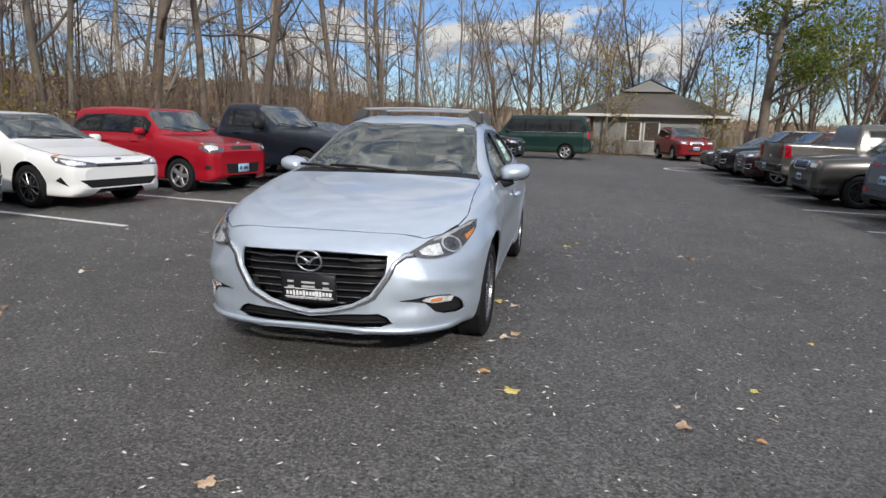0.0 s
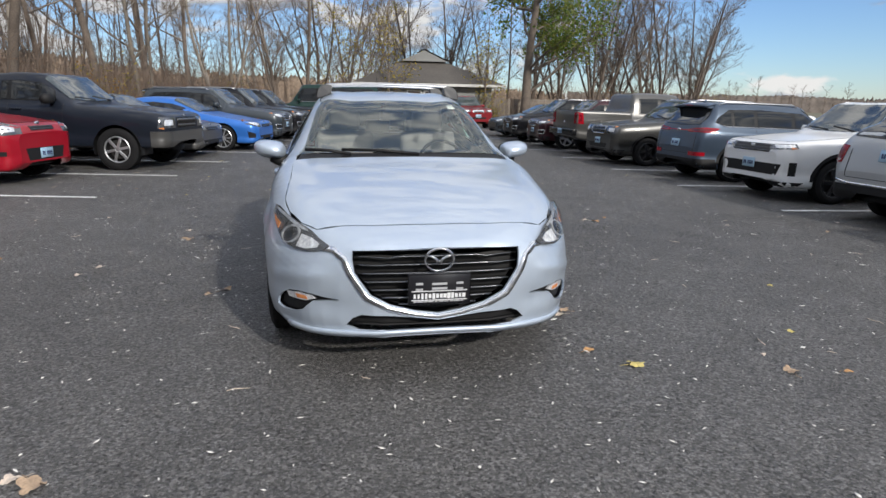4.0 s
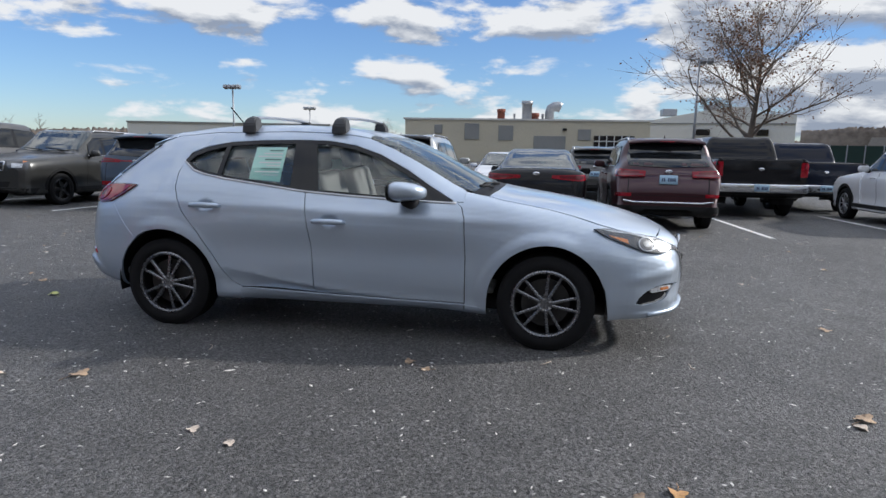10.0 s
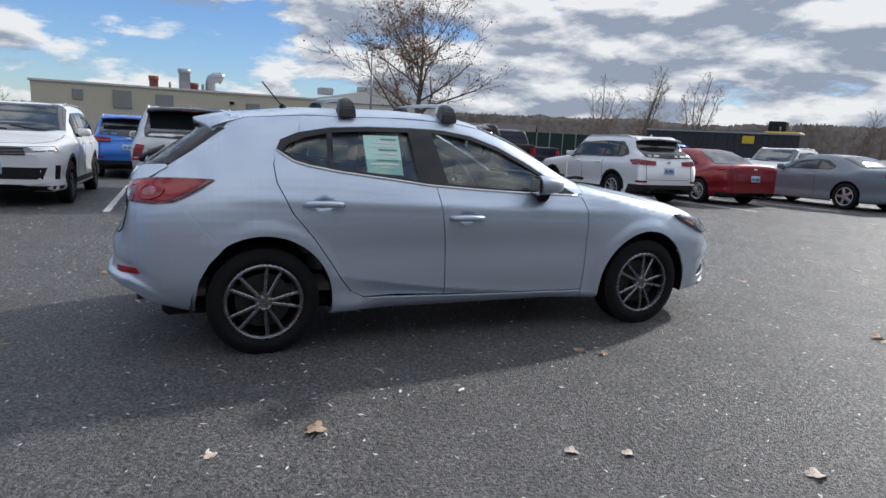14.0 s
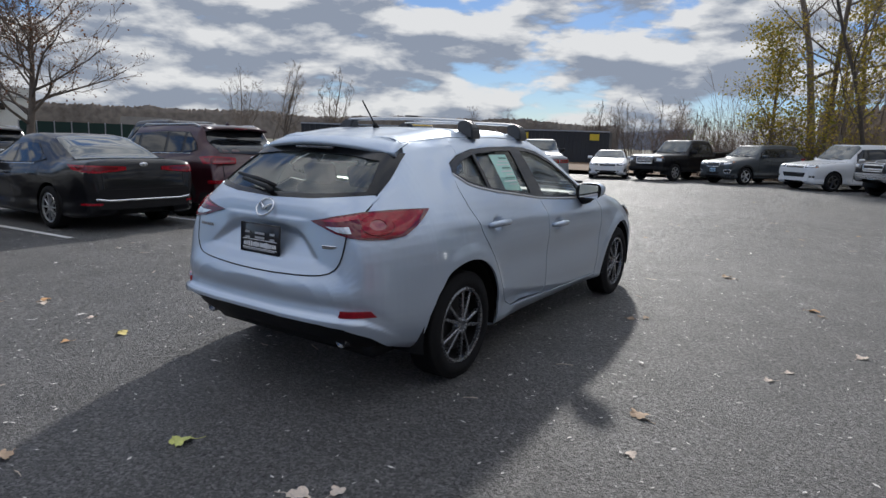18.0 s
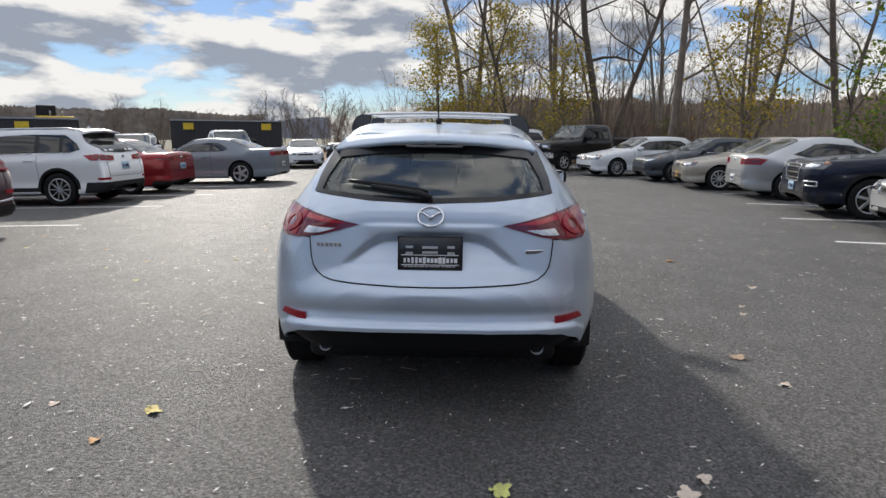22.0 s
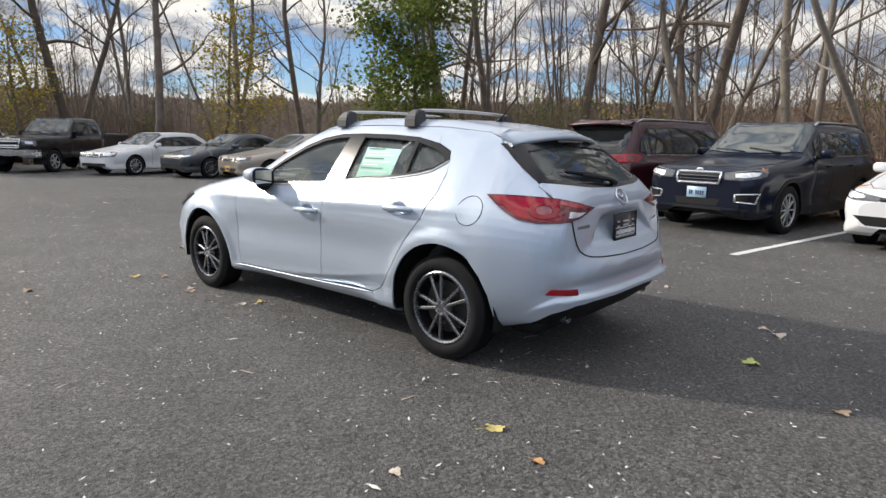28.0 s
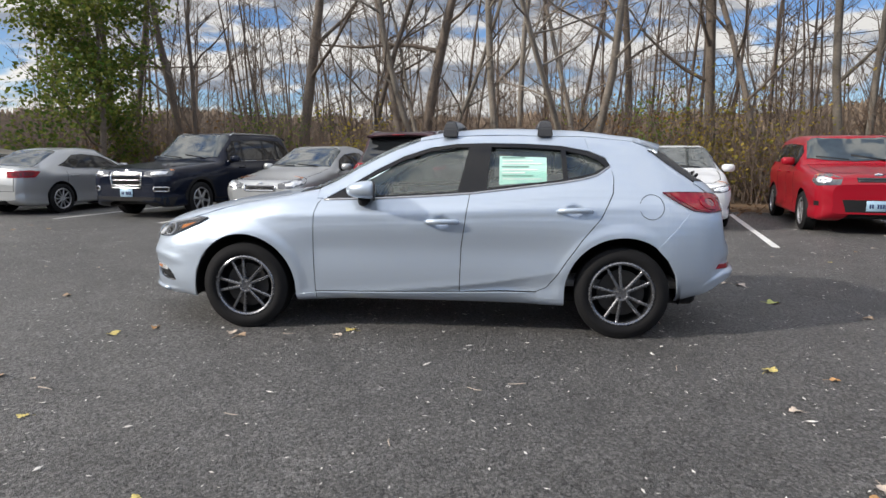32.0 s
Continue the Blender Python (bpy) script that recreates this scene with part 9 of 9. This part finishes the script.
# leaf-strewn earth along the wood's edge
v, f = [], []
rnd = random.Random(77)
edge = [(-12.6, -31.0), (-12.2, -26), (-12.4, -18), (-12.0, -12), (-11.6, -6.0), (-9.8, 4.0), (-6.3, 20.0), (-2.9, 34.6), (30, 36.0)]
LITTER = leafmat("leaf_litter", (0.12, 0.06, 0.03), (0.42, 0.24, 0.12))
pts = dense([Vector(q) for q in edge], 0.06, closed=False)
for i in range(9000):
    q = rnd.choice(pts)
    off = abs(rnd.gauss(0, 0.9))
    j = Vector((q[0], q[1]))
    inward = Vector((-1, 0.2)) if q[1] < 33 and q[0] < 0 else Vector((0, 1))
    p = j + inward.normalized() * (off - 1.0) + Vector((rnd.gauss(0, 0.3), rnd.gauss(0, 0.3)))
    s = rnd.uniform(0.03, 0.075)
    a = rnd.uniform(0, 6.28)
    k = len(v)
    z = 0.012 + rnd.random() * 0.03
    u, w = Vector((math.cos(a), math.sin(a), rnd.gauss(0, 0.25))) * s, Vector((-math.sin(a), math.cos(a), rnd.gauss(0, 0.25))) * s * 0.7
    c = Vector((p.x, p.y, z + 0.02))
    v += [c - u, c + w, c + u, c - w]
    f += [(k, k + 1, k + 2), (k, k + 2, k + 3)]
tagged(part("leaf_litter", raw("leaf_litter", v, f, LITTER, False), None), "drift of dry brown fallen leaves along the lot's edge", "leaves", kind="stuff")
v = [(x, y, -0.004) for x, y in ((-60, -60), (-11.8, -60), (-11.6, -29.5), (-11.8, -29.4), (-11.3, -6.0), (-9.5, 4.0), (-6.0, 20.0), (-2.6, 34.0), (60, 34.0), (60, 90), (-60, 90))]
tagged(part("wood_floor", raw("wood_floor", v, [tuple(range(len(v)))], EARTH, False), None), "brown leaf-covered woodland earth", kind="structure")
v = [(x, y, -0.004) for x, y in ((-11.6, -60), (40, -60), (40, -29.5), (-11.6, -29.5))]
tagged(part("wood_floor_south", raw("wood_floor_south", v, [(0, 1, 2, 3)], EARTH, False), None), "brown leaf-covered earth at the lot's end", kind="structure")

# cables on their way past the wood, and a pale low hall behind it
for dz in (0.0, 0.7, 1.5):
    v, f = [], []
    tube([Vector((-62, 14, 9.6 + dz)).lerp(Vector((-16, 62, 9.9 + dz)), i / 12) - Vector((0, 0, 2.4 * (i / 12) * (1 - i / 12))) for i in range(13)], 0.035, 5, v, f)
    ob = part("power_cable", raw("power_cable", v, f, BLACKPLASTIC), None)
    tagged(ob, "thin black overhead power cable behind the bare trees", "cable", "overhead cables")
pale = empty("pale_shed")
tagged(pale, "long low pale shed glimpsed through the wood", "building")
long_block(pale, "wall", (-30, 27), (-21, 33.8), 4, -0.1, 1.8, WHITEWALL)
long_block(pale, "roof", (-29.9, 26.8), (-20.9, 33.6), 4.4, 1.8, 1.95, STEEL)

# ---- fallen leaves and chips on the asphalt ----
LEAFTAN = mat("tan_leaf", (0.42, 0.30, 0.20), 0.8, 0, 0, 0.3, 30, 120, 0.4, 90, random_tint=0.3)
LEAFYELLOW = mat("yellow_leaf", (0.60, 0.49, 0.17), 0.7, 0, 0, 0.25, 30, 120, 0.4, 90)
LEAFLIME = mat("yellow_green_leaf", (0.52, 0.54, 0.17), 0.7, 0, 0, 0.25, 30, 120, 0.4, 90)
LEAFPALE = mat("pale_dry_leaf", (0.62, 0.52, 0.43), 0.8, 0, 0, 0.25, 30, 120, 0.4, 90)
LEAFORANGE = mat("orange_leaf", (0.52, 0.29, 0.12), 0.7, 0, 0, 0.25, 30, 120, 0.4, 90)


def leaf_mesh(name, seed, m, lobes=5):
    """A curled lobed leaf with a stalk, about 0.1 m long."""
    r = random.Random(seed)
    v, f = [(0, 0, 0.012)], []
    n = lobes * 6
    for ring in (0.5, 1.0):
        for i in range(n):
            a = 2 * math.pi * i / n
            lob = 0.62 + 0.38 * abs(math.cos(a * lobes / 2)) ** 0.7
            k = ring * (lob if ring == 1 else 0.8) * (1 - 0.15 * math.cos(a)) * r.uniform(0.92, 1.08)
            v.append((0.055 * k * math.cos(a), 0.045 * k * math.sin(a), 0.010 + ring * ring * (0.010 * math.sin(2 * a + seed) + r.uniform(-0.003, 0.006))))
    for i in range(n):
        j = (i + 1) % n
        f += [(0, 1 + i, 1 + j), (1 + i, 1 + n + i, 1 + n + j, 1 + j)]
    low = min(p[2] for p in v)
    v = [(a, b, c - low + 0.001) for a, b, c in v]
    tube([(-0.04, 0, 0.008), (-0.075, 0.008, 0.004), (-0.11, 0.002, 0.003)], 0.0016, 4, v, f)
    return raw(name, v, f, m)


LEAVES = {"tan": leaf_mesh("fallen_leaf", 1, LEAFTAN, 5), "yellow": leaf_mesh("fallen_leaf", 2, LEAFYELLOW, 5), "lime": leaf_mesh("fallen_leaf", 3, LEAFLIME, 5), "pale": leaf_mesh("fallen_leaf", 4, LEAFPALE, 4), "orange": leaf_mesh("fallen_leaf", 5, LEAFORANGE, 3)}
WORDS = {"tan": "curled tan fallen leaf on the asphalt", "yellow": "yellow lobed fallen leaf on the asphalt", "lime": "yellow-green lobed fallen leaf on the asphalt", "pale": "pale dry fallen leaf on the asphalt", "orange": "orange-brown fallen leaf on the asphalt"}


def drop_leaf(kind, x, y, rz, s=1.0):
    ob = part("fallen_leaf", LEAVES[kind], None)
    ob.matrix_world = pose(x, y, fall(x, y) + 0.001, 0, 0, rz) @ Matrix.Scale(s, 4)
    tagged(ob, WORDS[kind], "leaf", "fallen leaves")


for i, (k, x, y, s) in enumerate((("yellow", 1.12, -2.25, 1.15), ("lime", -0.31, 2.82, 1.25), ("yellow", 1.385, 2.145, 1.15), ("pale", -1.05, 2.80, 1.25), ("pale", -1.14, 2.68, 0.9), ("tan", -1.88, 1.235, 1.3), ("tan", -1.27, -0.55, 1.0), ("tan", -1.38, -0.66, 0.8), ("orange", -2.50, -1.90, 1.1), ("pale", -2.85, -0.67, 1.1), ("tan", -1.60, -2.95, 1.35), ("orange", 0.94, -2.03, 0.9), ("tan", 1.95, -2.41, 1.1), ("tan", 1.05, -1.31, 1.0), ("tan", 0.05, -3.42, 1.0), ("orange", 2.79, 1.99, 1.1), ("pale", 2.69, 2.07, 1.0), ("pale", 0.99, -0.62, 0.9), ("tan", 0.135, 3.345, 1.0), ("pale", 0.99, -1.41, 1.0), ("yellow", 0.85, -0.57, 1.0), ("tan", -2.55, -1.75, 0.8))):
    drop_leaf(k, x, y, 67 * i, s * 0.8)
rnd = random.Random(19)
for i in range(150):
    a, r = rnd.uniform(0, 6.28), rnd.uniform(3.0, 15.0)
    x, y = r * math.cos(a) * 0.75, r * math.sin(a) * 1.1
    if abs(x) < 1.2 and abs(y) < 2.5:
        continue
    drop_leaf(rnd.choice(("tan", "tan", "pale", "orange", "pale", "yellow")), x, y, rnd.uniform(0, 360), rnd.uniform(0.35, 0.7))

# shreds of leaf and seed, too many to count
CHIP = mat("pale_shreds", (0.78, 0.75, 0.70), 0.8, 0, 0, 0.15, 6, 60)
v, f = [], []
for i in range(6500):
    a, r = rnd.uniform(0, 6.28), 11 * rnd.random() ** 0.6
    x, y = r * math.cos(a) * 0.85, r * math.sin(a)
    s = rnd.uniform(0.005, 0.012) * (1.8 if rnd.random() < 0.06 else 1)
    t = rnd.uniform(0, 6.28)
    k = len(v)
    u = Vector((math.cos(t), math.sin(t), rnd.gauss(0, 0.05))) * s * rnd.uniform(1, 2.0)
    w = Vector((-math.sin(t), math.cos(t), rnd.gauss(0, 0.06))) * s * rnd.uniform(0.4, 0.75)
    c = Vector((x, y, fall(x, y) + 0.004 + s * 0.35))
    v += [c - u, c + w, c + u, c - w * 0.8, c + Vector((0, 0, s * 0.22))]
    f += [(k, k + 1, k + 4), (k + 1, k + 2, k + 4), (k + 2, k + 3, k + 4), (k + 3, k, k + 4)]
tagged(part("leaf_shreds", raw("leaf_shreds", v, f, CHIP, False), None), "scattered pale shreds of leaves and seeds on asphalt", "litter", kind="stuff")
v, f = [], []
for i in range(110):
    a, r = rnd.uniform(0, 6.28), 8.5 * rnd.random() ** 0.6
    p = Vector((r * math.cos(a) * 0.9, r * math.sin(a), 0.005))
    p.z += fall(p.x, p.y)
    t = rnd.uniform(0, 6.28)
    ln = rnd.uniform(0.03, 0.12)
    q = [p]
    for k in range(3):
        t += rnd.gauss(0, 0.35)
        q.append(q[-1] + Vector((math.cos(t), math.sin(t), 0)) * ln / 3)
        q[-1].z = fall(q[-1].x, q[-1].y) + 0.005
    tube(q, [0.003, 0.0028, 0.0024, 0.0015], 4, v, f)
tagged(part("leaf_stalks", raw("leaf_stalks", v, f, LEAFPALE), None), "thin dry leaf stalks and twigs on asphalt", "litter", kind="stuff")
